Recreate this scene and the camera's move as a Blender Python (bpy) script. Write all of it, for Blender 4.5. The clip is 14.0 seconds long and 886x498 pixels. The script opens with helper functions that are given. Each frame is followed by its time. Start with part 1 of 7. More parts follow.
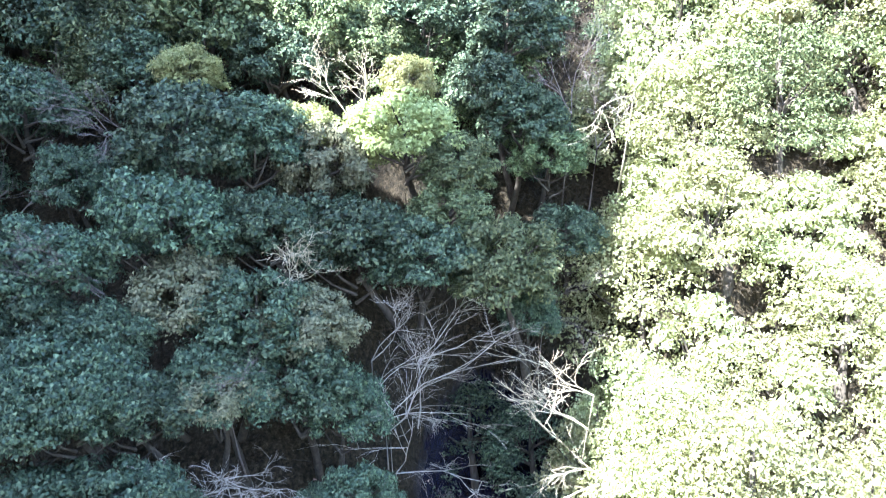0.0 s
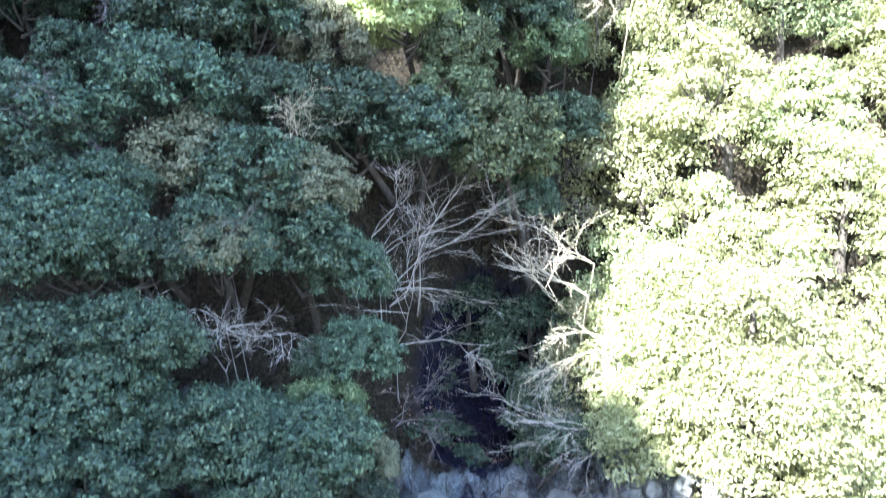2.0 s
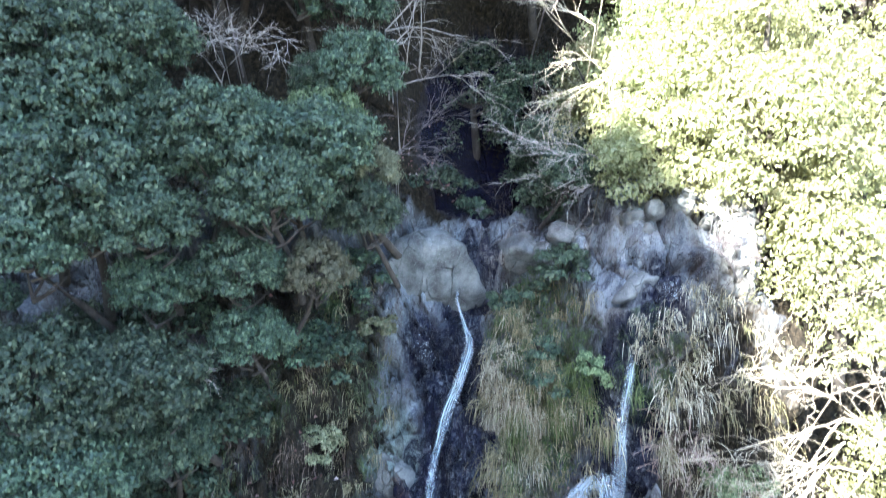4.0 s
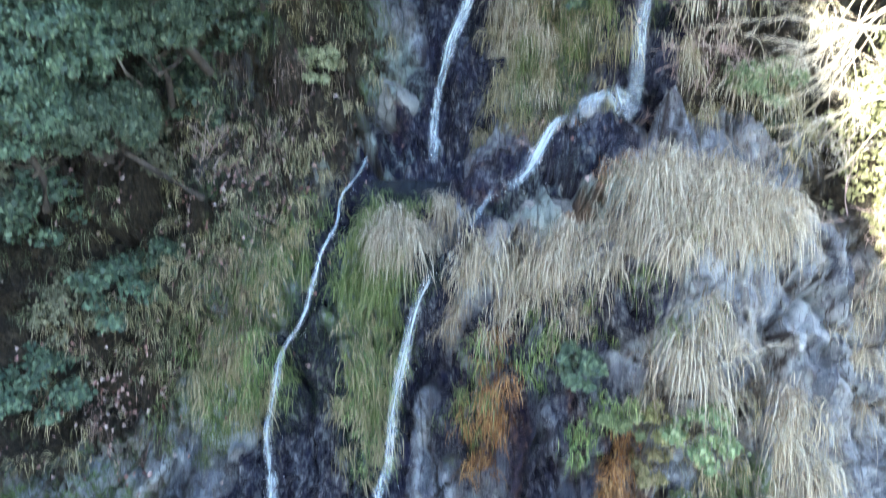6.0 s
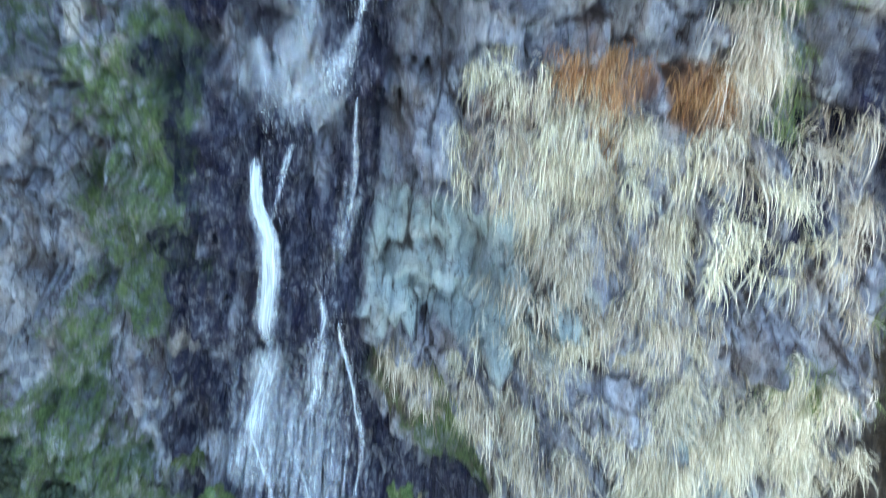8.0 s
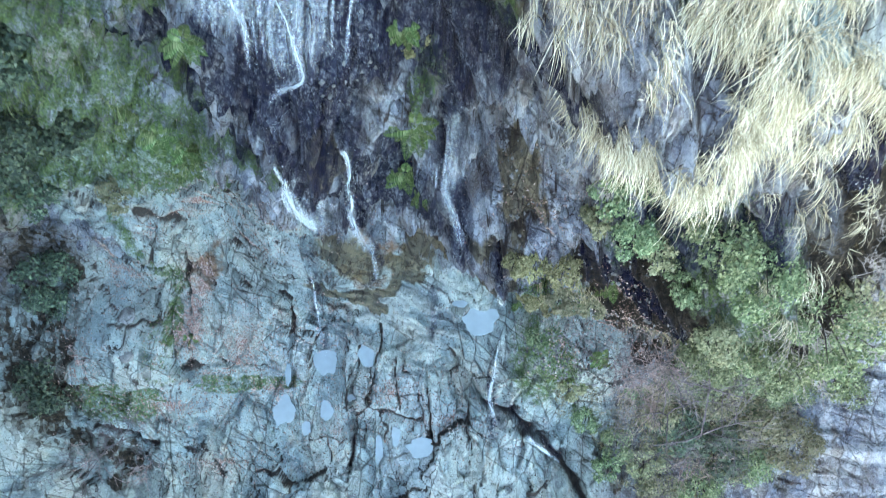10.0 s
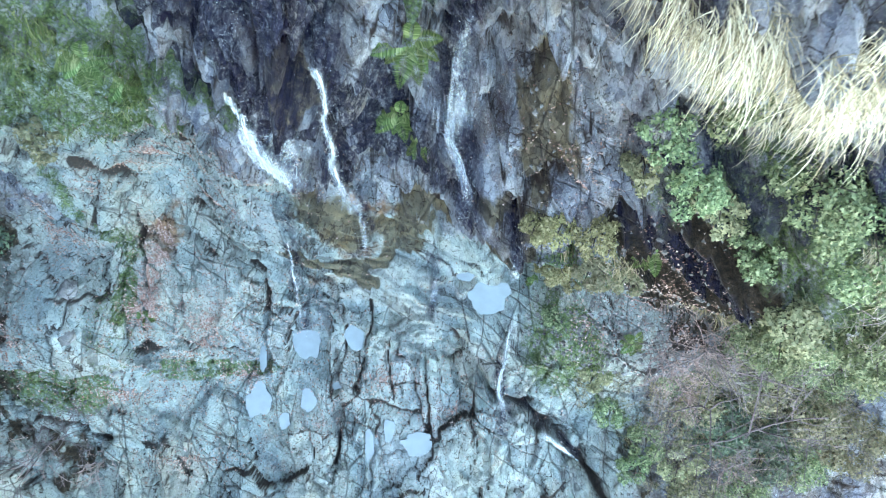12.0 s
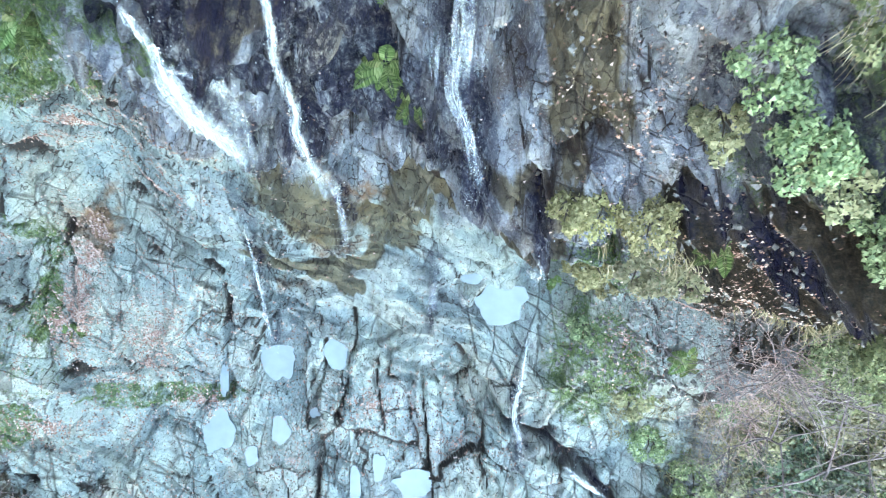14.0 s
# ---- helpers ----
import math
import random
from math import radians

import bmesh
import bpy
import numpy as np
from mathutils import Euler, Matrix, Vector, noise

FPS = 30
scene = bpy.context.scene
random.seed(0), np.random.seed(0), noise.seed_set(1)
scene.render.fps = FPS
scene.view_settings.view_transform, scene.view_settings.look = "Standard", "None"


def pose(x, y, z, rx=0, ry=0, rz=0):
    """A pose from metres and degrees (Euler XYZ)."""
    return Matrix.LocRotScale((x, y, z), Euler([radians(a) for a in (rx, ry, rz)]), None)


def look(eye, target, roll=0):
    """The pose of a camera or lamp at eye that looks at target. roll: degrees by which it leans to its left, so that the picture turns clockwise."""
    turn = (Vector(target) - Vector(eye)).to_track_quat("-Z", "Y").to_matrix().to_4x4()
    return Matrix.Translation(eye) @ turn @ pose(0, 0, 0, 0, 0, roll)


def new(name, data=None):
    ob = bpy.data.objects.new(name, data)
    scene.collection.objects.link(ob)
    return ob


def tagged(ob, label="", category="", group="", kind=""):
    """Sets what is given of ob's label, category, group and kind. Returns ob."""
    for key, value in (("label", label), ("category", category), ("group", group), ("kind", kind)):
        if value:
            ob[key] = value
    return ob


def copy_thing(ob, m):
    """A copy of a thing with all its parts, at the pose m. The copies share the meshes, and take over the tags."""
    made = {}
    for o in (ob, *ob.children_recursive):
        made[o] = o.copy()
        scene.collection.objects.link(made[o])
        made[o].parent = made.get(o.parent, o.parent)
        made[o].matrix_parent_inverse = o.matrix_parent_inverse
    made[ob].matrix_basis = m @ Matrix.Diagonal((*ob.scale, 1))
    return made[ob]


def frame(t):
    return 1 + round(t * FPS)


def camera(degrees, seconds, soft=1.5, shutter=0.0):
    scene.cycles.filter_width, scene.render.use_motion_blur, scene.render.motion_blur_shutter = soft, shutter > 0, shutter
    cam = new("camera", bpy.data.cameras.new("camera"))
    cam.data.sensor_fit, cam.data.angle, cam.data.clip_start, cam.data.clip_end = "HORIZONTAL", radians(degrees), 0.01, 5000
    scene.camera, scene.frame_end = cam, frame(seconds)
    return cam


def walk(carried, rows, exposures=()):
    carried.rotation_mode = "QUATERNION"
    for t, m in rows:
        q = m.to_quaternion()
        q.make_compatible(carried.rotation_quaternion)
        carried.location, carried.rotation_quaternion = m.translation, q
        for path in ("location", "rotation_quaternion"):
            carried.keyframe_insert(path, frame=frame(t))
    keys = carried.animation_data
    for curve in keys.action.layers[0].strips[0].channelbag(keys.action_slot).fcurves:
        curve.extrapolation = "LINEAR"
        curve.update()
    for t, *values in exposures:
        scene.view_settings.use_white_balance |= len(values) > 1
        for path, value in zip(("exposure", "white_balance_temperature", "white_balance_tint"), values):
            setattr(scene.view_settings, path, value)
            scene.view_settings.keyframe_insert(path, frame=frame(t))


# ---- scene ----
cam = camera(59.5, 14.0, soft=1.1, shutter=0.5)
PATH = [
    (0.0, pose(0.252, -0.038, 45.400, 90.45, 0.15, -0.03)),
    (0.5, pose(0.172, -0.041, 44.636, 91.01, 0.00, -0.22)),
    (1.0, pose(0.117, -0.026, 43.858, 91.31, -0.07, -0.36)),
    (1.5, pose(0.090, -0.008, 43.058, 91.14, -0.10, -0.44)),
    (2.0, pose(0.076, 0.012, 42.235, 89.83, -0.14, -0.46)),
    (2.2, pose(0.072, 0.023, 41.900, 88.72, -0.16, -0.46)),
    (4.3, pose(0.151, 0.128, 38.230, 79.33, -0.10, -0.10)),
    (4.5, pose(0.147, 0.117, 37.875, 78.47, -0.06, -0.09)),
    (5.0, pose(0.125, 0.104, 36.977, 74.53, -0.01, -0.06)),
    (5.5, pose(0.107, 0.118, 36.062, 69.53, 0.03, -0.03)),
    (6.0, pose(0.107, 0.141, 35.134, 64.21, -0.00, 0.05)),
    (6.5, pose(0.095, 0.152, 34.190, 57.61, -0.02, 0.07)),
    (7.0, pose(0.048, 0.144, 33.237, 49.65, -0.05, -0.02)),
    (7.5, pose(-0.005, 0.115, 32.278, 40.58, -0.15, -0.05)),
    (8.0, pose(-0.053, 0.064, 31.318, 31.12, -0.17, -0.06)),
    (8.5, pose(-0.089, 0.016, 30.355, 21.41, -0.00, -0.11)),
    (9.0, pose(-0.103, -0.030, 29.394, 11.87, 0.20, -0.05)),
    (9.2, pose(-0.110, -0.050, 29.009, 8.19, 0.26, 0.02)),
    (11.3, pose(-0.263, -0.300, 24.836, 0.60, 0.10, 0.64)),
    (11.5, pose(-0.267, -0.306, 24.424, 0.58, 0.11, 0.63)),
    (12.0, pose(-0.275, -0.325, 23.372, 0.56, 0.10, 0.63)),
    (12.5, pose(-0.277, -0.348, 22.293, 0.57, 0.10, 0.61)),
    (13.0, pose(-0.277, -0.374, 21.213, 0.61, 0.09, 0.59)),
    (13.5, pose(-0.289, -0.429, 20.154, 0.74, 0.09, 0.50)),
    (14.0, pose(-0.316, -0.462, 19.125, 0.80, 0.05, 0.31)),
]
EXPOSURES = [
    (0.0, 3.85, 5500, 8), (2.2, 3.85, 5500, 8), (4.3, 3.95, 5900, 8), (6.0, 4.08, 6220, 5), (9.2, 4.33, 6720, 2), (11.3, 4.78, 7180, 0), (12.4, 4.91, 7280, 0), (14.0, 5.25, 7720, 0),
]
walk(cam, PATH, EXPOSURES)

# ---- sky and sun: low winter sun from behind and to one side ----
SUN_TO = Vector((-0.52, -0.60, 0.61)).normalized()
world = bpy.data.worlds.new("sky")
scene.world = world
world.use_nodes = True
wt = world.node_tree
sky = wt.nodes.new("ShaderNodeTexSky")
sky.sky_type = "NISHITA"
sky.sun_disc = False
sky.sun_elevation = math.asin(SUN_TO.z)
sky.sun_rotation = math.atan2(SUN_TO.x, SUN_TO.y)
wt.links.new(sky.outputs[0], wt.nodes["Background"].inputs[0])
wt.nodes["Background"].inputs[1].default_value = 0.11
sun = new("sun", bpy.data.lights.new("sun", "SUN"))
sun.data.energy, sun.data.angle, sun.data.color = 5.0, radians(0.6), (1.0, 0.94, 0.82)
sun.matrix_world = look(SUN_TO * 100, (0, 0, 0))

# ---- small arithmetic: noise on arrays of points ----
def lattice(ix, iy, iz, k):
    big = np.uint64(0xFFFFFFFF)
    h = (np.asarray(ix).astype(np.int64) * 374761393 + np.asarray(iy).astype(np.int64) * 668265263 + np.asarray(iz).astype(np.int64) * 1442695041 + k * 974634777)
    h = h.astype(np.uint64) & big
    h = ((h ^ (h >> np.uint64(13))) * np.uint64(1274126177)) & big
    h = ((h ^ (h >> np.uint64(16))) * np.uint64(2246822519)) & big
    return ((h ^ (h >> np.uint64(15))) & np.uint64(0xFFFFFF)).astype(float) / float(0xFFFFFF)


def vnoise(x, y, z, k=0):
    ix, iy, iz = np.floor(x), np.floor(y), np.floor(z)
    fx, fy, fz = x - ix, y - iy, z - iz
    fx, fy, fz = (f * f * f * (f * (f * 6 - 15) + 10) for f in (fx, fy, fz))
    out = 0
    for a in (0, 1):
        for b in (0, 1):
            for c in (0, 1):
                w = (fx if a else 1 - fx) * (fy if b else 1 - fy) * (fz if c else 1 - fz)
                out = out + w * lattice(ix + a, iy + b, iz + c, k)
    return out * 2 - 1


def fbm(x, y, z, octaves=4, k=0, gain=0.5):
    out, amp, f = 0, 1.0, 1.0
    for o in range(octaves):
        out = out + amp * vnoise(x * f, y * f, z * f, k + o)
        amp, f = amp * gain, f * 2.03
    return out


def cells(x, y, k=0):
    """Distances to the nearest and second nearest of scattered sites in the plane, the nearest one's random value, and a tilt about it."""
    ix, iy = np.floor(x), np.floor(y)
    f1, f2, who, lean = np.full(x.shape, 9.0), np.full(x.shape, 9.0), np.zeros(x.shape), np.zeros(x.shape)
    zero = np.zeros_like(ix)
    for a in (-1, 0, 1):
        for b in (-1, 0, 1):
            sx = ix + a + lattice(ix + a, iy + b, zero, k)
            sy = iy + b + lattice(ix + a, iy + b, zero, k + 1)
            d = np.hypot(x - sx, y - sy)
            near = d < f1
            f2 = np.where(near, f1, np.minimum(f2, d))
            own = lattice(ix + a, iy + b, zero, k + 2)
            who = np.where(near, own, who)
            lean = np.where(near, (x - sx) * np.cos(own * 40) + (y - sy) * np.sin(own * 40), lean)
            f1 = np.where(near, d, f1)
    return f1, f2, who, lean


def ease(a, b, x):
    t = np.clip((x - a) / (b - a), 0, 1)
    return t * t * (3 - 2 * t)


# ---- ground form: the valley's long profile (y, z), and swellings across it ----
LONG = np.array([(-400, -60), (-60, -9), (-30, -4), (-14, -1.2), (-7, -0.4), (-3, 0.2), (0, 1.8), (1.5, 4), (2.6, 6), (4.2, 9), (5.5, 13),
                 (6.7, 17), (8.3, 21), (10.3, 24), (13, 27), (15, 29), (16.8, 29.5), (18, 32), (19.5, 34.8), (21, 36.3), (23.5, 38),
                 (26, 43.5), (29, 52), (34, 63), (41, 77), (60, 100), (400, 160)])
V_FINE = np.linspace(-60, 60, 2401)
Z_FINE = np.interp(V_FINE, LONG[:, 0], LONG[:, 1])
kernel = np.hanning(15) / np.hanning(15).sum()
Z_FINE[7:-7] = np.convolve(Z_FINE, kernel, "valid")
SLOPE = np.gradient(Z_FINE, V_FINE)
# swellings: x, v, half widths, height along the outward normal
SWELL = [(3.0, 13.2, 3.0, 1.3, 3.8), (3.4, 6.5, 2.0, 0.9, 3.1), (7.8, 3.0, 3.0, 2.2, 4.6), (-5.2, 11.3, 2.2, 2.0, -3.1),
         (-5.7, 6.6, 2.0, 1.6, -1.5), (-0.8, 3.2, 1.2, 0.8, -1.8), (-3.2, 4.4, 1.5, 0.7, 2.4), (-11, -2.2, 2.5, 2.0, 2.1),
         (-10, 0.6, 2.0, 1.0, -1.6), (2.2, -0.5, 0.5, 0.5, -1.2), (4.3, -6.0, 1.0, 1.2, -1.6), (6.4, 18.3, 2.2, 1.5, 3.9),
         (0.2, 19.4, 0.9, 1.2, -1.3), (-6.5, 18.0, 3.0, 3.0, 1.0), (2.8, 6.1, 1.3, 0.5, 1.2), (5.5, 14.5, 1.5, 1.0, 0.4),
         (1.5, 1.8, 1.5, 1.0, 1.5), (4.6, 18.6, 0.8, 0.7, 1.0), (0.4, 13.6, 1.0, 0.45, 0.8), (-0.4, 15.7, 1.2, 0.5, -0.7),
         (1.6, 23.6, 1.2, 1.5, -2.6)]
# further swellings: the bank beside the slab, the brow over the falls and hollows under it
SWELL += [(5.68, -1.9, 2.4, 1.06, 1.88), (-5.27, 9.25, 1.0, 1.78, 1.4), (1.21, 13.0, 1.6, 0.83, -1.55), (3.32, 6.95, 1.6, 0.44, -1.67), (4.39, 10.8, 1.6, 2.14, 0.83),
          (-9.5, 0.85, 1.0, 0.68, 1.17), (-7.37, 1.5, 1.0, 1.66, -1.21), (6.42, 7.65, 1.0, 0.45, 1.06), (3.71, 15.05, 1.0, 1.06, 0.99), (-3.45, 13.55, 1.0, 0.85, 0.88),
          (-1.7, 3.25, 1.0, 0.56, 0.92), (-3.54, 10.4, 1.0, 0.77, -0.7), (3.45, -5.35, 2.4, 3.16, 0.68), (2.88, 10.1, 1.0, 0.67, 0.87), (-2.1, 15.85, 1.0, 1.93, 0.53),
          (0.22, 11.4, 1.6, 0.8, -0.58), (-3.19, 0.75, 1.0, 0.68, 0.68), (5.22, 6.2, 1.0, 0.34, 0.66), (-4.5, -2.9, 1.0, 1.83, -0.56)]
# open cracks in the slab, as lines of (x, v) with depth and half width
CRACKS = [([(-10.4, 1.69), (-9.3, 1.74), (-8.5, 1.22), (-8.1, 0.71)], 0.8, 0.15), ([(-5.7, -0.31), (-5.3, -0.58), (-5.5, -2.08), (-5.6, -3.06), (-5.5, -3.85)], 0.6, 0.08),
          ([(-1.9, -1.99), (-0.9, -1.81), (-0.1, -2.16), (0.6, -3.16), (1.2, -4.14)], 0.5, 0.08), ([(-0.8, -3.06), (-0.8, -4.54), (-0.6, -6.32)], 0.5, 0.06),
          ([(1.2, -4.14), (2.2, -4.54), (3.1, -5.53), (4.1, -6.72), (5.5, -8.6)], 0.8, 0.18), ([(-9, 1.49), (-9.5, 0.48), (-9.7, -0.75)], 0.4, 0.05),
          ([(-9.1, 0.43), (-9.1, -0.58)], 0.4, 0.05), ([(-8.5, 0.54), (-8.7, -0.22), (-8.6, -1.11)], 0.5, 0.07), ([(-7.6, -2.69), (-6.9, -2.87), (-6.5, -3.45)], 0.25, 0.07), ([(-3.5, -3.16), (-3.4, -4.74), (-3.6, -6.82)], 0.45, 0.11),
          ([(-9.5, 1.88), (-7.9, 0.88), (-5.1, 0.48), (-4.2, -0.58), (-3, -1.02)], 0.5, 0.07), ([(-7, 1.74), (-4.9, 1.84), (-4.1, 1.1), (-3.4, 0.65)], 0.35, 0.06), ([(-8.8, 1.44), (-7.3, 0.48), (-5.8, 0.43)], 0.35, 0.05),
          ([(-2.3, -1.46), (-2.6, -3.45), (-2.9, -4.44)], 0.45, 0.06), ([(-1.9, -2.61), (-1.8, -4.74)], 0.35, 0.05), ([(0.3, -2.69), (0.7, -4.24), (0.6, -5.53)], 0.4, 0.06), ([(-3.2, -1.02), (-3.2, -3.25), (-3.6, -4.34)], 0.4, 0.05),
          ([(-5.3, -2.43), (-4.8, -3.06)], 0.4, 0.07), ([(-0.1, -1.64), (0.4, -1.55), (1.2, -1.64), (1.4, -2.16)], 0.5, 0.08), ([(-11.2, -0.4), (-9, -1.02), (-7.6, -2.52), (-5, -3.85)], 0.22, 0.05), ([(-12.7, -4.94), (-11.2, -5.33), (-10.2, -5.83)], 0.5, 0.12),
          ([(-2.6, -5.83), (-2.5, -7.41)], 0.4, 0.06), ([(-1.6, 1.84), (-0.1, 1.74), (0.6, 0.77)], 0.4, 0.08)]
# basins that hold still water: x, v, half widths
BASINS = [(-4.4, -3.06, 0.43, 0.55), (-2.9, -2.78, 0.27, 0.48), (1, -1.28, 0.51, 0.48), (0.3, -0.75, 0.28, 0.16), (-5.9, -4.74, 0.33, 0.55), (-4.4, -4.84, 0.24, 0.31), (-1, -6.02, 0.48, 0.29), (-5.7, -3.45, 0.10, 0.41), (-2.5, -6.12, 0.14, 0.43), (-3.5, -4.34, 0.14, 0.14), (-5.1, -5.43, 0.17, 0.21), (-1.9, -5.63, 0.14, 0.35), (-0.7, 15.08, 1.0, 0.35)]


def gully_x(v):
    return 1.5 + np.maximum(v - 21, 0) * 0.42


def smooth_form(x, v):
    """Height of the swellings over the long profile."""
    d = np.zeros(np.broadcast(x, v).shape)
    for x0, v0, sx, sv, a in SWELL:
        d = d + a * np.exp(-0.5 * ((x - x0) / sx) ** 2 - 0.5 * ((v - v0) / sv) ** 2)
    g = gully_x(v)
    up = ease(19.5, 23, v)
    d = d + up * (3.2 * ease(-1.5, -7, x - g) + 4.0 * ease(1.2, 5.5, x - g))
    d = d + np.clip(np.abs(x) - 13, 0, 60) * 0.55 * ease(-60, -20, v)
    return d


def place(x, v, d):
    """The point at (x, v) on the long profile, d out along its normal."""
    z = np.interp(v, V_FINE, Z_FINE) + np.where(v < -60, (v + 60) * 0.15, 0) + np.where(v > 60, (v - 60) * 0.18, 0)
    s = np.interp(v, V_FINE, SLOPE)
    n = np.sqrt(1 + s * s)
    return x, v - s / n * d, z + d / n


def to_line(x, v, line):
    """Distance from points to a bent line."""
    best = np.full(x.shape, 99.0)
    for (ax, av), (bx, bv) in zip(line[:-1], line[1:]):
        f = np.clip(((x - ax) * (bx - ax) + (v - av) * (bv - av)) / ((bx - ax) ** 2 + (bv - av) ** 2), 0, 1)
        best = np.minimum(best, np.hypot(x - ax - f * (bx - ax), v - av - f * (bv - av)))
    return best


def bedding(x, v, wx, wa):
    """The slanting band of thin beds above the slab: how far a point is in it, its place within its bed, and the bed's random value."""
    rise = v + 0.45 + 0.36 * (x + 6.0)
    band = ease(-0.1, 0.3, rise) * ease(3.4, 2.4, rise) * ease(1.8, 0.6, x) * ease(-12.5, -10.5, x)
    thin = (0.90 * wa + 0.44 * wx) * 2.7 + 0.4 * fbm(x * 0.45, wa * 0.45, x * 0, 2, 103)
    return band, thin - np.floor(thin), lattice(np.floor(thin), np.floor(wx * 0.7 + lattice(np.floor(thin), x * 0, x * 0, 9)), x * 0, 7)


def rock_relief(x, v):
    """Ledges, joints and lumps of the bare rock; beds and open cracks on the slab at the foot."""
    slab = ease(2.4, 0.6, v)
    a = np.interp(v, V_FINE, ARC)
    o = a * 0
    lump = 0.42 * fbm(x * 0.45, a * 0.38, o + 3.1, 4, 5)
    wx, wa = x + 0.35 * fbm(x * 0.8, a * 0.8, o, 3, 31), a + 0.35 * fbm(x * 0.8, a * 0.8, o + 9, 3, 37)
    f1, f2, who, tip = cells(wx * 0.95 + wa * 0.3, wa * 0.55 - wx * 0.2, 11)
    g1, g2, who2, tip2 = cells(wx * 2.6, wa * 1.7 + wx * 0.8, 17)
    joint = -0.26 * np.exp(-((f2 - f1) / 0.07) ** 2) - 0.10 * np.exp(-((g2 - g1) / 0.10) ** 2)
    fine = 0.06 * fbm(x * 3, a * 2.2, o, 4, 51)
    cliff = 1.2 * lump + joint + (who - 0.5) * 0.45 + (who2 - 0.5) * 0.16 + 0.75 * tip + 0.34 * tip2 + fine + 0.22 * np.abs(fbm(x * 2.2, a * 0.5, o, 3, 61))
    ledge = wa * 0.9 - 0.45 * wx + 0.5 * lump
    ledge2 = wa * 2.3 - 0.8 * wx
    cliff = cliff + 0.34 * (1 - (ledge - np.floor(ledge))) ** 1.5 * ease(-0.1, 0.3, fbm(x * 0.5, a * 0.5, o, 2, 83)) + 0.12 * (1 - (ledge2 - np.floor(ledge2)))
    p1, p2, own, tip3 = cells(wx * 0.75 + 0.1 * wa, wa * 0.34, 23)
    q1, q2, own2, tip4 = cells(wx * 1.9 + 0.5 * wa, wa * 0.8, 29)
    r1, r2, own3, tip5 = cells(wx * 5.0, wa * 2.6, 41)
    beds = (0.92 * wa + 0.40 * wx) * 1.5
    saw = beds - np.floor(beds)
    fold = ease(-1.6, -0.4, v + 0.40 * x + 3.0) * ease(1.5, -1.0, x)
    line = -0.45 - 0.36 * (x + 6.0) + 0.25 * fbm(x * 0.7, o, o, 3, 91)
    rise = v - line
    flat = 0.16 * lump + 0.35 * fine - 0.20 * np.exp(-((p2 - p1) / 0.035) ** 2) * ease(-0.2, 0.2, vnoise(x * 0.6, a * 0.6, o, 43)) - 0.08 * np.exp(-((q2 - q1) / 0.05) ** 2) * ease(0.0, 0.3, vnoise(x * 0.8, a * 0.8, o, 47))
    flat = flat + (own - 0.5) * 0.42 + (own2 - 0.5) * 0.16 + (own3 - 0.5) * 0.05 + 0.20 * tip3 + 0.14 * tip4 + 0.08 * tip5 + fold * 0.26 * saw
    flat = flat + 0.5 * ease(-0.04, 0.08, rise) * ease(2.4, 1.0, rise) * ease(1.5, 0.0, x) * ease(-12.5, -10.5, x)
    for line, depth, half in CRACKS:
        xs, ys = [p[0] for p in line], [p[1] for p in line]
        near = (x > min(xs) - 1) & (x < max(xs) + 1) & (v > min(ys) - 1) & (v < max(ys) + 1)
        if near.any():
            d = to_line((0.75 * x + 0.25 * wx)[near], (v + 0.25 * (wa - a))[near], line) * (1 + 0.7 * vnoise(x[near] * 2.3, v[near] * 2.3, o[near], 97))
            cut = np.zeros(x.shape)
            cut[near] = depth * np.exp(-(d / half / 0.75) ** 2) - 0.1 * np.exp(-(d / half / 3) ** 2)
            flat = flat - cut
    rock = cliff * (1 - slab) + flat * slab
    band, within, layer = bedding(x, v, wx, wa)
    rock = rock * (1 - 0.45 * band) + band * (0.13 * within - 0.06 + 0.16 * (layer - 0.5))
    for bx, bv, rx, rv in BASINS:
        r = np.sqrt(((x - bx) / rx) ** 2 + ((v - bv) / rv) ** 2) + 0.22 * vnoise(x * 4, v * 4, o, 7)
        inside = ease(1.45, 0.85, r)
        rock = rock * (1 - inside) - 0.16 * inside
    soil = 0.5 * fbm(x * 0.3, a * 0.3, o, 3, 71) + 0.06 * fbm(x * 2, a * 2, o, 3, 77)
    hill = ease(19.6, 22.5, v)
    return rock * (1 - hill) + soil * hill


ARC = np.concatenate([[0], np.cumsum(np.hypot(np.diff(V_FINE), np.diff(Z_FINE)))])


def surface(x, v, lift=0.0):
    """The point of the ground at (x, v), lifted off it."""
    x, v = np.broadcast_arrays(np.asarray(x, float), np.asarray(v, float))
    if x.ndim == 0:
        return surface(x[None], v[None], lift)[0]
    return np.stack(place(x, v, smooth_form(x, v) + rock_relief(x, v) + lift), -1)


# ---- ground form ends ----
# ---- materials ----
def material(name, rough=0.8, metal=0.0):
    m = bpy.data.materials.new(name)
    m.use_nodes = True
    b = m.node_tree.nodes["Principled BSDF"]
    b.inputs["Roughness"].default_value, b.inputs["Metallic"].default_value = rough, metal
    b.inputs["Specular IOR Level"].default_value = 0.22
    return m, m.node_tree, b


def node(t, kind, **values):
    n = t.nodes.new(kind)
    for key, value in values.items():
        n.inputs[key.replace("_", " ")].default_value = value
    return n


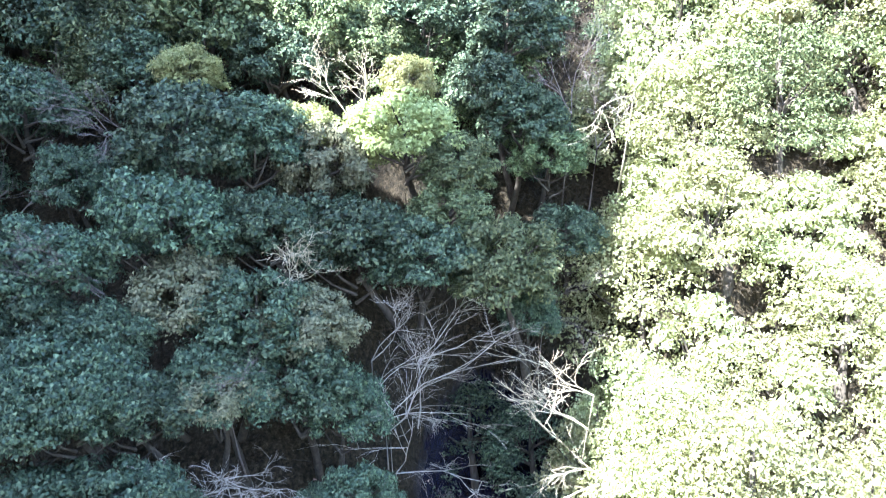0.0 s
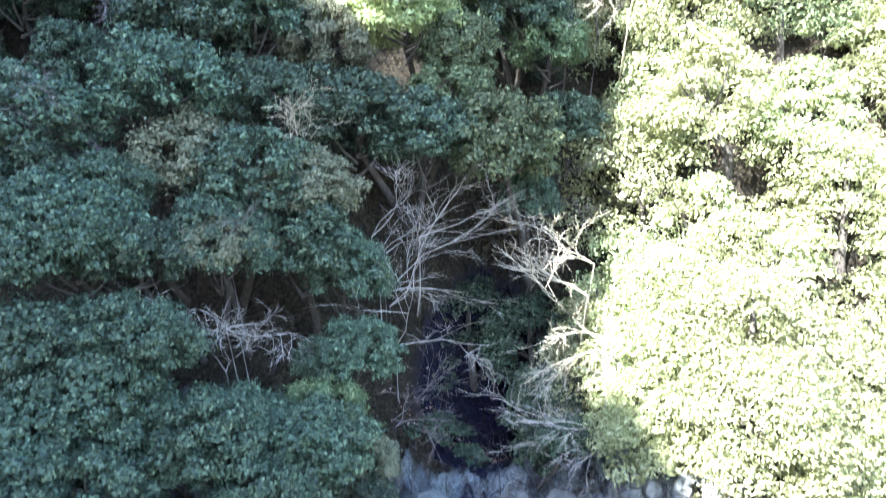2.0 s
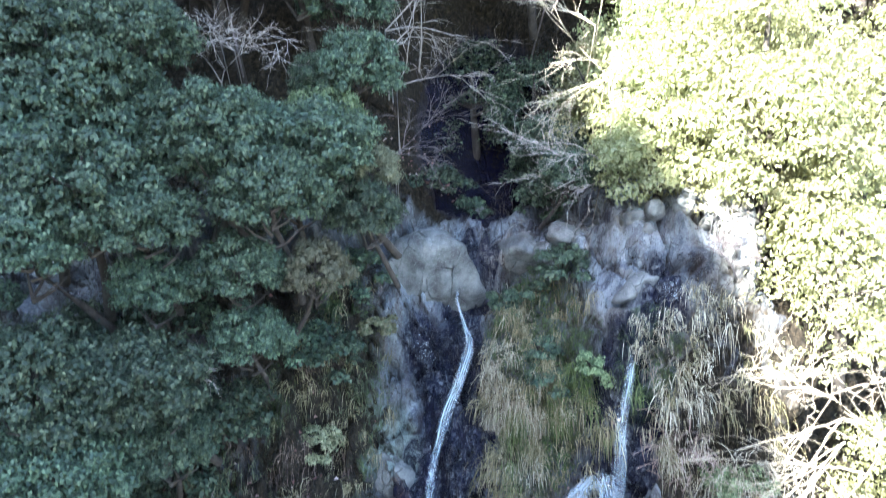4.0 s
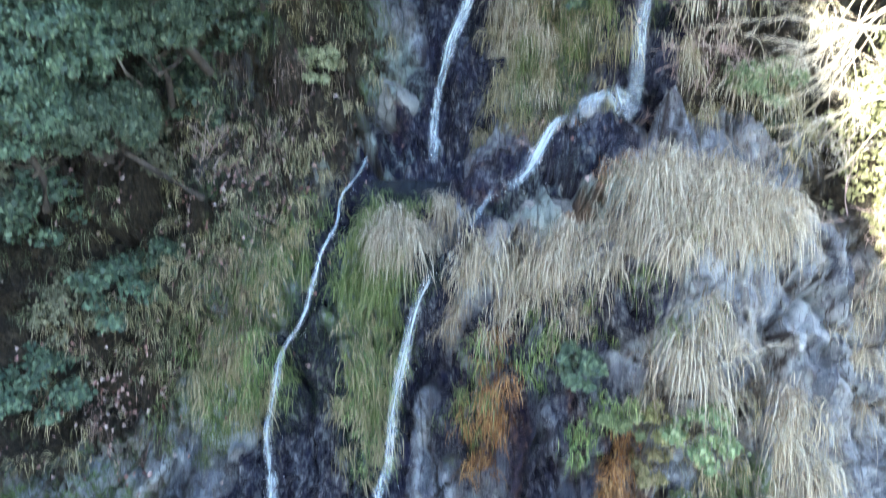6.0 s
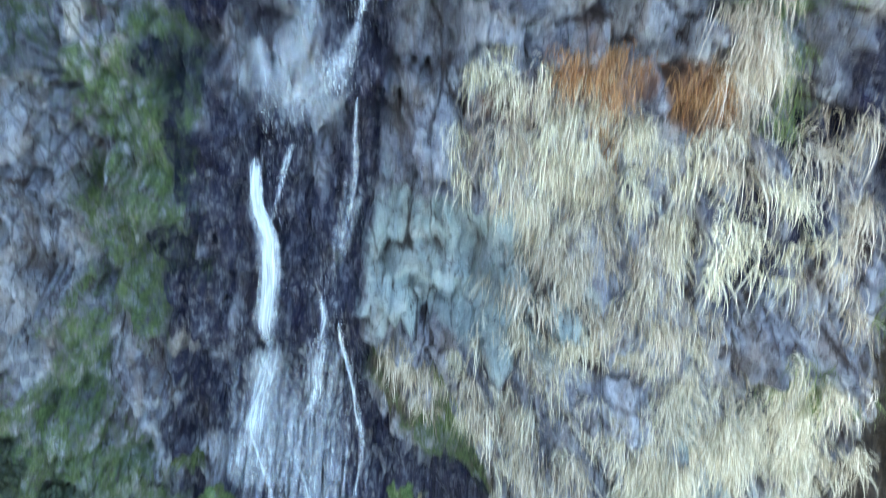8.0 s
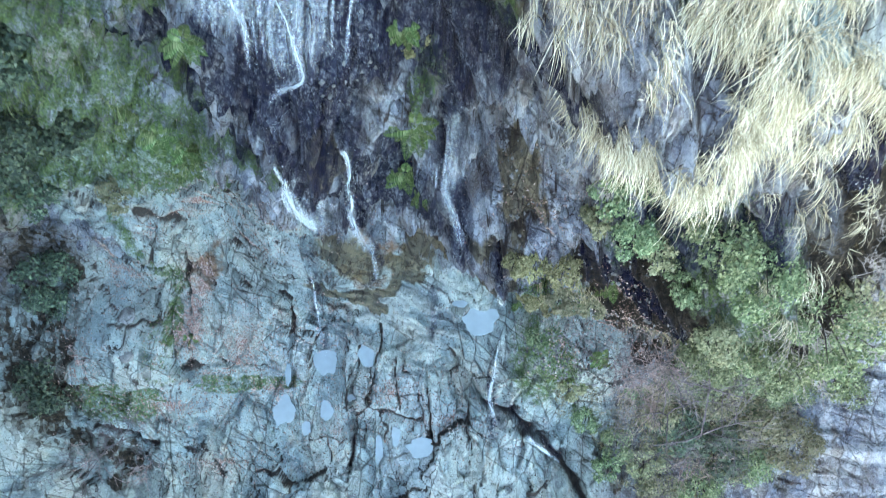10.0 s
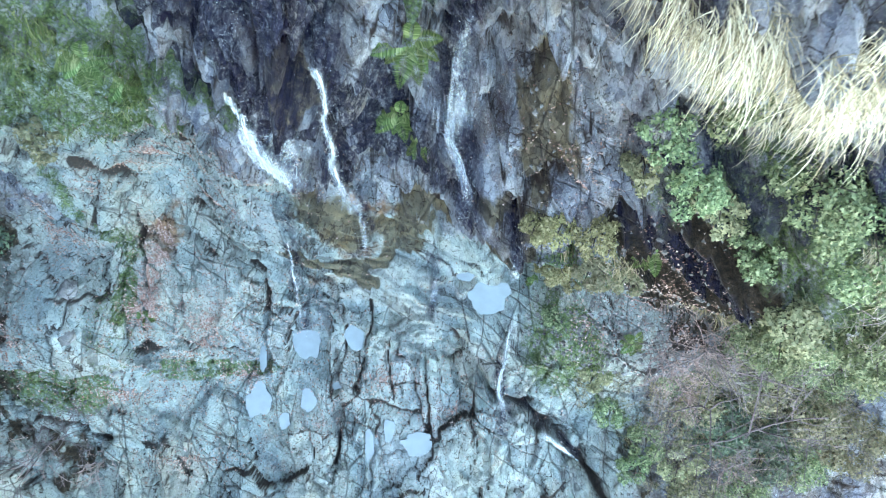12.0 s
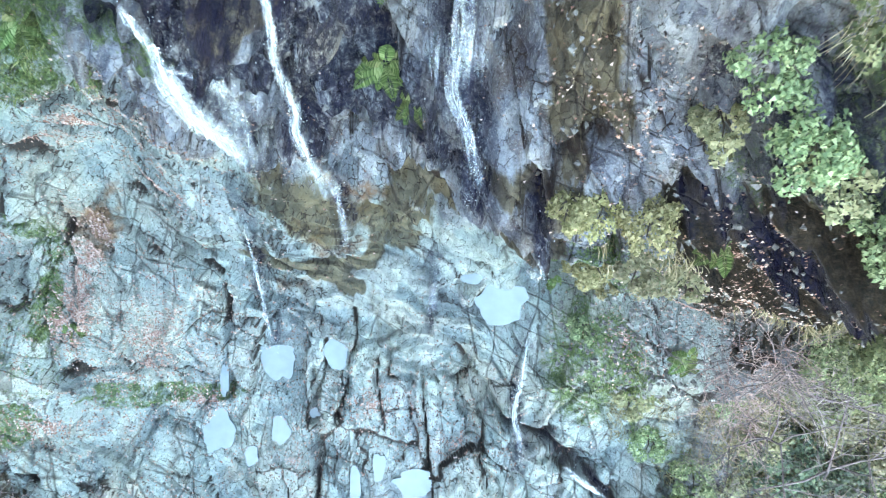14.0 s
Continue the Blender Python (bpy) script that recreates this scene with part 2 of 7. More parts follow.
def mixed(t, fac, a, b):
    """A colour between a and b; each is a socket or an RGB triple, fac a socket or number."""
    n = t.nodes.new("ShaderNodeMix")
    n.data_type = "RGBA"
    for value, socket in ((fac, n.inputs[0]), (a, n.inputs[6]), (b, n.inputs[7])):
        if hasattr(value, "is_linked"):
            t.links.new(value, socket)
        else:
            socket.default_value = (*value, 1) if isinstance(value, tuple) else value
    return n.outputs[2]


def ramp(t, value, *stops):
    n = t.nodes.new("ShaderNodeValToRGB")
    while len(n.color_ramp.elements) < len(stops):
        n.color_ramp.elements.new(0.5)
    for e, (at, c) in zip(n.color_ramp.elements, stops):
        e.position = at
        e.color = (*c, 1) if isinstance(c, tuple) else (c, c, c, 1)
    t.links.new(value, n.inputs[0])
    return n.outputs[0]


def noise_of(t, scale, detail=5.0, rough=0.6, stretch=None, distortion=0.0):
    c = t.nodes.new("ShaderNodeTexCoord")
    n = node(t, "ShaderNodeTexNoise", Scale=scale, Detail=detail, Roughness=rough, Distortion=distortion)
    if stretch:
        m = t.nodes.new("ShaderNodeMapping")
        m.inputs["Scale"].default_value = stretch
        t.links.new(c.outputs["Object"], m.inputs[0])
        t.links.new(m.outputs[0], n.inputs["Vector"])
    else:
        t.links.new(c.outputs["Object"], n.inputs["Vector"])
    return n.outputs["Fac"]


def bump_into(t, b, height, strength, distance):
    n = node(t, "ShaderNodeBump", Strength=strength, Distance=distance)
    t.links.new(height, n.inputs["Height"])
    t.links.new(n.outputs[0], b.inputs["Normal"])


def attribute(t, name):
    n = t.nodes.new("ShaderNodeAttribute")
    n.attribute_name = name
    return n.outputs["Fac"]


def warped(t, scale, stretch, warp, turn=0.0):
    """Object coordinates bent by noise, turned and stretched."""
    c = t.nodes.new("ShaderNodeTexCoord")
    n = node(t, "ShaderNodeTexNoise", Scale=scale, Detail=6.0, Roughness=0.62)
    t.links.new(c.outputs["Object"], n.inputs["Vector"])
    v = t.nodes.new("ShaderNodeVectorMath")
    v.operation = "MULTIPLY_ADD"
    t.links.new(n.outputs["Color"], v.inputs[0])
    v.inputs[1].default_value = (warp, warp, warp)
    t.links.new(c.outputs["Object"], v.inputs[2])
    m = t.nodes.new("ShaderNodeMapping")
    m.inputs["Scale"].default_value = stretch
    m.inputs["Rotation"].default_value = (0, 0, turn)
    t.links.new(v.outputs[0], m.inputs[0])
    return m.outputs[0]


def crack_lines(t, scale, stretch, warp, wide, turn=0.0):
    """Broken lines along the edges of warped cells, 1 on the line; and a tone for each cell."""
    at = warped(t, scale * 0.8, stretch, warp, turn)
    e, f = node(t, "ShaderNodeTexVoronoi", Scale=scale), node(t, "ShaderNodeTexVoronoi", Scale=scale)
    e.feature = "DISTANCE_TO_EDGE"
    t.links.new(at, e.inputs["Vector"])
    t.links.new(at, f.inputs["Vector"])
    r = node(t, "ShaderNodeMapRange", From_Min=0.0, From_Max=wide, To_Min=1.0, To_Max=0.0)
    t.links.new(e.outputs["Distance"], r.inputs[0])
    gate = ramp(t, noise_of(t, scale * 0.9, 4, 0.65), (0.40, 0.0), (0.55, 1.0))
    g = t.nodes.new("ShaderNodeMath")
    g.operation = "MULTIPLY"
    t.links.new(r.outputs[0], g.inputs[0])
    t.links.new(gate, g.inputs[1])
    one = t.nodes.new("ShaderNodeRGBToBW")
    t.links.new(f.outputs["Color"], one.inputs[0])
    return g.outputs[0], one.outputs[0]


def joints(t, scale, along, across, warp, wide, turn, low, high):
    """Long straight joints: lines along the edges of cells drawn out in one direction, 1 on the line; and a tone for each cell."""
    c = t.nodes.new("ShaderNodeTexCoord")
    n = node(t, "ShaderNodeTexNoise", Scale=1.3, Detail=4.0, Roughness=0.6)
    t.links.new(c.outputs["Object"], n.inputs["Vector"])
    v = t.nodes.new("ShaderNodeVectorMath")
    v.operation = "MULTIPLY_ADD"
    t.links.new(n.outputs["Color"], v.inputs[0])
    v.inputs[1].default_value = (warp, warp, warp)
    t.links.new(c.outputs["Object"], v.inputs[2])
    spin = t.nodes.new("ShaderNodeVectorRotate")
    spin.rotation_type = "Z_AXIS"
    spin.inputs["Angle"].default_value = turn
    t.links.new(v.outputs[0], spin.inputs["Vector"])
    m = t.nodes.new("ShaderNodeMapping")
    m.inputs["Scale"].default_value = (across, along, along)
    t.links.new(spin.outputs[0], m.inputs[0])
    e, f = node(t, "ShaderNodeTexVoronoi", Scale=scale), node(t, "ShaderNodeTexVoronoi", Scale=scale)
    e.feature = "DISTANCE_TO_EDGE"
    t.links.new(m.outputs[0], e.inputs["Vector"])
    t.links.new(m.outputs[0], f.inputs["Vector"])
    r = node(t, "ShaderNodeMapRange", From_Min=0.0, From_Max=wide, To_Min=1.0, To_Max=0.0)
    t.links.new(e.outputs["Distance"], r.inputs[0])
    g = t.nodes.new("ShaderNodeMath")
    g.operation = "MULTIPLY"
    t.links.new(r.outputs[0], g.inputs[0])
    t.links.new(ramp(t, noise_of(t, 0.4, 5, 0.6), (low, 0.0), (high, 1.0)), g.inputs[1])
    one = t.nodes.new("ShaderNodeRGBToBW")
    t.links.new(f.outputs["Color"], one.inputs[0])
    return g.outputs[0], one.outputs[0]


def weighed(t, *pairs):
    """A weighted sum of values."""
    total = None
    for value, weight in pairs:
        n = t.nodes.new("ShaderNodeMath")
        n.operation = "MULTIPLY_ADD"
        t.links.new(value, n.inputs[0])
        n.inputs[1].default_value = weight
        n.inputs[2].default_value = 0.0
        if total is not None:
            t.links.new(total, n.inputs[2])
        total = n.outputs[0]
    return total


def ground_material():
    m, t, b = material("cliff_rock", 0.75)

    def plus(name, value, gain=1.0):
        n = t.nodes.new("ShaderNodeMath")
        n.operation = "MULTIPLY_ADD"
        t.links.new(attribute(t, name), n.inputs[0])
        n.inputs[1].default_value = gain
        t.links.new(value, n.inputs[2])
        return n.outputs[0]

    streak = noise_of(t, 1.6, 7, 0.7, (1.6, 0.6, 0.3), 0.4)
    patch = noise_of(t, 0.7, 7, 0.65)
    grain = noise_of(t, 15.0, 9, 0.8)
    big, chip1 = crack_lines(t, 0.6, (1, 0.42, 0.45), 0.35, 0.016)
    small, chip2 = crack_lines(t, 2.3, (1, 0.5, 0.5), 0.4, 0.028, 0.5)
    tiny, chip3 = crack_lines(t, 6.5, (1, 0.6, 0.5), 0.18, 0.05, -0.4)
    up, slat = joints(t, 1.0, 0.38, 1.5, 0.16, 0.045, 0.05, 0.44, 0.52)
    bed, sheet = joints(t, 1.1, 0.30, 1.7, 0.16, 0.05, -1.05, 0.47, 0.55)
    calm = weighed(t, (noise_of(t, 1.7, 9, 0.7, None, 0.4), 0.40), (chip1, 0.10), (chip2, 0.05), (chip3, 0.07), (slat, 0.20), (sheet, 0.18))
    blotch = weighed(t, (noise_of(t, 2.6, 9, 0.72, None, 0.5), 0.42), (chip1, 0.16), (chip2, 0.22), (chip3, 0.20))
    tone = attribute(t, "block")
    dark_rock = ramp(t, blotch, (0.32, (0.055, 0.055, 0.085)), (0.44, (0.19, 0.215, 0.265)), (0.55, (0.40, 0.44, 0.485)), (0.68, (0.64, 0.67, 0.68)))
    wide = noise_of(t, 0.30, 4, 0.55, None, 0.6)
    pale_rock = ramp(t, calm, (0.30, (0.15, 0.21, 0.215)), (0.42, (0.315, 0.415, 0.405)), (0.54, (0.45, 0.555, 0.52)), (0.68, (0.64, 0.71, 0.65)))
    rock = dark_rock
    rock = mixed(t, ramp(t, tone, (0.1, 0.75), (0.4, 0.0)), rock, mixed(t, 0.6, rock, (0.05, 0.05, 0.055)))
    rock = mixed(t, ramp(t, tone, (0.72, 0.0), (0.95, 0.45)), rock, mixed(t, 0.5, rock, (0.42, 0.34, 0.25)))
    rock = mixed(t, ramp(t, streak, (0.47, 0.0), (0.60, 0.7)), rock, ramp(t, chip2, (0.3, (0.10, 0.075, 0.06)), (0.7, (0.24, 0.19, 0.15))))
    rock = mixed(t, ramp(t, noise_of(t, 1.1, 6, 0.7, (1.3, 0.8, 0.4), 0.6), (0.52, 0.0), (0.66, 0.6)), rock, ramp(t, chip3, (0.2, (0.07, 0.07, 0.11)), (0.8, (0.25, 0.26, 0.33))))
    pale_rock = mixed(t, ramp(t, streak, (0.54, 0.0), (0.66, 0.6)), pale_rock, (0.30, 0.25, 0.18))
    pale_rock = mixed(t, ramp(t, wide, (0.46, 0.0), (0.60, 0.55)), pale_rock, ramp(t, blotch, (0.34, (0.17, 0.175, 0.14)), (0.5, (0.42, 0.44, 0.35)), (0.66, (0.62, 0.63, 0.53))))
    pale_rock = mixed(t, ramp(t, wide, (0.36, 0.5), (0.46, 0.0)), pale_rock, ramp(t, blotch, (0.36, (0.13, 0.16, 0.185)), (0.62, (0.32, 0.385, 0.41))))
    rock = mixed(t, ramp(t, plus("pale", patch, 0.9), (0.72, 0.0), (1.02, 1.0)), rock, pale_rock)
    rock = mixed(t, ramp(t, tone, (0.12, 0.55), (0.36, 0.0)), rock, mixed(t, 0.6, rock, (0.10, 0.11, 0.125)))
    rock = mixed(t, ramp(t, tone, (0.66, 0.0), (0.9, 0.5)), rock, mixed(t, 0.6, rock, (0.62, 0.56, 0.44)))
    rock = mixed(t, ramp(t, grain, (0.45, 0.0), (0.66, 0.5)), rock, mixed(t, 0.7, rock, (0.03, 0.03, 0.035)))
    speck = noise_of(t, 17.0, 6, 0.8, None, 0.6)
    rock = mixed(t, ramp(t, speck, (0.37, 0.6), (0.43, 0.0)), rock, (0.05, 0.045, 0.05))
    # light grain, which also paints in the glints of wet rock
    rock = mixed(t, ramp(t, speck, (0.555, 0.0), (0.62, 0.55)), rock, (0.50, 0.54, 0.52))
    fleck = noise_of(t, 34.0, 8, 0.85, None, 0.8)
    rock = mixed(t, ramp(t, fleck, (0.36, 0.6), (0.43, 0.0)), rock, (0.035, 0.034, 0.038))
    rock = mixed(t, ramp(t, fleck, (0.55, 0.0), (0.61, 0.55)), rock, (0.56, 0.60, 0.58))
    rust = noise_of(t, 0.9, 6, 0.7, (1, 1, 0.45))
    rock = mixed(t, ramp(t, plus("rust", rust, 0.5), (0.64, 0.0), (0.78, 0.8)), rock, ramp(t, blotch, (0.35, (0.10, 0.045, 0.022)), (0.6, (0.30, 0.15, 0.065))))
    rock = mixed(t, ramp(t, plus("algae", streak), (0.78, 0.0), (1.1, 0.85)), rock, ramp(t, blotch, (0.35, (0.04, 0.033, 0.017)), (0.65, (0.20, 0.155, 0.075))))
    both = t.nodes.new("ShaderNodeMath")
    both.operation = "MAXIMUM"
    t.links.new(big, both.inputs[0])
    t.links.new(ramp(t, small, (0.0, 0.0), (1.0, 0.22)), both.inputs[1])
    rock = mixed(t, ramp(t, tiny, (0.2, 0.0), (0.9, 0.12)), rock, (0.05, 0.045, 0.045))
    rock = mixed(t, ramp(t, up, (0.2, 0.0), (0.9, 0.6)), rock, (0.025, 0.02, 0.02))
    rock = mixed(t, ramp(t, bed, (0.2, 0.0), (0.9, 0.6)), rock, (0.03, 0.022, 0.018))
    rock = mixed(t, ramp(t, both.outputs[0], (0.1, 0.0), (0.75, 0.35)), rock, (0.022, 0.018, 0.018))
    rock = mixed(t, ramp(t, plus("crack_dark", tiny, 1.3), (0.35, 0.0), (0.9, 0.93)), rock, ramp(t, grain, (0.35, (0.012, 0.010, 0.010)), (0.7, (0.06, 0.035, 0.025))))
    moss_n = noise_of(t, 3.4, 9, 0.8)
    moss_c = ramp(t, grain, (0.36, (0.018, 0.032, 0.012)), (0.5, (0.075, 0.125, 0.035)), (0.64, (0.23, 0.32, 0.11)))
    col = mixed(t, ramp(t, plus("moss", weighed(t, (moss_n, 0.6), (speck, 0.4)), 0.68), (0.74, 0.0), (0.83, 0.92)), rock, moss_c)
    litter = ramp(t, noise_of(t, 8.0, 9, 0.8), (0.36, (0.006, 0.005, 0.004)), (0.5, (0.030, 0.023, 0.015)), (0.62, (0.075, 0.057, 0.036)), (0.76, (0.17, 0.13, 0.085)))
    col = mixed(t, ramp(t, plus("soil", blotch), (0.78, 0.0), (1.0, 1.0)), col, litter)
    # wet rock and painted shade share this dark mix; paler chips paint sky reflections
    wet_shade = ramp(t, plus("wet", weighed(t, (streak, 0.55), (blotch, 0.45))), (0.80, 0.0), (1.26, 1.0))
    col = mixed(t, wet_shade, col, mixed(t, ramp(t, weighed(t, (speck, 0.35), (noise_of(t, 6.0, 7, 0.7, (1.2, 0.8, 0.8), 0.7), 0.65)), (0.42, 0.95), (0.50, 0.84), (0.56, 0.52), (0.62, 0.12)), col, (0.010, 0.011, 0.034)))
    t.links.new(col, b.inputs["Base Color"])
    t.links.new(ramp(t, wet_shade, (0.0, 0.8), (1.0, 0.16)), b.inputs["Roughness"])
    rough = noise_of(t, 5.0, 10, 0.75, (1, 1, 0.7), 0.3)
    h = t.nodes.new("ShaderNodeMath")
    h.operation = "MULTIPLY_ADD"
    t.links.new(both.outputs[0], h.inputs[0])
    h.inputs[1].default_value = -0.5
    t.links.new(rough, h.inputs[2])
    relief = weighed(t, (h.outputs[0], 1.0), (chip2, 0.25), (chip3, 0.25), (tiny, -0.2), (slat, 0.5), (sheet, 0.5), (up, -0.4), (bed, -0.4), (speck, 0.5), (fleck, 0.35))
    bump_into(t, b, relief, 1.0, 0.16)
    return m


def leaf_material(name, dark, mid, light, gloss=0.6, through_light=0.18):
    m, t, b = material(name, gloss)
    own, per = t.nodes.new("ShaderNodeObjectInfo"), t.nodes.new("ShaderNodeNewGeometry")
    col = ramp(t, per.outputs["Random Per Island"], (0.0, dark), (0.55, mid), (1.0, light))
    hue = node(t, "ShaderNodeHueSaturation")
    for socket, low, high in (("Hue", 0.475, 0.525), ("Value", 0.7, 1.3)):
        r = node(t, "ShaderNodeMapRange", To_Min=low, To_Max=high)
        t.links.new(own.outputs["Random"], r.inputs[0])
        t.links.new(r.outputs[0], hue.inputs[socket])
    t.links.new(col, hue.inputs["Color"])
    t.links.new(hue.outputs[0], b.inputs["Base Color"])
    tr = t.nodes.new("ShaderNodeBsdfTranslucent")
    t.links.new(hue.outputs[0], tr.inputs[0])
    mix = t.nodes.new("ShaderNodeMixShader")
    mix.inputs[0].default_value = through_light
    t.links.new(b.outputs[0], mix.inputs[1])
    t.links.new(tr.outputs[0], mix.inputs[2])
    t.links.new(mix.outputs[0], t.nodes["Material Output"].inputs[0])
    return m


def bark_material(name, dark, light):
    m, t, b = material(name, 0.9)
    n = noise_of(t, 7.0, 7, 0.7, (1, 1, 0.3))
    t.links.new(ramp(t, n, (0.3, dark), (0.7, light)), b.inputs["Base Color"])
    bump_into(t, b, n, 0.7, 0.02)
    return m


ROCK = ground_material()
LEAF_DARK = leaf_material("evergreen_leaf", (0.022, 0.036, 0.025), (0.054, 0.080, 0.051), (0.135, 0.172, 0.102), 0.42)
# yellow-green leaf raised in tone: the sun on the bank is in its colour
LEAF_LIT_BANK = leaf_material("lit_yellow_green_leaf", (0.20, 0.21, 0.10), (0.31, 0.32, 0.17), (0.46, 0.46, 0.28), 0.7, 0.5)
LEAF_FRESH = leaf_material("fresh_green_leaf", (0.05, 0.07, 0.034), (0.095, 0.125, 0.058), (0.20, 0.23, 0.115), 0.5)
# paler leaf copy that carries the sunlight of a few crowns
LEAF_SUNNY = leaf_material("sunlit_crown_leaf", (0.17, 0.185, 0.075), (0.25, 0.265, 0.11), (0.36, 0.37, 0.18), 0.6, 0.3)
LEAF_DULL = leaf_material("dull_olive_leaf", (0.08, 0.082, 0.05), (0.12, 0.12, 0.075), (0.18, 0.17, 0.11), 0.65)
LEAF_SHRUB = leaf_material("light_green_shrub_leaf", (0.07, 0.10, 0.05), (0.15, 0.195, 0.095), (0.34, 0.38, 0.21), 0.6, 0.3)
BARK = bark_material("grey_brown_bark", (0.022, 0.018, 0.015), (0.085, 0.072, 0.062))
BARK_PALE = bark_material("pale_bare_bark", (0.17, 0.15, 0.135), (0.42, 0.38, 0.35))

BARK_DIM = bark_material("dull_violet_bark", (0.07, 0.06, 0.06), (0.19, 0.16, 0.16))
# bare bark again, with sunlight put into its cream colour
BARK_SUNNY = bark_material("sunlit_bare_bark", (0.26, 0.22, 0.16), (0.50, 0.44, 0.34))


# ---- building ----
def mesh_object(name, verts, faces, mat, parent=None, label="", smooth=False):
    me = bpy.data.meshes.new(name)
    me.from_pydata(verts if isinstance(verts, list) else verts.tolist(), [], faces if isinstance(faces, list) else faces.tolist())
    me.materials.append(mat)
    if smooth:
        me.polygons.foreach_set("use_smooth", [True] * len(me.polygons))
    ob = new(name, me)
    if parent:
        ob.parent = parent
    if label:
        tagged(ob, label)
    return ob


def tube(verts, faces, path, radii, sides=5):
    """Adds a tapered tube along a path to the lists of a mesh."""
    start = len(verts)
    path = [Vector(p) for p in path]
    for i, (p, r) in enumerate(zip(path, radii)):
        along = (path[min(i + 1, len(path) - 1)] - path[max(i - 1, 0)]).normalized()
        side = along.orthogonal().normalized()
        other = along.cross(side)
        for k in range(sides):
            a = 2 * math.pi * k / sides
            verts.append(tuple(p + (side * math.cos(a) + other * math.sin(a)) * r))
    for i in range(len(path) - 1):
        for k in range(sides):
            a, b = start + i * sides + k, start + i * sides + (k + 1) % sides
            faces.append((a, b, b + sides, a + sides))
    end = start + (len(path) - 1) * sides
    faces.append(tuple(end + k for k in range(sides)))


def leaves(rng, at, out, size, spread=0.9, droop=0.35, slim=0.55):
    """Folded leaf blades at the points given, facing roughly outward; their vertices and faces."""
    n = len(at)
    out = out + rng.normal(0, spread, (n, 3)) * 0.36
    out /= np.linalg.norm(out, axis=1, keepdims=True) + 1e-9
    run = np.cross(out, rng.normal(0, 1, (n, 3)))
    run[:, 2] -= droop
    run /= np.linalg.norm(run, axis=1, keepdims=True) + 1e-9
    wide = np.cross(out, run)
    L = size * rng.uniform(0.6, 1.3, (n, 1))
    tip = at + run * L * 0.6 - out * L * 0.15
    mid = at - run * L * 0.3
    verts = np.stack([mid - wide * L * slim * 0.62, tip, mid + wide * L * slim * 0.62], 1).reshape(-1, 3)
    faces = np.arange(3 * n).reshape(n, 3)
    return verts, faces


# ---- large structure: the gorge ----
def even_steps(edges):
    """Positions from stretches (from, to, step)."""
    parts = [np.arange(a, b, s) for a, b, s in edges]
    return np.concatenate(parts + [[edges[-1][1]]])


def gorge():
    xs = even_steps([(-200, -60, 20), (-60, -24, 3), (-24, -14.5, 0.5), (-14.5, -11, 0.16), (-11, 7.6, 0.06), (7.6, 13, 0.16), (13, 24, 0.5), (24, 60, 3), (60, 200, 20)])
    arcs = np.interp([-60, -30, -9, 21.5, 30, 60], V_FINE, ARC)
    slab_end = float(np.interp(3.0, V_FINE, ARC))
    aa = even_steps([(arcs[0], arcs[1], 3), (arcs[1], arcs[2], 0.6), (arcs[2], slab_end, 0.05), (slab_end, arcs[3], 0.11), (arcs[3], arcs[4], 0.5), (arcs[4], arcs[5], 2)])
    vs = np.concatenate([[-400, -250, -150, -90], np.interp(aa, ARC, V_FINE), [75, 110, 200, 400]])
    X, V = np.meshgrid(xs, vs)
    P = surface(X, V).reshape(-1, 3)
    w, h = len(xs), len(vs)
    i = (np.arange(h - 1)[:, None] * w + np.arange(w - 1)[None]).reshape(-1)
    ob = mesh_object("ground", P, np.stack([i, i + 1, i + w + 1, i + w], 1), ROCK, smooth=True)
    tagged(ob, "steep gorge of grey wet rock, mossy ledges and leaf litter", "cliff", kind="structure")
    for name, values in zones(X.reshape(-1), V.reshape(-1)).items():
        ob.data.attributes.new(name, "FLOAT", "POINT").data.foreach_set("value", values.astype(np.float32))
    return ob


# strands of running water: width, whiteness, points (x, v)
STRANDS = []


def strand(width, white, line):
    STRANDS.append((line, width, white))


strand(0.23, 0.60, [(0.7, 19.64), (0.5, 19.26), (0.7, 18.93), (0.9, 18.69), (0.6, 18.27), (0.3, 17.86), (0, 17.42), (-0.1, 17.08), (-0.1, 15.17)])
strand(0.24, 0.30, [(-0.4, 18.74), (-0.2, 18.55)])
strand(0.16, 0.35, [(4.8, 18.93), (4.6, 18.65)])
strand(0.27, 0.42, [(4, 18.27), (3.9, 17.99), (3.8, 17.77), (3.8, 17.47), (3.7, 16.61), (3.3, 15.17)])
strand(0.44, 0.50, [(3.8, 17.16), (2.7, 15.08), (2.3, 15.08)])
strand(0.23, 0.45, [(2.5, 15.36), (1.9, 14.99), (1.4, 14.69), (1, 14.55)])
strand(0.09, 0.25, [(1, 14.55), (0.5, 13.84), (0.3, 13.63), (0.1, 13.56)])
strand(0.11, 0.50, [(-1.4, 15.65), (-1.6, 14.99), (-1.9, 14.83), (-1.9, 14.2), (-2.1, 14.05), (-2.2, 13.56), (-2.4, 13.07), (-2.9, 12.73), (-3.1, 12.32), (-3.4, 11.79), (-3.4, 11.39), (-3.5, 10.99)])
strand(0.20, 0.42, [(0.1, 13.56), (-0.2, 13.28), (-0.4, 13.07), (-0.6, 12.53), (-0.8, 12.12), (-0.9, 11.66), (-1, 10.99)])
strand(0.28, 0.55, [(-3.4, 11.45), (-3.4, 10.99), (-3.4, 10.26), (-3.5, 10.04)])
strand(0.31, 0.30, [(-3.4, 10.15), (-3.9, 9.87), (-4.3, 9.65)])
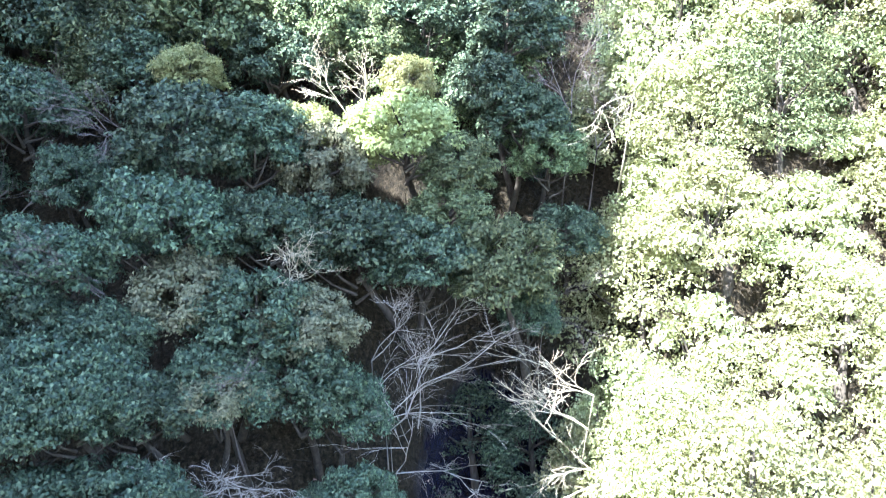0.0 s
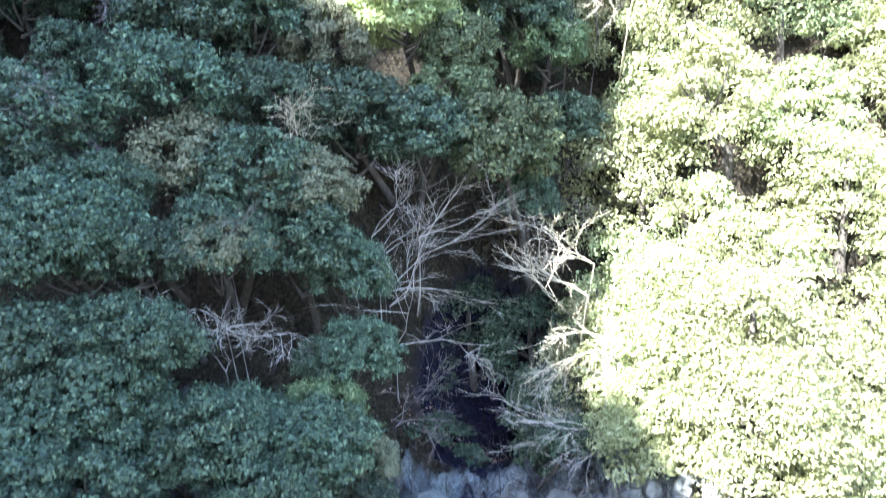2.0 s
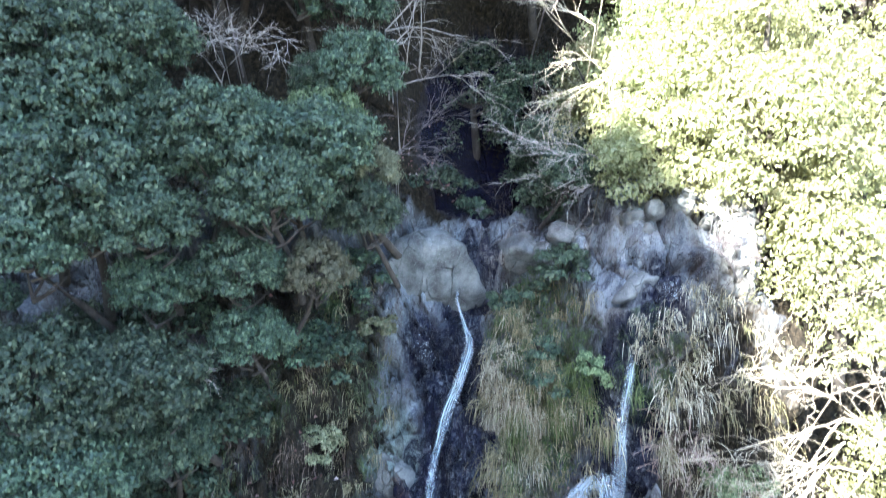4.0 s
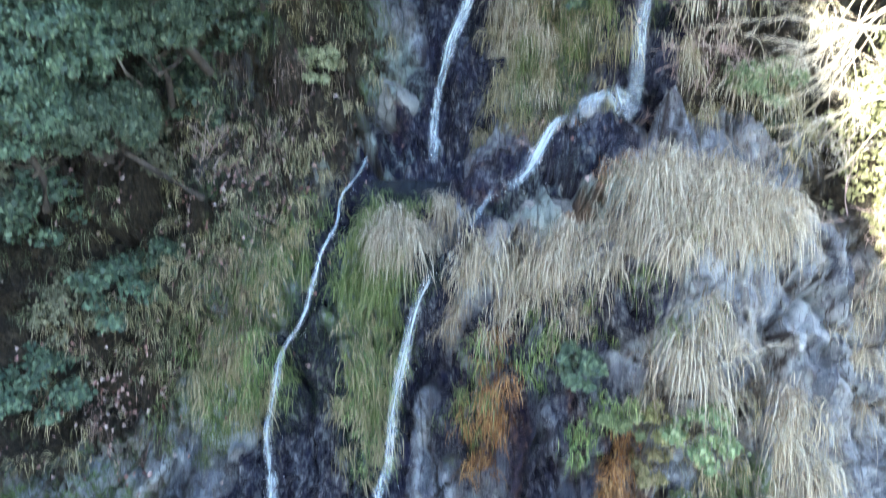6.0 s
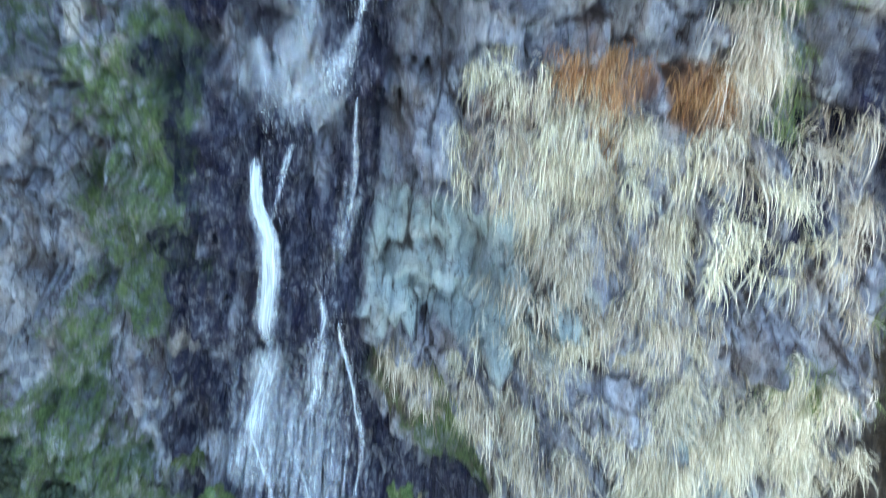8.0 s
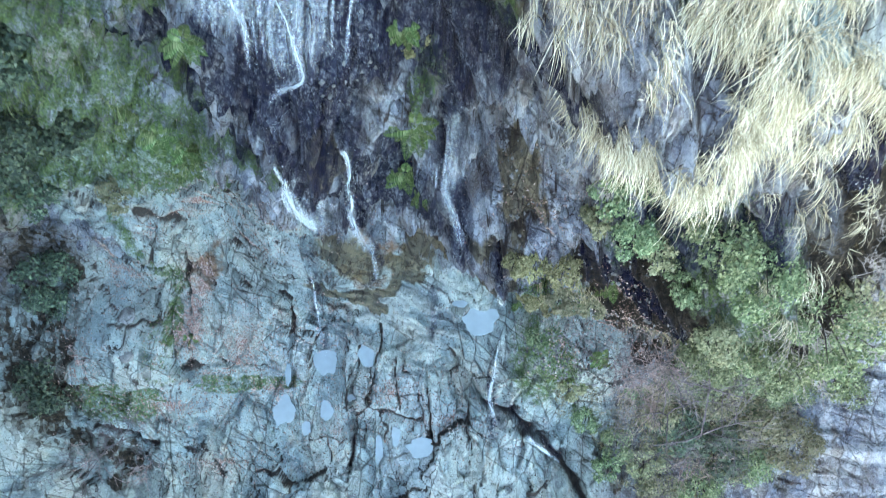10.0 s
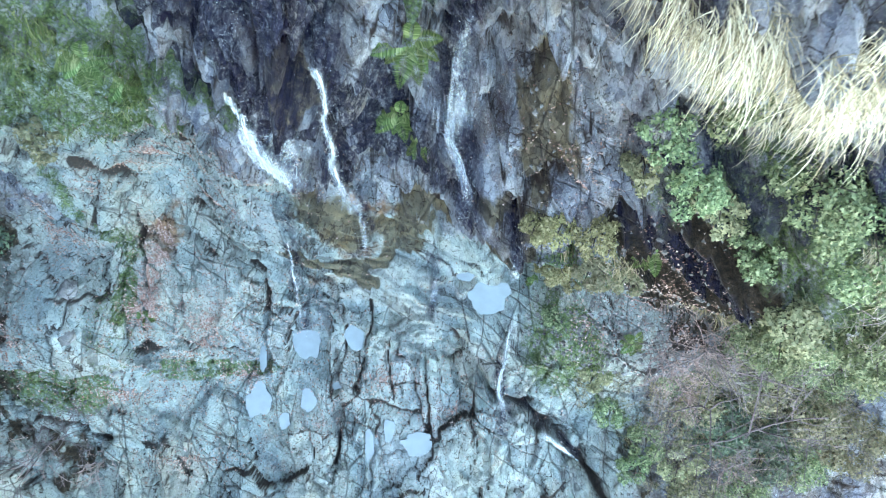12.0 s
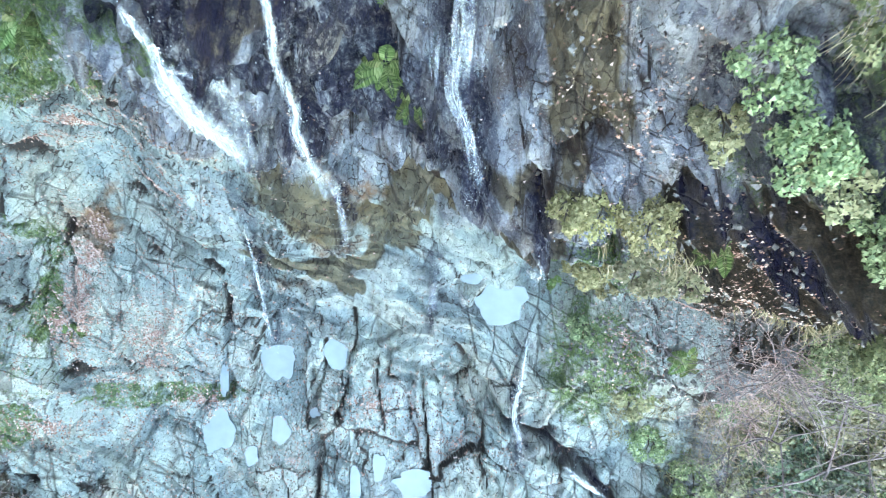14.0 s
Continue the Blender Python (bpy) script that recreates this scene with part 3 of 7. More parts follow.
strand(0.28, 0.50, [(-0.9, 11.45), (-1.1, 10.99), (-1, 10.59), (-1, 10.26), (-1.1, 9.93), (-1.2, 9.59)])
strand(0.16, 0.50, [(-1.2, 9.65), (-1.4, 9.32), (-1.6, 9.04), (-1.8, 8.93)])
strand(0.55, 0.20, [(-3.1, 9.37), (-3, 8.87), (-2.9, 8.38)])
strand(0.12, 0.35, [(-3, 8.82), (-3.2, 8.2)])
strand(0.31, 0.75, [(-3.2, 8.2), (-3.3, 7.98), (-3.3, 7.79), (-3.1, 7.72), (-3.3, 7.23), (-3.5, 6.83), (-3.5, 6.66)])
strand(0.11, 0.40, [(-2.6, 8.33), (-2.9, 7.94), (-3.1, 7.79)])
strand(0.23, 0.22, [(-1.3, 8.98), (-1.5, 8.16), (-1.8, 7.72), (-1.9, 7.34)])
strand(1.20, 0.26, [(-3.4, 6.72), (-4, 6.08), (-4.2, 5.76), (-4.7, 5.16)])
strand(1.39, 0.22, [(-2.1, 7.12), (-2.7, 6.14), (-2.9, 5.62), (-2.9, 5.23)])
strand(0.13, 0.45, [(-3.7, 6.37), (-4.4, 5.85), (-4.2, 5.53), (-4.1, 5.35), (-4.2, 4.98)])
strand(0.15, 0.45, [(-3.4, 5.96), (-3.5, 5.76), (-3.1, 5.59), (-3, 5.26), (-2.9, 5.16), (-3.6, 5.01), (-3.9, 4.82)])
strand(0.10, 0.35, [(-4.2, 5.93), (-4.6, 5.76), (-5.1, 5.13)])
strand(0.17, 0.50, [(-2.2, 7.46), (-2.1, 7.27), (-2.5, 6.76)])
strand(0.10, 0.45, [(-1.9, 7.23), (-1.9, 6.94), (-1.8, 6.66), (-1.9, 5.99), (-1.8, 5.76), (-2, 5.47), (-2.1, 5.26)])
strand(0.32, 0.62, [(-4, 4.48), (-4, 4.18), (-3.9, 4.02), (-4, 3.36), (-3.9, 2.75), (-3.9, 1.84)])
strand(0.09, 0.30, [(-3.6, 4.76), (-3.8, 4.7), (-3.9, 4.67)])
strand(0.50, 0.20, [(-3.8, 4.02), (-3, 4.22), (-3.9, 1.79)])
strand(0.14, 0.30, [(-4.4, 1.16), (-4.4, 0.37), (-4.4, -0.84), (-4.5, -2.43), (-4.4, -2.96)])
strand(0.2, 0.55, [(-2.5, 4.73), (-2.4, 4.64), (-2.3, 4.55), (-2.5, 3.74), (-2.8, 2.37), (-2.7, 1.98), (-2.6, 1.74)])
strand(0.53, 0.20, [(-2.7, 2.17), (-2.6, 1.74), (-2.4, 1.05)])
strand(0.30, 0.26, [(0.1, 4.79), (0, 4.02), (-0.1, 3.5), (-0.2, 2.89), (0.1, 2.7), (0.2, 2.46), (0.3, 2.17)])
strand(0.76, 0.14, [(0, 3.64), (-0.1, 3.17), (-0.1, 2.7)])
strand(0.15, 0.45, [(0.3, 2.51), (0.2, 2.17), (0.1, 2.12)])
strand(0.18, 0.45, [(1.3, 2.08), (1.4, 1.69), (1.7, -1.02)])
strand(0.21, 0.42, [(1.6, -1.55), (1.5, -2.08), (1.4, -3.25), (1.3, -3.85), (1.5, -4.64), (1.5, -5.23)])
strand(0.16, 0.42, [(2.5, -5.13), (3.3, -5.93), (4, -6.62)])
strand(0.14, 0.30, [(-0.5, -0.22), (-0.5, -0.66), (-0.6, -1.81)])
strand(0.15, 0.26, [(-2.4, 1.44), (-2.3, 0.71), (-2.5, 0.2)])
strand(0.12, 0.28, [(7.7, 5.65), (7.6, 5.32), (7.4, 5.19)])

strand(0.60, 0.24, [(-1.9, 10.09), (-2, 9.65), (-2.5, 8.87), (-2.8, 8.38)])
strand(0.37, 0.36, [(-1.1, 10.39), (-1.1, 9.87), (-1.4, 9.37)])
strand(0.57, 0.30, [(-1.4, 9.32), (-1.9, 8.93), (-2.7, 8.43)])
strand(0.46, 0.42, [(-3.4, 6.69), (-3.7, 6.37), (-4.5, 5.65)])
strand(0.30, 0.35, [(-2.4, 6.83), (-2.7, 6.28), (-3.2, 5.82)])

# stains on the rock: kind, strength, half width, line of (x, v); some wet ones paint recess shade
STAINS = []


def stain(kind, strength, half, line):
    STAINS.append((kind, strength, half, line))


stain("wet", 0.74, 0.58, [(0.4, 18.69), (0.1, 17.77), (-0.3, 17.08), (-0.7, 16.7)])
stain("wet", 0.87, 0.38, [(1.4, 20.06), (1.1, 19.71), (0.9, 19.26)])
stain("wet", 0.83, 0.37, [(-0.7, 16.61), (0.4, 15.17)])
stain("wet", 0.83, 0.55, [(1, 18.32), (0.7, 17.68), (0.5, 17.08)])
stain("wet", 0.74, 0.48, [(3.8, 17.95), (4.1, 17.47), (4.2, 16.23)])
stain("wet", 1.10, 0.50, [(-2.4, 12.53), (-2.4, 11.86), (-2.2, 10.99)])
stain("wet", 0.83, 0.16, [(-1.2, 15.36), (-1.5, 14.99), (-2, 14.55), (-2.1, 13.98)])
stain("wet", 0.83, 0.45, [(-3.6, 11.59), (-4.1, 11.25)])
stain("wet", 0.55, 0.53, [(-0.2, 12.66), (0.3, 12.26), (0.1, 11.59)])
stain("wet", 0.41, 0.57, [(1.3, 12.59), (2.1, 12.73), (2.4, 12.46)])
stain("wet", 1.15, 0.65, [(-2.3, 11.59), (-2.3, 11.05), (-2.2, 10.52), (-1.8, 9.93)])
stain("wet", 0.92, 0.37, [(-3.9, 11.32), (-4.3, 10.79)])
stain("wet", 0.83, 0.28, [(-4.8, 10.39), (-4.6, 9.87), (-4.2, 9.54)])
stain("wet", 0.92, 0.50, [(-4.3, 8.16), (-4.1, 7.79), (-4.1, 7.38), (-4.7, 6.83)])
stain("wet", 0.92, 0.28, [(-2.7, 7.49), (-2.5, 7.05)])
stain("wet", 0.54, 0.42, [(-4.8, 9.04), (-4, 8.59), (-3.8, 8.09)])
stain("wet", 0.46, 0.61, [(0.4, 10.09), (1.6, 10.21), (2.5, 10.15)])
stain("wet", 0.59, 0.42, [(6.6, 9.32), (6.7, 8.59), (5.7, 8.25), (5.5, 7.98)])
stain("wet", 0.83, 0.21, [(6.6, 10.52), (6.6, 10.04)])
stain("wet", 0.92, 0.44, [(-4.1, 7.83), (-4.2, 7.46), (-5, 6.76)])
stain("wet", 0.83, 0.51, [(-5.5, 6.19), (-5.2, 5.96), (-6.6, 5.29)])
stain("wet", 0.83, 0.23, [(-2.4, 7.79), (-2.7, 7.42)])
# dark band under the mound: its shade put into the colour
stain("wet", 0.92, 0.44, [(-1.9, 5.93), (-1.1, 5.68), (0, 4.95), (1.3, 5.99), (2.2, 6.02)])
stain("wet", 0.77, 0.87, [(-6.9, 4.64), (-4.9, 4.73), (-3.2, 4.92), (-1.3, 5.19)])
stain("wet", 0.64, 0.34, [(5, 8.2), (5.1, 7.68), (4.7, 7.6)])
stain("wet", 0.74, 0.26, [(5.3, 6.97), (5.9, 6.66)])
stain("wet", 0.70, 0.74, [(-5, 4.76), (-3.2, 4.79), (-1.3, 5.26)])
# painted shade below the lower mound
stain("wet", 0.77, 0.64, [(4.1, 3.64), (5.7, 3.83), (6.6, 4.51)])
stain("wet", 0.70, 0.56, [(4.2, 2.51), (5.3, 2.41)])
stain("wet", 0.77, 0.47, [(-3.2, 4.42), (-2.9, 3.22), (-2.1, 2.65)])
stain("wet", 0.77, 0.44, [(-1.9, 3.74), (-1.4, 2.61), (-0.6, 2.37), (-0.2, 2.12)])
stain("wet", 0.77, 0.43, [(-6.1, 4.18), (-5.4, 3.74), (-4.7, 3.74)])
stain("wet", 0.62, 0.45, [(-4.5, 4.67), (-3.2, 4.76), (-2, 4.67)])
stain("wet", 0.70, 0.45, [(4.3, 3.03), (5.2, 3.31), (6.1, 3.64), (6.8, 4.1)])
# painted dark of the hollow in the bank
stain("wet", 0.77, 0.32, [(5.1, 2.56), (5.5, 2.37)])
stain("wet", 0.53, 0.62, [(-5.1, -2.08), (-4.9, -3.65), (-3.6, -4.24), (-3.5, -6.22), (-3.3, -7.81)])
stain("wet", 0.46, 0.42, [(2.4, -0.93), (2.6, -1.55), (2.6, -3.06)])
stain("wet", 0.66, 0.41, [(2, -4.34), (3.2, -5.53), (3.7, -7.11)])
stain("wet", 0.40, 0.22, [(-5, 0.48), (-5.6, -2.25)])
stain("wet", 0.37, 0.27, [(-1, -3.35), (-0.7, -5.63)])
stain("wet", 0.54, 0.25, [(0.2, 2.46), (0.5, 2.08)])
stain("pale", 0.90, 1.13, [(-0.3, 7.57), (1, 7.38)])
stain("pale", 0.90, 0.77, [(4.7, 6.63), (5, 6.57)])
stain("pale", 0.80, 0.53, [(-1.1, 17.77), (-1.5, 17.47)])
stain("pale", 1.00, 1.01, [(1, -5.93), (2.4, -6.62)])
stain("pale", 1.00, 0.46, [(-10.3, -0.93), (-10.4, -1.72)])
stain("pale", 0.90, 0.50, [(-1.9, 15.84), (-1.2, 16.32)])
stain("moss", 0.36, 0.25, [(-5.5, 8.93), (-5, 8.54), (-4.6, 8.38)])
stain("moss", 0.30, 0.48, [(-6, 8.98), (-5.6, 8.16), (-4.9, 7.86), (-5, 7.34)])
stain("moss", 0.33, 0.68, [(-5.7, 7.79), (-5.5, 7.46)])
stain("moss", 0.30, 0.60, [(-7.6, 6.79), (-8, 5.88), (-8.8, 5.79), (-9.4, 5.99)])
stain("moss", 0.33, 0.79, [(-9.9, 4.39), (-8.8, 3.59), (-7.2, 3.64)])
stain("moss", 0.30, 0.40, [(-7.1, 4.29), (-6.1, 4.32)])
stain("moss", 0.30, 0.33, [(-0.7, 4.7), (-0.4, 5.1)])
stain("moss", 0.24, 0.35, [(-1.6, 6.48), (-0.8, 6.05), (0.1, 5.82)])
stain("moss", 0.33, 0.82, [(-8.7, 3.69), (-8.2, 3.27), (-7.2, 2.94)])
stain("moss", 0.24, 0.41, [(-7.9, 4.18), (-6.1, 4.32)])
stain("moss", 0.30, 0.20, [(-8.3, -3.35), (-6.5, -3.85)])
stain("moss", 0.27, 0.24, [(-9, -0.4), (-10.1, 1.64)])
stain("moss", 0.36, 0.48, [(-1.6, 14.76), (-0.8, 14.2), (-0.4, 13.49)])
stain("moss", 0.30, 0.53, [(-1.6, 13.28), (-1.2, 12.66), (-1.4, 11.99)])
stain("algae", 0.75, 0.58, [(-3.6, 1.1), (-2.5, 0.6), (-1.2, 0.99)])
stain("algae", 0.90, 0.19, [(-4, -0.22), (-2.9, -0.58), (-2.3, -0.93)])
stain("algae", 0.80, 0.28, [(-2.9, 4.58), (-2.7, 4.32)])
stain("algae", 0.95, 0.39, [(1.4, 3.64), (2, 2.94)])
stain("algae", 0.90, 0.24, [(-1.7, 0.77), (-1.8, -0.22)])
stain("algae", 0.70, 0.25, [(0.6, 2.27), (1.7, 2.37)])
stain("algae", 0.60, 0.27, [(-1.5, 6.48), (-0.8, 6.05), (0.4, 6.14), (1.1, 6.22)])
stain("rust", 0.45, 0.41, [(-8.2, -0.14), (-7.8, 0.37)])
stain("rust", 0.45, 0.48, [(3.9, 2.37), (4.7, 2.27)])
stain("rust", 0.50, 0.18, [(0.9, 12.46), (0.8, 11.52)])
stain("rust", 0.50, 0.14, [(2.7, 11.86), (2.8, 11.19)])
stain("rust", 0.50, 0.21, [(2.2, 16.89), (1.6, 15.26)])
stain("rust", 0.50, 0.19, [(2.5, 14.34), (2.3, 13.91)])
stain("rust", 0.45, 0.28, [(2.4, 9.26), (2.5, 8.71)])
stain("rust", 0.35, 0.23, [(1.4, 8.98), (0.8, 8.76)])
stain("rust", 0.40, 0.31, [(-0.8, 17.08), (-1.7, 17.21)])
stain("soil", 0.60, 0.72, [(3.8, 2.37), (4.6, 2.27)])
stain("soil", 0.40, 0.70, [(6.3, -1.11), (4.6, 1.49)])
stain("soil", 0.45, 1.03, [(-11.5, -6.72), (-12.6, -6.02)])


def blob(x, v, *spots):
    """The largest of some soft elliptical spots (x, v, half widths, strength)."""
    out = np.zeros_like(x)
    for x0, v0, rx, rv, s in spots:
        out = np.maximum(out, s * ease(1.35, 0.55, np.sqrt(((x - x0) / rx) ** 2 + ((v - v0) / rv) ** 2)))
    return out


def zones(x, v):
    """How far soil, moss, water and rust cover the rock; wet also paints recess shade."""
    soil = ease(20.2, 22.5, v) * 0.9
    soil = np.maximum(soil, blob(x, v, (-4.2, 16.77, 3.7, 3.6, 0.55), (-2.4, 18.6, 1.3, 1.6, 0.5), (5.6, 17.38, 1.3, 1.6, 0.55), (2.4, 17.99, 1.5, 1.8, 0.4), (5.9, 1.74, 2.0, 1.2, 0.5), (-9, 14.99, 5, 4, 0.8), (8.6, 16.99, 2.6, 4, 0.7), (9.5, 5.99, 2.5, 5, 0.6), (9.5, -1.46, 4.0, 5, 0.38), (5.3, 1.69, 1.6, 1.6, 0.7),
                                 (-13.5, -1.02, 2.5, 6, 0.4), (-10.2, -7.01, 3.5, 1.6, 0.28), (7.5, -6.42, 3, 2.5, 0.35)))
    moss = 0.17 + blob(x, v, (-7.4, 2.27, 1.3, 0.45, 0.45), (-5, 3.59, 1.1, 0.25, 0.4), (3, 14.41, 0.4, 0.2, 0.6), (1.1, 14.48, 0.25, 0.15, 0.6), (-7.4, -3.55, 1.3, 0.14, 0.5), (-9.1, -1.19, 0.3, 0.6, 0.5), (-4.4, 13.49, 2.6, 1.8, 0.42), (-1.3, 12.32, 0.7, 1.3, 0.5), (-6.2, 9.65, 2.2, 2.0, 0.16), (-2.6, 17.99, 1.6, 2.0, 0.3), (6.2, 3.17, 2.4, 1.6, 0.35), (-9.5, 4.61, 3.0, 1.6, 0.3), (-7.6, 10.99, 2, 2.5, 0.25), (-3.6, 13.21, 2.6, 1.5, 0.35), (-5, 8.59, 0.8, 1.0, 0.42), (-6.3, 7.23, 1.0, 0.9, 0.36), (-9.1, 3.5, 2.6, 1.0, 0.42), (-7, 3.45, 1.0, 0.6, 0.5), (0.2, 5.91, 0.9, 0.5, 0.5),
                       (-1.3, 12.66, 0.7, 1.2, 0.5), (2.4, 18.32, 1.2, 1.4, 0.4), (4.3, 18.22, 0.5, 0.5, 0.6), (5, 10.33, 1.0, 1.2, 0.4), (3.1, 0.93, 1.6, 1.0, 0.45), (3.1, -2.52, 1.2, 1.8, 0.35),
                       (-9.4, -1.81, 0.8, 1.4, 0.18), (9.4, -3.45, 3.5, 4.0, 0.33), (-6.8, -3.75, 1.6, 0.25, 0.5), (-11.3, -3.85, 1.8, 1.2, 0.4), (6.5, 6.76, 0.5, 0.4, 0.6), (-12, 5, 3, 3, 0.4))
    rust = blob(x, v, (1.4, 11.79, 0.2, 1.0, 0.5), (2.3, 11.86, 0.2, 0.9, 0.5), (0.4, 11.99, 0.15, 0.8, 0.4), (-2.3, 0.71, 1.7, 1.0, 0.34), (-0.9, 16.99, 0.4, 0.35, 0.5), (0.9, 14.99, 0.6, 0.6, 0.4), (2.7, 14.34, 0.3, 0.15, 0.6), (2.5, 14.12, 0.3, 0.15, 0.6), (4.8, 2.03, 1.0, 0.6, 0.4), (1, 12.26, 0.35, 0.7, 0.5), (3, 11.19, 0.4, 0.6, 0.5), (2.6, 8.98, 0.9, 0.3, 0.5), (4, 8.87, 0.7, 0.35, 0.6), (-3.2, -0.93, 1.4, 0.3, 0.35), (-2.3, 0.48, 1.0, 0.6, 0.3), (2.3, 15.65, 0.5, 0.3, 0.4), (2.9, 14.48, 0.4, 0.3, 0.5))
    algae = blob(x, v, (-3.1, -0.4, 1.4, 0.22, 0.75), (-1.2, 0.37, 0.5, 0.6, 0.6), (-4.4, -0.06, 0.5, 0.3, 0.6), (1.8, 3.17, 0.5, 0.5, 0.7), (1.7, 3.41, 0.45, 1.0, 0.8), (1.2, 1.59, 0.7, 0.25, 0.7), (-0.6, 1.54, 0.9, 0.3, 0.8), (5, 0.99, 1.4, 0.7, 0.6), (4.9, 1.88, 1.1, 0.6, 0.8), (8.7, 0.26, 1.2, 0.4, 0.7))
    # besides wet rock, paints the shade under the overhang and in the gully
    wet = blob(x, v, (1.7, 11.66, 1.9, 1.2, 0.5), (-3, 11.99, 0.6, 1.1, 0.85), (-0.4, 14.76, 1.4, 0.35, 0.95), (-1.4, 15.17, 0.5, 0.3, 0.95), (1.9, 12.86, 1.6, 0.4, 0.8), (-0.8, 16.99, 0.4, 0.35, 0.45), (0.9, 14.91, 0.6, 0.6, 0.5), (-2, 14.12, 0.35, 1.0, 0.7), (-1.4, 2.56, 1.5, 0.45, 0.72), (0.1, 2.22, 0.8, 0.3, 0.6), (-3.1, 2.32, 0.7, 0.6, 0.45), (-4.7, -3.35, 0.2, 0.8, 0.5), (-3.2, -4.44, 0.15, 1.0, 0.5), (-1, -3.95, 0.16, 1.4, 0.5), (-1.9, -3.16, 0.14, 0.9, 0.5), (-2.4, -4.44, 0.15, 0.9, 0.5), (-3.5, -6.42, 0.2, 1.0, 0.5), (-4.3, -5.63, 0.2, 1.2, 0.5),  (1.6, 23.2, 2.2, 2.2, 0.8), (-2.4, 11.59, 1.0, 1.2, 0.95), (-3.2, 5.41, 1.6, 1.3, 0.65), (-2.4, 11.25, 0.9, 1.3, 0.75), (-4.2, 10.21, 0.6, 0.8, 0.6), (-5, 7.08, 0.6, 0.9, 0.6), (0.2, 5.01, 1.4, 0.7, 0.55), (2.4, 5.01, 1.6, 0.5, 0.5), (4.5, 3.59, 1.8, 0.7, 0.6), (0.1, 16.99, 0.8, 1.3, 0.55),
               (0.9, 19.58, 0.35, 1.2, 0.9), (-0.1, 15.46, 1.3, 0.5, 0.8), (-1.6, 14.83, 0.5, 0.6, 0.8), (-3.2, 2.46, 1.6, 0.8, 0.5), (3.2, 10.59, 2.0, 0.7, 0.35), (7.6, 8.98, 0.7, 1.4, 0.55), (-5.4, -2.08, 0.5, 1.6, 0.35), (-3.4, -5.03, 0.8, 2.0, 0.35), (1.9, -1.99, 0.9, 2.2, 0.35))
    for line, width, white in STRANDS:
        xs, ys = [p[0] for p in line], [p[1] for p in line]
        near = (x > min(xs) - 1.5) & (x < max(xs) + 1.5) & (v > min(ys) - 1.0) & (v < max(ys) + 1.0)
        d = to_line(x[near], v[near], line)
        wet[near] = np.maximum(wet[near], (0.75 if width < 0.5 else 0.4) * np.exp(-(d / (0.30 + min(width, 0.6))) ** 2))
    pale = np.maximum(blob(x, v, (2.2, 14.41, 1.4, 0.6, 0.75), (-2, 15.46, 0.5, 0.7, 0.9), (-0.8, 17.47, 0.5, 0.4, 0.7), (-10.6, -1.19, 0.6, 0.6, 1.0)), ease(2.4, 0.4, v + 0.12 * np.abs(x + 3)) * ease(7.5, 3.5, x) * 0.9, blob(x, v, (2.1, 8.29, 2.4, 1.3, 0.9), (5.2, 6.72, 2.4, 1.0, 0.85), (0.2, 3.97, 1.6, 1.4, 0.5), (3.2, 15.94, 2.6, 2.0, 0.3), (-2.2, 16.94, 1.6, 1.2, 0.45), (0.2, 19.99, 1.2, 1.2, 0.6), (3, 14.62, 1.6, 0.6, 0.6),
                                                                                  (-3.2, 4.89, 1.0, 0.35, 0.45), (0.3, 3.22, 1.0, 1.4, 0.6), (-4.9, 2.32, 2.6, 0.9, 0.6), (2, -6.52, 1.8, 1.4, 1.0), (-8.3, -0.84, 1.6, 1.6, 1.0), (2.9, 14.69, 1.4, 0.5, 0.7), (-1.6, 16.13, 1.0, 0.7, 0.8)))
    arc = np.interp(v, V_FINE, ARC)
    layers = dict(soil=soil, moss=moss, wet=wet, rust=rust, algae=algae, pale=pale)
    for kind, strength, half, line in STAINS:
        bent = [(p[0], float(np.interp(p[1], V_FINE, ARC))) for p in line]
        xs, ys = [p[0] for p in bent], [p[1] for p in bent]
        reach = half * 2 + 0.3
        near = (x > min(xs) - reach) & (x < max(xs) + reach) & (arc > min(ys) - reach) & (arc < max(ys) + reach)
        if not near.any():
            continue
        qx, qa = x[near], arc[near]
        d = to_line(qx, qa, bent if len(bent) > 1 else bent + [(bent[0][0] + 0.01, bent[0][1])]) / half
        d = d + 0.55 * fbm(qx * 1.7, qa * 1.2, qa * 0, 4, 67)
        base = 0.17 if kind == "moss" else 0.0
        layers[kind][near] = np.maximum(layers[kind][near], base + strength * ease(1.8, 0.3, d))
    wx, wa = x + 0.35 * fbm(x * 0.8, arc * 0.8, arc * 0, 3, 31), arc + 0.35 * fbm(x * 0.8, arc * 0.8, arc * 0 + 9, 3, 37)
    slab = ease(2.4, 0.6, v)
    block = (1 - slab) * (0.5 * cells(wx * 2.6, wa * 1.7 + wx * 0.8, 17)[2] + 0.5 * cells(wx * 0.95 + wa * 0.3, wa * 0.55 - wx * 0.2, 11)[2]) + slab * (0.5 * cells(wx * 2.1 - 0.2 * wa, wa * 0.95, 29)[2] + 0.5 * cells(wx * 0.75 + 0.1 * wa, wa * 0.34, 23)[2])
    wet *= 1 - 0.45 * slab - 0.25 * ease(1.0, 1.8, v) * ease(5.4, 4.6, v)
    np.minimum(moss, 0.46, out=moss)
    band, within, layer = bedding(x, v, wx, wa)
    block = block * (1 - band) + layer * band
    pale = np.maximum(pale, 0.75 * band)
    gate = ease(-0.25, 0.15, vnoise(x * 0.7, arc * 0.7, arc * 0, 107))
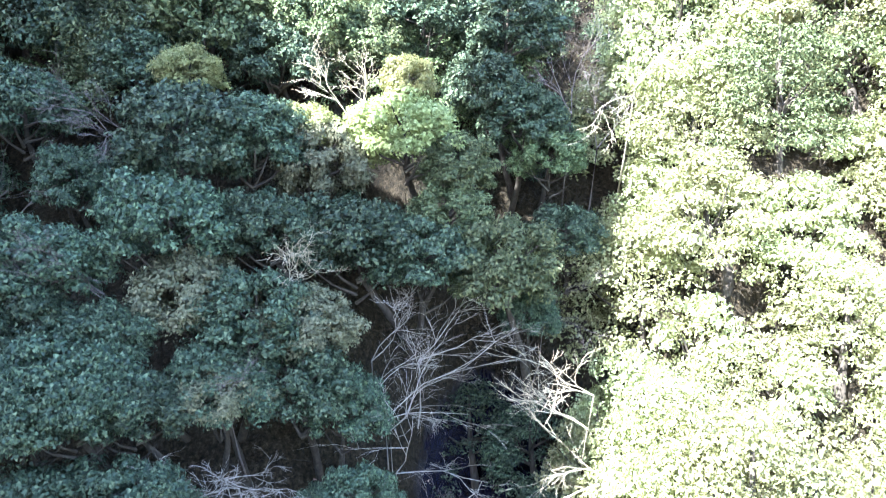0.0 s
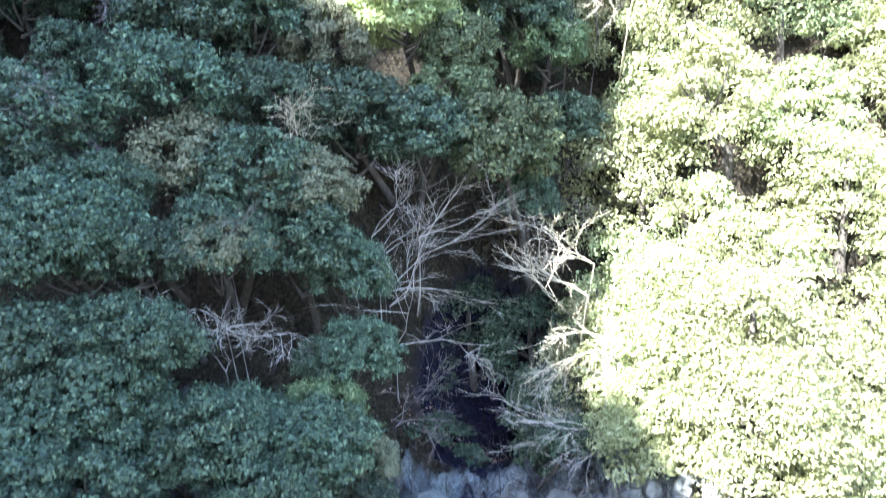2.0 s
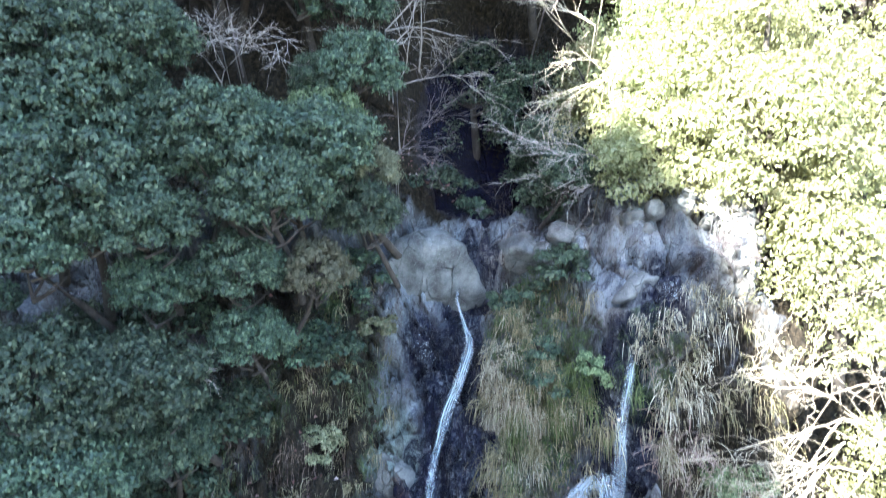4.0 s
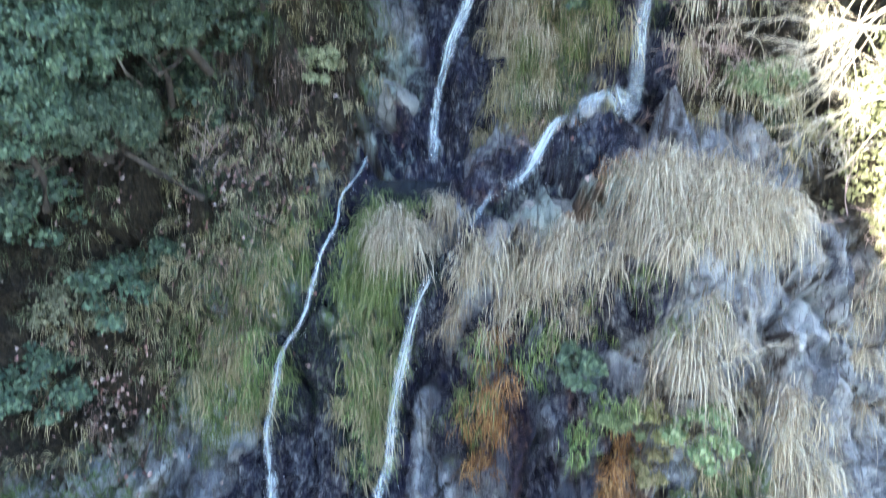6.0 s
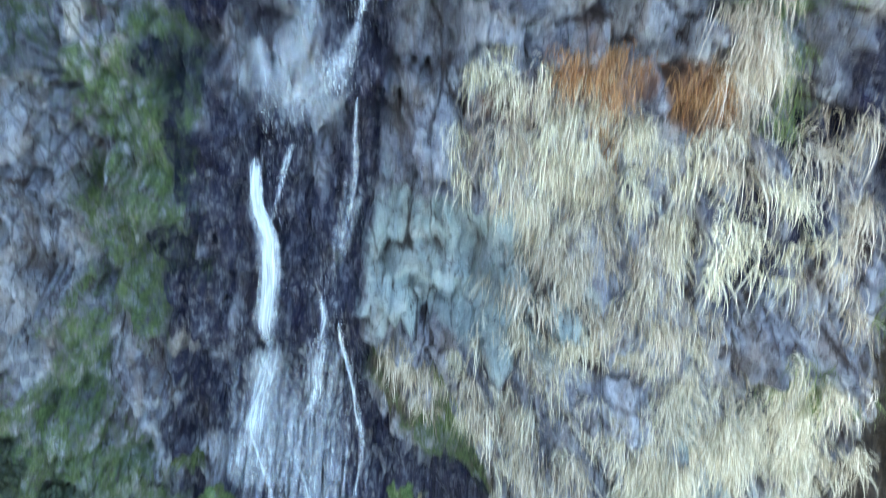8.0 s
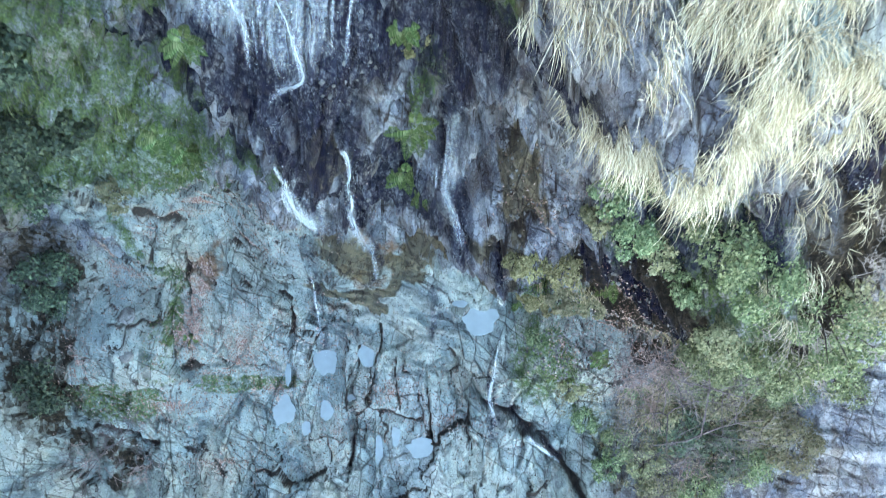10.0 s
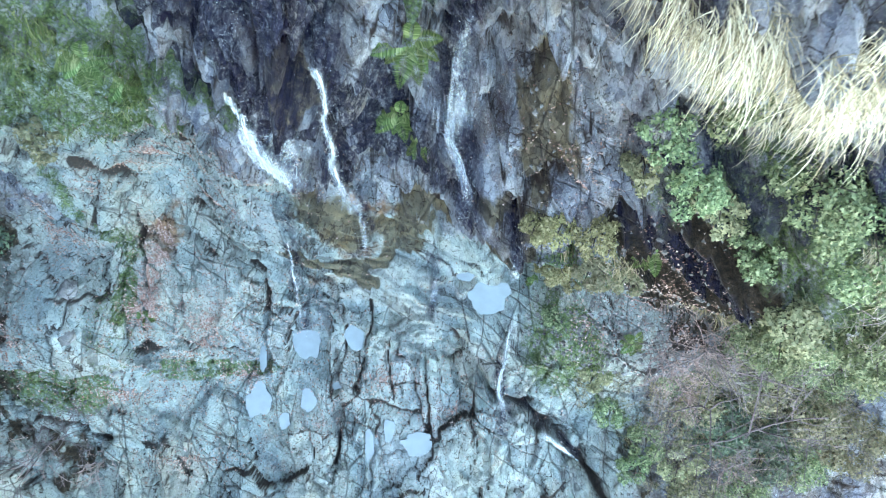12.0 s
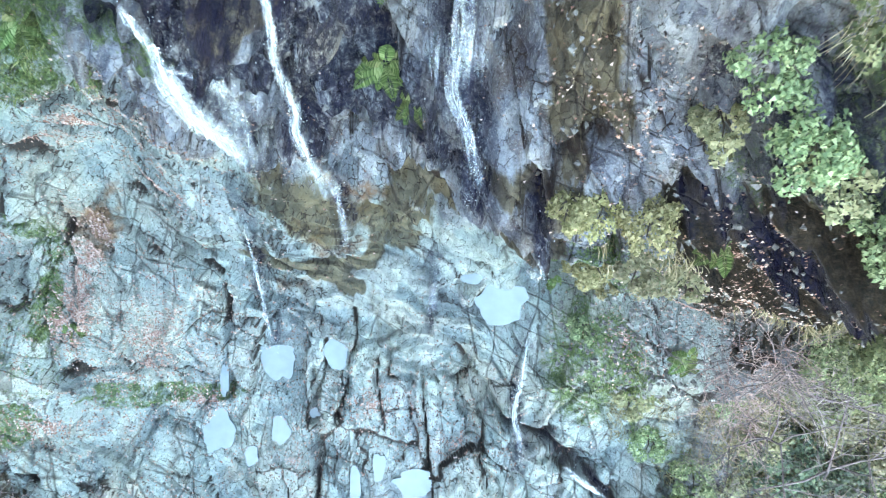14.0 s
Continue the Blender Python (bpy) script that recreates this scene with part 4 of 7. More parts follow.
    f1, f2 = cells(wx * 0.95 + wa * 0.3, wa * 0.55 - wx * 0.2, 11)[:2]
    p1, p2 = cells(wx * 0.75 + 0.1 * wa, wa * 0.34, 23)[:2]
    q1, q2 = cells(wx * 1.9 + 0.5 * wa, wa * 0.8, 29)[:2]
    rocky = ease(21, 19, v) * (np.abs(x) < 15)
    # near-black tone along joints, bed edges and open cracks
    crack_dark = rocky * np.maximum((1 - slab) * 0.75 * np.exp(-((f2 - f1) / 0.05) ** 2), slab * gate * np.maximum(0.85 * np.exp(-((p2 - p1) / 0.035) ** 2), 0.7 * np.exp(-((q2 - q1) / 0.045) ** 2)) * (1 - band))
    crack_dark = np.maximum(crack_dark, band * 0.55 * np.exp(-(np.minimum(within, 1 - within) / 0.10) ** 2) * ease(-0.3, 0.2, vnoise(x * 1.1, arc * 0.5, arc * 0, 109)))
    for line, depth, half in CRACKS:
        xs, ys = [p[0] for p in line], [p[1] for p in line]
        near = (x > min(xs) - 1) & (x < max(xs) + 1) & (v > min(ys) - 1) & (v < max(ys) + 1)
        d = to_line((0.75 * x + 0.25 * wx)[near], (v + 0.25 * (wa - arc))[near], line)
        d = d * (1 + 0.7 * vnoise(x[near] * 2.3, v[near] * 2.3, x[near] * 0, 97))
        gap = ease(-0.35, 0.1, vnoise(x[near] * 1.1, v[near] * 1.1, x[near] * 0, 99))
        crack_dark[near] = np.maximum(crack_dark[near], gap * np.exp(-(d / half / 0.65) ** 2))
    return dict(soil=soil, moss=moss, wet=wet, rust=rust, algae=algae, pale=np.clip(pale, 0, 1), block=block, crack_dark=crack_dark)


ground = gorge()


def far_ridge():
    """The spur behind, whose crest keeps the low sun off the falls."""
    shade_edge = [(-24, 30, 76), (-11, 26, 62), (-7.5, 24.5, 53.2), (-4.2, 23.6, 52), (-3.4, 22.6, 49), (-2.4, 22, 47.5), (-0.3, 22.2, 46.9), (0.4, 22.6, 50), (1.2, 23, 56), (3.4, 25, 63), (6.0, 26.5, 60), (4.4, 21.5, 47.0), (2.7, 18.8, 42.2), (2.5, 18.5, 40.0), (4.6, 17.6, 38.7), (6.4, 15.6, 35.4), (6.6, 14, 33), (7.6, 13, 30), (9.5, 11.5, 26), (16, 6, 14), (30, -6, -6)]
    crest = [tuple(Vector(p) + SUN_TO * 62) for p in shade_edge]
    verts, faces = [], []
    for i, (x, y, z) in enumerate(crest):
        for k in range(7):
            f = k / 6
            verts.append((x - 60 * f * 0.5 - 4 * f, y - 60 * f * 0.6, z * (1 - f) - 12 * f))
    for i in range(len(crest) - 1):
        for k in range(6):
            a = i * 7 + k
            faces.append((a, a + 1, a + 8, a + 7))
    n = len(verts)
    for i, (x, y, z) in enumerate(crest):
        for k in range(1, 7):
            f = k / 6
            verts.append((x + 3.0 * f, y + 0.5 * f, z * (1 - f) - 12 * f))
    for i in range(len(crest) - 1):
        faces.append((i * 7, n + i * 6, n + (i + 1) * 6, (i + 1) * 7))
        for k in range(5):
            a = n + i * 6 + k
            faces.append((a, a + 1, a + 7, a + 6))
    ob = mesh_object("hill_ridge", verts, faces, ROCK)
    for name, value in (("soil", 1.0), ("moss", 1.0), ("wet", 0.0), ("rust", 0.0), ("algae", 0.0), ("pale", 0.0), ("block", 0.5), ("crack_dark", 0.0)):
        ob.data.attributes.new(name, "FLOAT", "POINT").data.foreach_set("value", [value] * len(ob.data.vertices))
    tagged(ob, "steep shaded hill spur across the valley", "hill", kind="structure")


far_ridge()


# ---- trees ----
def crown_arrays(rng, radius, height, lobes, count, size):
    """Leaves in flat-bottomed clumps over an uneven dome, with dark gaps between; origin at the crown's foot."""
    at, out = [], []
    for i in range(lobes):
        a, q = i * 2.399 + rng.uniform(-0.5, 0.5), (i + rng.uniform(0.1, 0.9)) / lobes
        level = 1 - q ** 0.9
        r = radius * math.sqrt(max(0.04, 1 - level ** 2)) * rng.uniform(0.62, 1.05)
        c = np.array([r * math.cos(a), r * math.sin(a), height * (0.02 + 0.86 * level) + rng.uniform(-0.1, 0.15)])
        R = radius * rng.uniform(0.22, 0.40)
        n = int(count / lobes * (R / radius / 0.33) ** 2)
        d = rng.normal(0, 1, (n, 3))
        d[:, 2] = np.abs(d[:, 2]) * 1.15 - 0.28
        d /= np.linalg.norm(d, axis=1, keepdims=True)
        wob = 1 + 0.35 * fbm(d[:, 0] * 2.2 + i, d[:, 1] * 2.2, d[:, 2] * 2.2, 2, i)
        at.append(c + d * (R * wob * rng.uniform(0.70, 1.1, n))[:, None] * np.array([1.12, 1.12, 0.78]))
        out.append(d * 0.8 + np.array([0, 0, 0.6]))
    return leaves(rng, np.concatenate(at), np.concatenate(out), size)


def leafy_tree(name, seed, mat, radius=1.9, height=2.6, trunk=3.0, lobes=34, count=13000, size=0.105):
    """A broadleaf evergreen tree at the origin: trunk with limbs, and a crown of separate leaf clumps."""
    rng, r = np.random.default_rng(seed), random.Random(seed)
    tree = new(name)
    v, f = [], []
    lean = Vector((r.uniform(-0.4, 0.4), r.uniform(-0.6, 0.1), 0))
    path = [Vector((0, 0, -0.8)), Vector((0, 0, 0.3)), lean * 0.35 + Vector((0, 0, trunk * 0.5)), lean * 0.8 + Vector((0, 0, trunk)), lean + Vector((0, 0, trunk + height * 0.75))]
    tube(v, f, path, (0.17, 0.14, 0.11, 0.085, 0.02), 7)
    for i in range(9):
        a = i * 2.4 + r.uniform(-0.5, 0.5)
        z0 = trunk * r.uniform(0.55, 1.1)
        start = Vector((lean.x * z0 / trunk * 0.8, lean.y * z0 / trunk * 0.8, z0))
        reach = radius * r.uniform(0.55, 0.9)
        end = start + Vector((math.cos(a) * reach, math.sin(a) * reach, height * r.uniform(0.2, 0.6)))
        mid = (start + end) / 2 + Vector((0, 0, -0.15))
        tube(v, f, [start, mid, end], (0.055, 0.035, 0.01), 5)
    mesh_object("trunk", v, f, BARK, tree, "grey-brown trunk with spreading limbs", True)
    cv, cf = crown_arrays(rng, radius, height * 0.95 + trunk * 0.75, lobes, count, size)
    cv = cv + np.array([lean.x * 0.8, lean.y * 0.8, trunk * 0.08])
    mesh_object("crown", cv, cf, mat, tree)
    return tree


def ground_at(x, v, lift=0.0):
    return Vector(surface(x, v, lift).tolist())


WOOD = "evergreen wood on the hillside"
BANK = "sunlit bushes on the bank"


def understorey(name, seed, mat, radius, size, count):
    """A bush that fills the gaps between trees."""
    rng, r = np.random.default_rng(seed), random.Random(seed)
    bush = new(name)
    v, f = [], []
    for i in range(5):
        a = i * 1.3 + r.uniform(-0.3, 0.3)
        tip = Vector((math.cos(a) * radius * 0.7, math.sin(a) * radius * 0.7, radius * r.uniform(0.5, 1.0)))
        tube(v, f, [Vector((0, 0, -0.3)), tip * 0.5, tip], (0.04, 0.025, 0.008), 5)
    mesh_object("stem", v, f, BARK, bush)
    cv, cf = crown_arrays(rng, radius, radius * 1.2, 16, count, size)
    mesh_object("foliage", cv, cf, mat, bush)
    return bush


def plant_hillside():
    rng = random.Random(7)
    dark = [leafy_tree("evergreen_tree", 10 + i, LEAF_DARK, (1.9, 2.3, 1.6, 2.0)[i], (2.6, 3.0, 2.8, 2.2)[i], (2.2, 2.8, 2.0, 2.4)[i]) for i in range(4)]
    light = [leafy_tree("broadleaf_tree", 20 + i, LEAF_LIT_BANK, (1.8, 2.1, 1.5)[i], (2.4, 2.8, 2.0)[i], (1.6, 2.1, 1.2)[i], size=0.11, count=14000) for i in range(3)]
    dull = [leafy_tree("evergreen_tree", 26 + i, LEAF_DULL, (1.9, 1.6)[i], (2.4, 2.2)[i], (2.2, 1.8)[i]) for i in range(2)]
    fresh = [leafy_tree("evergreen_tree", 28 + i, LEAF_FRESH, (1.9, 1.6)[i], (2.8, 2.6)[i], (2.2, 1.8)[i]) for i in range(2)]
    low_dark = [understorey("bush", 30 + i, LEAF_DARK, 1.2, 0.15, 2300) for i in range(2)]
    low_light = [understorey("bush", 33 + i, LEAF_LIT_BANK, 1.2, 0.15, 2300) for i in range(2)]
    kinds = ((dark, "dark green evergreen broadleaf tree on the shaded slope", "tree", WOOD), (light, "yellow-green leafy tree with the bank's sunlight in its leaf colour", "tree", BANK),
             (low_dark, "dark green bush under the trees", "bush", "undergrowth on the hillside"), (low_light, "yellow-green bush with the bank's sunlight in its leaf colour", "bush", BANK),
             (dull, "dull olive-leaved tree among the evergreens", "tree", WOOD), (fresh, "fresh green broadleaf tree among the evergreens", "tree", WOOD))
    spots, used = [], set()
    tries = [(rng.uniform(-24, 24), rng.uniform(19.5, 41), i > 9000) for i in range(16000)]
    points = surface(np.array([q[0] for q in tries]), np.array([q[1] for q in tries]))
    for (x, v, low), p in zip(tries, points.tolist()):
        g = float(gully_x(v))
        if (v < 22.3 and -3.2 < x < 6) or (-2.6 < x < 2.4 and v < 25.4) or (not low and -2.0 < x - g < 2.4 and v < 33) or (low and -1.0 < x - g < 1.9 and v < 25.6):
            continue
        p = Vector(p)
        if abs(p.x) > 2.2 + p.y * 0.60 or p.z > 58:
            continue
        if x < g + 2.2 and -13.5 < x and (v < 27.5 or low and rng.random() < 0.6):
            continue
        if all((p - q).length > (1.5 if low else (2.25 if x > g + 2.4 else 2.45)) for q in spots):
            spots.append(p)
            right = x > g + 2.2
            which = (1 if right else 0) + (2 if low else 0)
            pick = rng.random()
            if which == 0 and pick < 0.38:
                which = 4 if pick < 0.15 else 5
            if which == 1 and pick < 0.1:
                which = 5
            # lighter leaf forced here: the sun on these crowns goes into the colour
            if -4.5 < x < 0.6 and 25.4 < v < 29.5 and not low:
                which = 5
            kind = kinds[which]
            i = rng.randrange(len(kind[0]))
            s = rng.uniform(0.55, 0.9) if low and not right else rng.uniform(0.8, 1.3)
            m = Matrix.Translation(p) @ Matrix.Rotation(rng.uniform(0, 6.28), 4, "Z") @ Matrix.Diagonal((s, s, s * rng.uniform(0.9, 1.15), 1))
            first = (which, i) not in used
            used.add((which, i))
            ob = kind[0][i] if first else copy_thing(kind[0][i], m)
            ob.matrix_basis = m
            tagged(ob, kind[1], kind[2], kind[3])
    for which, kind in enumerate(kinds):
        for i, ob in enumerate(kind[0]):
            if (which, i) not in used:
                for piece in list(ob.children) + [ob]:
                    bpy.data.objects.remove(piece)


plant_hillside()


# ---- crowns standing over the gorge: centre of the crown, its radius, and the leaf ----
# s crowns wear the paler leaf, with the sun painted into it
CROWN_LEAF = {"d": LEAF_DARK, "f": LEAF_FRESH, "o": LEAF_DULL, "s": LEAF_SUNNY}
CROWN_LABEL = {"d": "dark green evergreen broadleaf tree on the shaded slope", "f": "fresh green broadleaf tree among the evergreens", "o": "dull olive-leaved tree among the evergreens", "s": "tree with sunlight put into its pale yellow-green leaf colour"}


def standing_tree(seed, mat):
    """A tree of unit crown radius, with the middle of its crown at the origin and its trunk reaching far down."""
    rng, r = np.random.default_rng(seed), random.Random(seed)
    tree = new("evergreen_tree")
    v, f = [], []
    foot = Vector((r.uniform(-0.3, 0.3), r.uniform(1.5, 2.0), -2.3))
    path = [foot, foot * 0.55 + Vector((0.1, -0.1, -0.1)), Vector((0, 0.25, -0.6)), Vector((0, 0, 0.55))]
    tube(v, f, path, (0.085, 0.07, 0.05, 0.012), 7)
    for i in range(12):
        a, level = i * 2.4, r.uniform(-1.1, 0.2)
        start = Vector((0, 0.1, level))
        end = Vector((math.cos(a) * r.uniform(0.5, 0.85), math.sin(a) * r.uniform(0.5, 0.85), min(0.55, level + r.uniform(0.25, 0.7))))
        tube(v, f, [start, (start + end) / 2 + Vector((0, 0, -0.06)), end], (0.035, 0.022, 0.006), 5)
    mesh_object("trunk", v, f, BARK, tree, "grey-brown trunk with spreading limbs", True)
    at, out = [], []
    for i in range(58):
        q = (i + 0.5) / 58
        up = 1 - 1.55 * q
        a = i * 2.39996 + r.uniform(-0.35, 0.35)
        ring = math.sqrt(max(0.0, 1 - up * up))
        reach = r.uniform(0.66, 0.98)
        c = np.array([ring * math.cos(a) * reach, ring * math.sin(a) * reach, up * 0.86 * reach])
        R = r.uniform(0.13, 0.27)
        n = int(7000 * R * R)
        d = rng.normal(0, 1, (n, 3))
        d[:, 2] = np.abs(d[:, 2]) * 1.25 - 0.45
        d /= np.linalg.norm(d, axis=1, keepdims=True)
        wob = 1 + 0.45 * fbm(d[:, 0] * 2.4 + i, d[:, 1] * 2.4, d[:, 2] * 2.4, 2, i)
        at.append(c + d * (R * wob * rng.uniform(0.55, 1.12, n))[:, None] * np.array([1.08, 1.08, 0.92]))
        out.append(d * 0.9 + np.array([0, -0.1, 0.45]))
    cv, cf = leaves(rng, np.concatenate(at), np.concatenate(out), 0.072)
    mesh_object("crown", cv, cf, mat, tree)
    return tree


STANDING = {}


def plant(*rows):
    for x, y, z, radius, leaf in rows:
        r = random.Random("%s %s %s" % (x, y, z))
        kind = (leaf, r.randrange(4 if leaf == "d" else 2))
        m = Matrix.Translation((x, y, z)) @ Matrix.Rotation(r.uniform(-0.7, 0.7), 4, "Z") @ Matrix.Diagonal((radius, radius, radius * r.uniform(0.9, 1.1), 1))
        ob = copy_thing(STANDING[kind], m) if kind in STANDING else standing_tree(800 + len(STANDING), CROWN_LEAF[leaf])
        STANDING.setdefault(kind, ob)
        ob.matrix_basis = m
        tagged(ob, CROWN_LABEL[leaf], "tree", WOOD)


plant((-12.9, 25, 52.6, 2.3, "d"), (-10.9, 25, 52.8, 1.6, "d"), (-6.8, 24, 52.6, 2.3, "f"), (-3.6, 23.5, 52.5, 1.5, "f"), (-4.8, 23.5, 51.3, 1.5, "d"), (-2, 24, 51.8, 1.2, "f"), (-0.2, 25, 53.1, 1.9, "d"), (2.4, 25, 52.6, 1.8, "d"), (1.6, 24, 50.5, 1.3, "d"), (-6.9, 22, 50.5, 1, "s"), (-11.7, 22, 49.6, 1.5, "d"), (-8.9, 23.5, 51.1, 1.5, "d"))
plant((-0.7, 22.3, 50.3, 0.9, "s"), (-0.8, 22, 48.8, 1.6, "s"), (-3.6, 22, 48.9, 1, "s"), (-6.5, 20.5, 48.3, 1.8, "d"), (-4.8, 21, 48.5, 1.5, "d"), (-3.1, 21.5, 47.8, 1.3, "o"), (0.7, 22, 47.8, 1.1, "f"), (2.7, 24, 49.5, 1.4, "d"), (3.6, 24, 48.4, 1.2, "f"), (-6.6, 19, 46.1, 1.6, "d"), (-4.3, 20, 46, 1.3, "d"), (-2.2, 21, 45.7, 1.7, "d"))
plant((0.5, 21.5, 46.4, 1.2, "f"), (-0.2, 21, 45.2, 1.5, "d"), (1.9, 21, 44.9, 1.5, "f"), (-9.2, 18, 45.1, 1.5, "d"), (-9.1, 17.5, 43.7, 1.2, "d"), (-5.9, 19, 44.3, 1.4, "o"), (-4.2, 18.5, 43.8, 1.5, "d"), (-3.1, 19, 43.6, 1.3, "o"), (-4.9, 17.8, 42.3, 1.3, "d"), (-3.2, 18.5, 42.3, 1.4, "d"), (-2.2, 19, 41.6, 1.1, "d"), (-7.4, 17.5, 43.4, 1.1, "d"))
plant((-7.7, 16.5, 42.6, 1.5, "d"), (-6.5, 16.8, 42, 1.2, "d"), (4, 23.5, 45.9, 1.2, "d"), (2.7, 22.5, 43.6, 0.9, "d"), (-10.2, 22, 47.4, 1.2, "d"), (-7.5, 15.5, 40, 1.4, "d"), (-5.9, 15.5, 40.3, 1.2, "d"), (-6.4, 15.2, 39.1, 1.3, "d"), (-7.5, 15, 38.3, 1.5, "d"), (-4, 15.8, 38.4, 1.2, "d"), (-5, 15.5, 38, 1, "d"), (-2.4, 17, 38.6, 0.9, "f"))
plant((-1.4, 16.3, 37.7, 0.7, "o"), (-2.8, 15.8, 37.6, 1.1, "d"), (-1.6, 17.5, 39.8, 0.9, "d"), (-2.5, 17.5, 39.6, 0.7, "d"), (-8.6, 16, 42.1, 1.3, "d"), (-7.4, 16, 42.2, 1.3, "d"), (-4.7, 17.5, 42.2, 1, "o"), (3, 21, 38.2, 0.8, "d"), (-4.2, 15.1, 38.5, 1.2, "d"), (-2.3, 15.6, 38.2, 1.2, "d"), (-3.1, 14.7, 37.4, 1.1, "d"), (-6.3, 14.1, 37.5, 1.4, "d"))
plant((-7.2, 13.6, 36.6, 1.1, "d"), (-5.3, 14.1, 36.9, 1, "d"), (-1.4, 15.6, 36.9, 0.8, "d"), (-3.7, 14.7, 35.9, 0.9, "d"), (-2.3, 15.1, 35.8, 0.7, "o"), (-5.3, 14.6, 35.6, 0.8, "d"), (-6.8, 12.9, 34.1, 1.3, "d"), (-5.2, 13.3, 34.1, 1.2, "d"), (-4.9, 13.7, 32.8, 0.8, "d"), (-6.4, 12.8, 32.7, 1.2, "d"), (-6.8, 12.4, 31.6, 1.1, "d"), (-5.6, 12.7, 31.4, 0.9, "d"))
plant((-7.6, 14.6, 38.2, 1.1, "d"), (-6.4, 15.6, 38.9, 1.1, "d"), (-3.6, 14.9, 34.5, 0.8, "d"), (3.3, 19.1, 37.5, 0.7, "d"))
# ---- running and still water ----
def foam_material():
    m, t, b = material("white_water", 0.35)
    b.inputs["Base Color"].default_value = (0.66, 0.76, 0.80, 1)
    across, along, white = attribute(t, "across"), attribute(t, "along"), attribute(t, "white")
    c = t.nodes.new("ShaderNodeCombineXYZ")
    t.links.new(across, c.inputs[0])
    t.links.new(along, c.inputs[1])
    streaks = []
    for sx, sy, detail in ((7.0, 0.25, 4), (24.0, 1.0, 4)):
        mp = t.nodes.new("ShaderNodeMapping")
        mp.inputs["Scale"].default_value = (sx, sy, 1)
        n = node(t, "ShaderNodeTexNoise", Scale=1.0, Detail=detail, Roughness=0.65, Distortion=0.4)
        t.links.new(c.outputs[0], mp.inputs[0])
        t.links.new(mp.outputs[0], n.inputs["Vector"])
        streaks.append(n.outputs["Fac"])
    mean = t.nodes.new("ShaderNodeMath")
    mean.operation = "ADD"
    t.links.new(streaks[0], mean.inputs[0])
    t.links.new(streaks[1], mean.inputs[1])
    total = t.nodes.new("ShaderNodeMath")
    total.operation = "MULTIPLY_ADD"
    total.inputs[1].default_value = 1.5
    t.links.new(mean.outputs[0], total.inputs[0])
    t.links.new(white, total.inputs[2])
    r = node(t, "ShaderNodeMapRange", From_Min=1.48, From_Max=2.75, To_Min=0.0, To_Max=0.72)
    t.links.new(total.outputs[0], r.inputs[0])
    clear = t.nodes.new("ShaderNodeBsdfTransparent")
    mix = t.nodes.new("ShaderNodeMixShader")
    t.links.new(r.outputs[0], mix.inputs[0])
    t.links.new(clear.outputs[0], mix.inputs[1])
    t.links.new(b.outputs[0], mix.inputs[2])
    t.links.new(mix.outputs[0], t.nodes["Material Output"].inputs[0])
    return m


def pool_material(name, colour, rough):
    m, t, b = material(name, rough)
    n = noise_of(t, 3.0, 4, 0.5)
    t.links.new(ramp(t, n, (0.3, tuple(c * 0.85 for c in colour)), (0.7, colour)), b.inputs["Base Color"])
    bump_into(t, b, noise_of(t, 14.0, 2, 0.5), 0.15, 0.01)
    return m


FOAM = foam_material()
# pale base colour stands in for the sky mirrored in the slab pools
POOL_PALE = pool_material("sky_pale_still_water", (0.21, 0.26, 0.27), 0.10)
POOL_DARK = pool_material("dark_still_water", (0.02, 0.025, 0.03), 0.06)


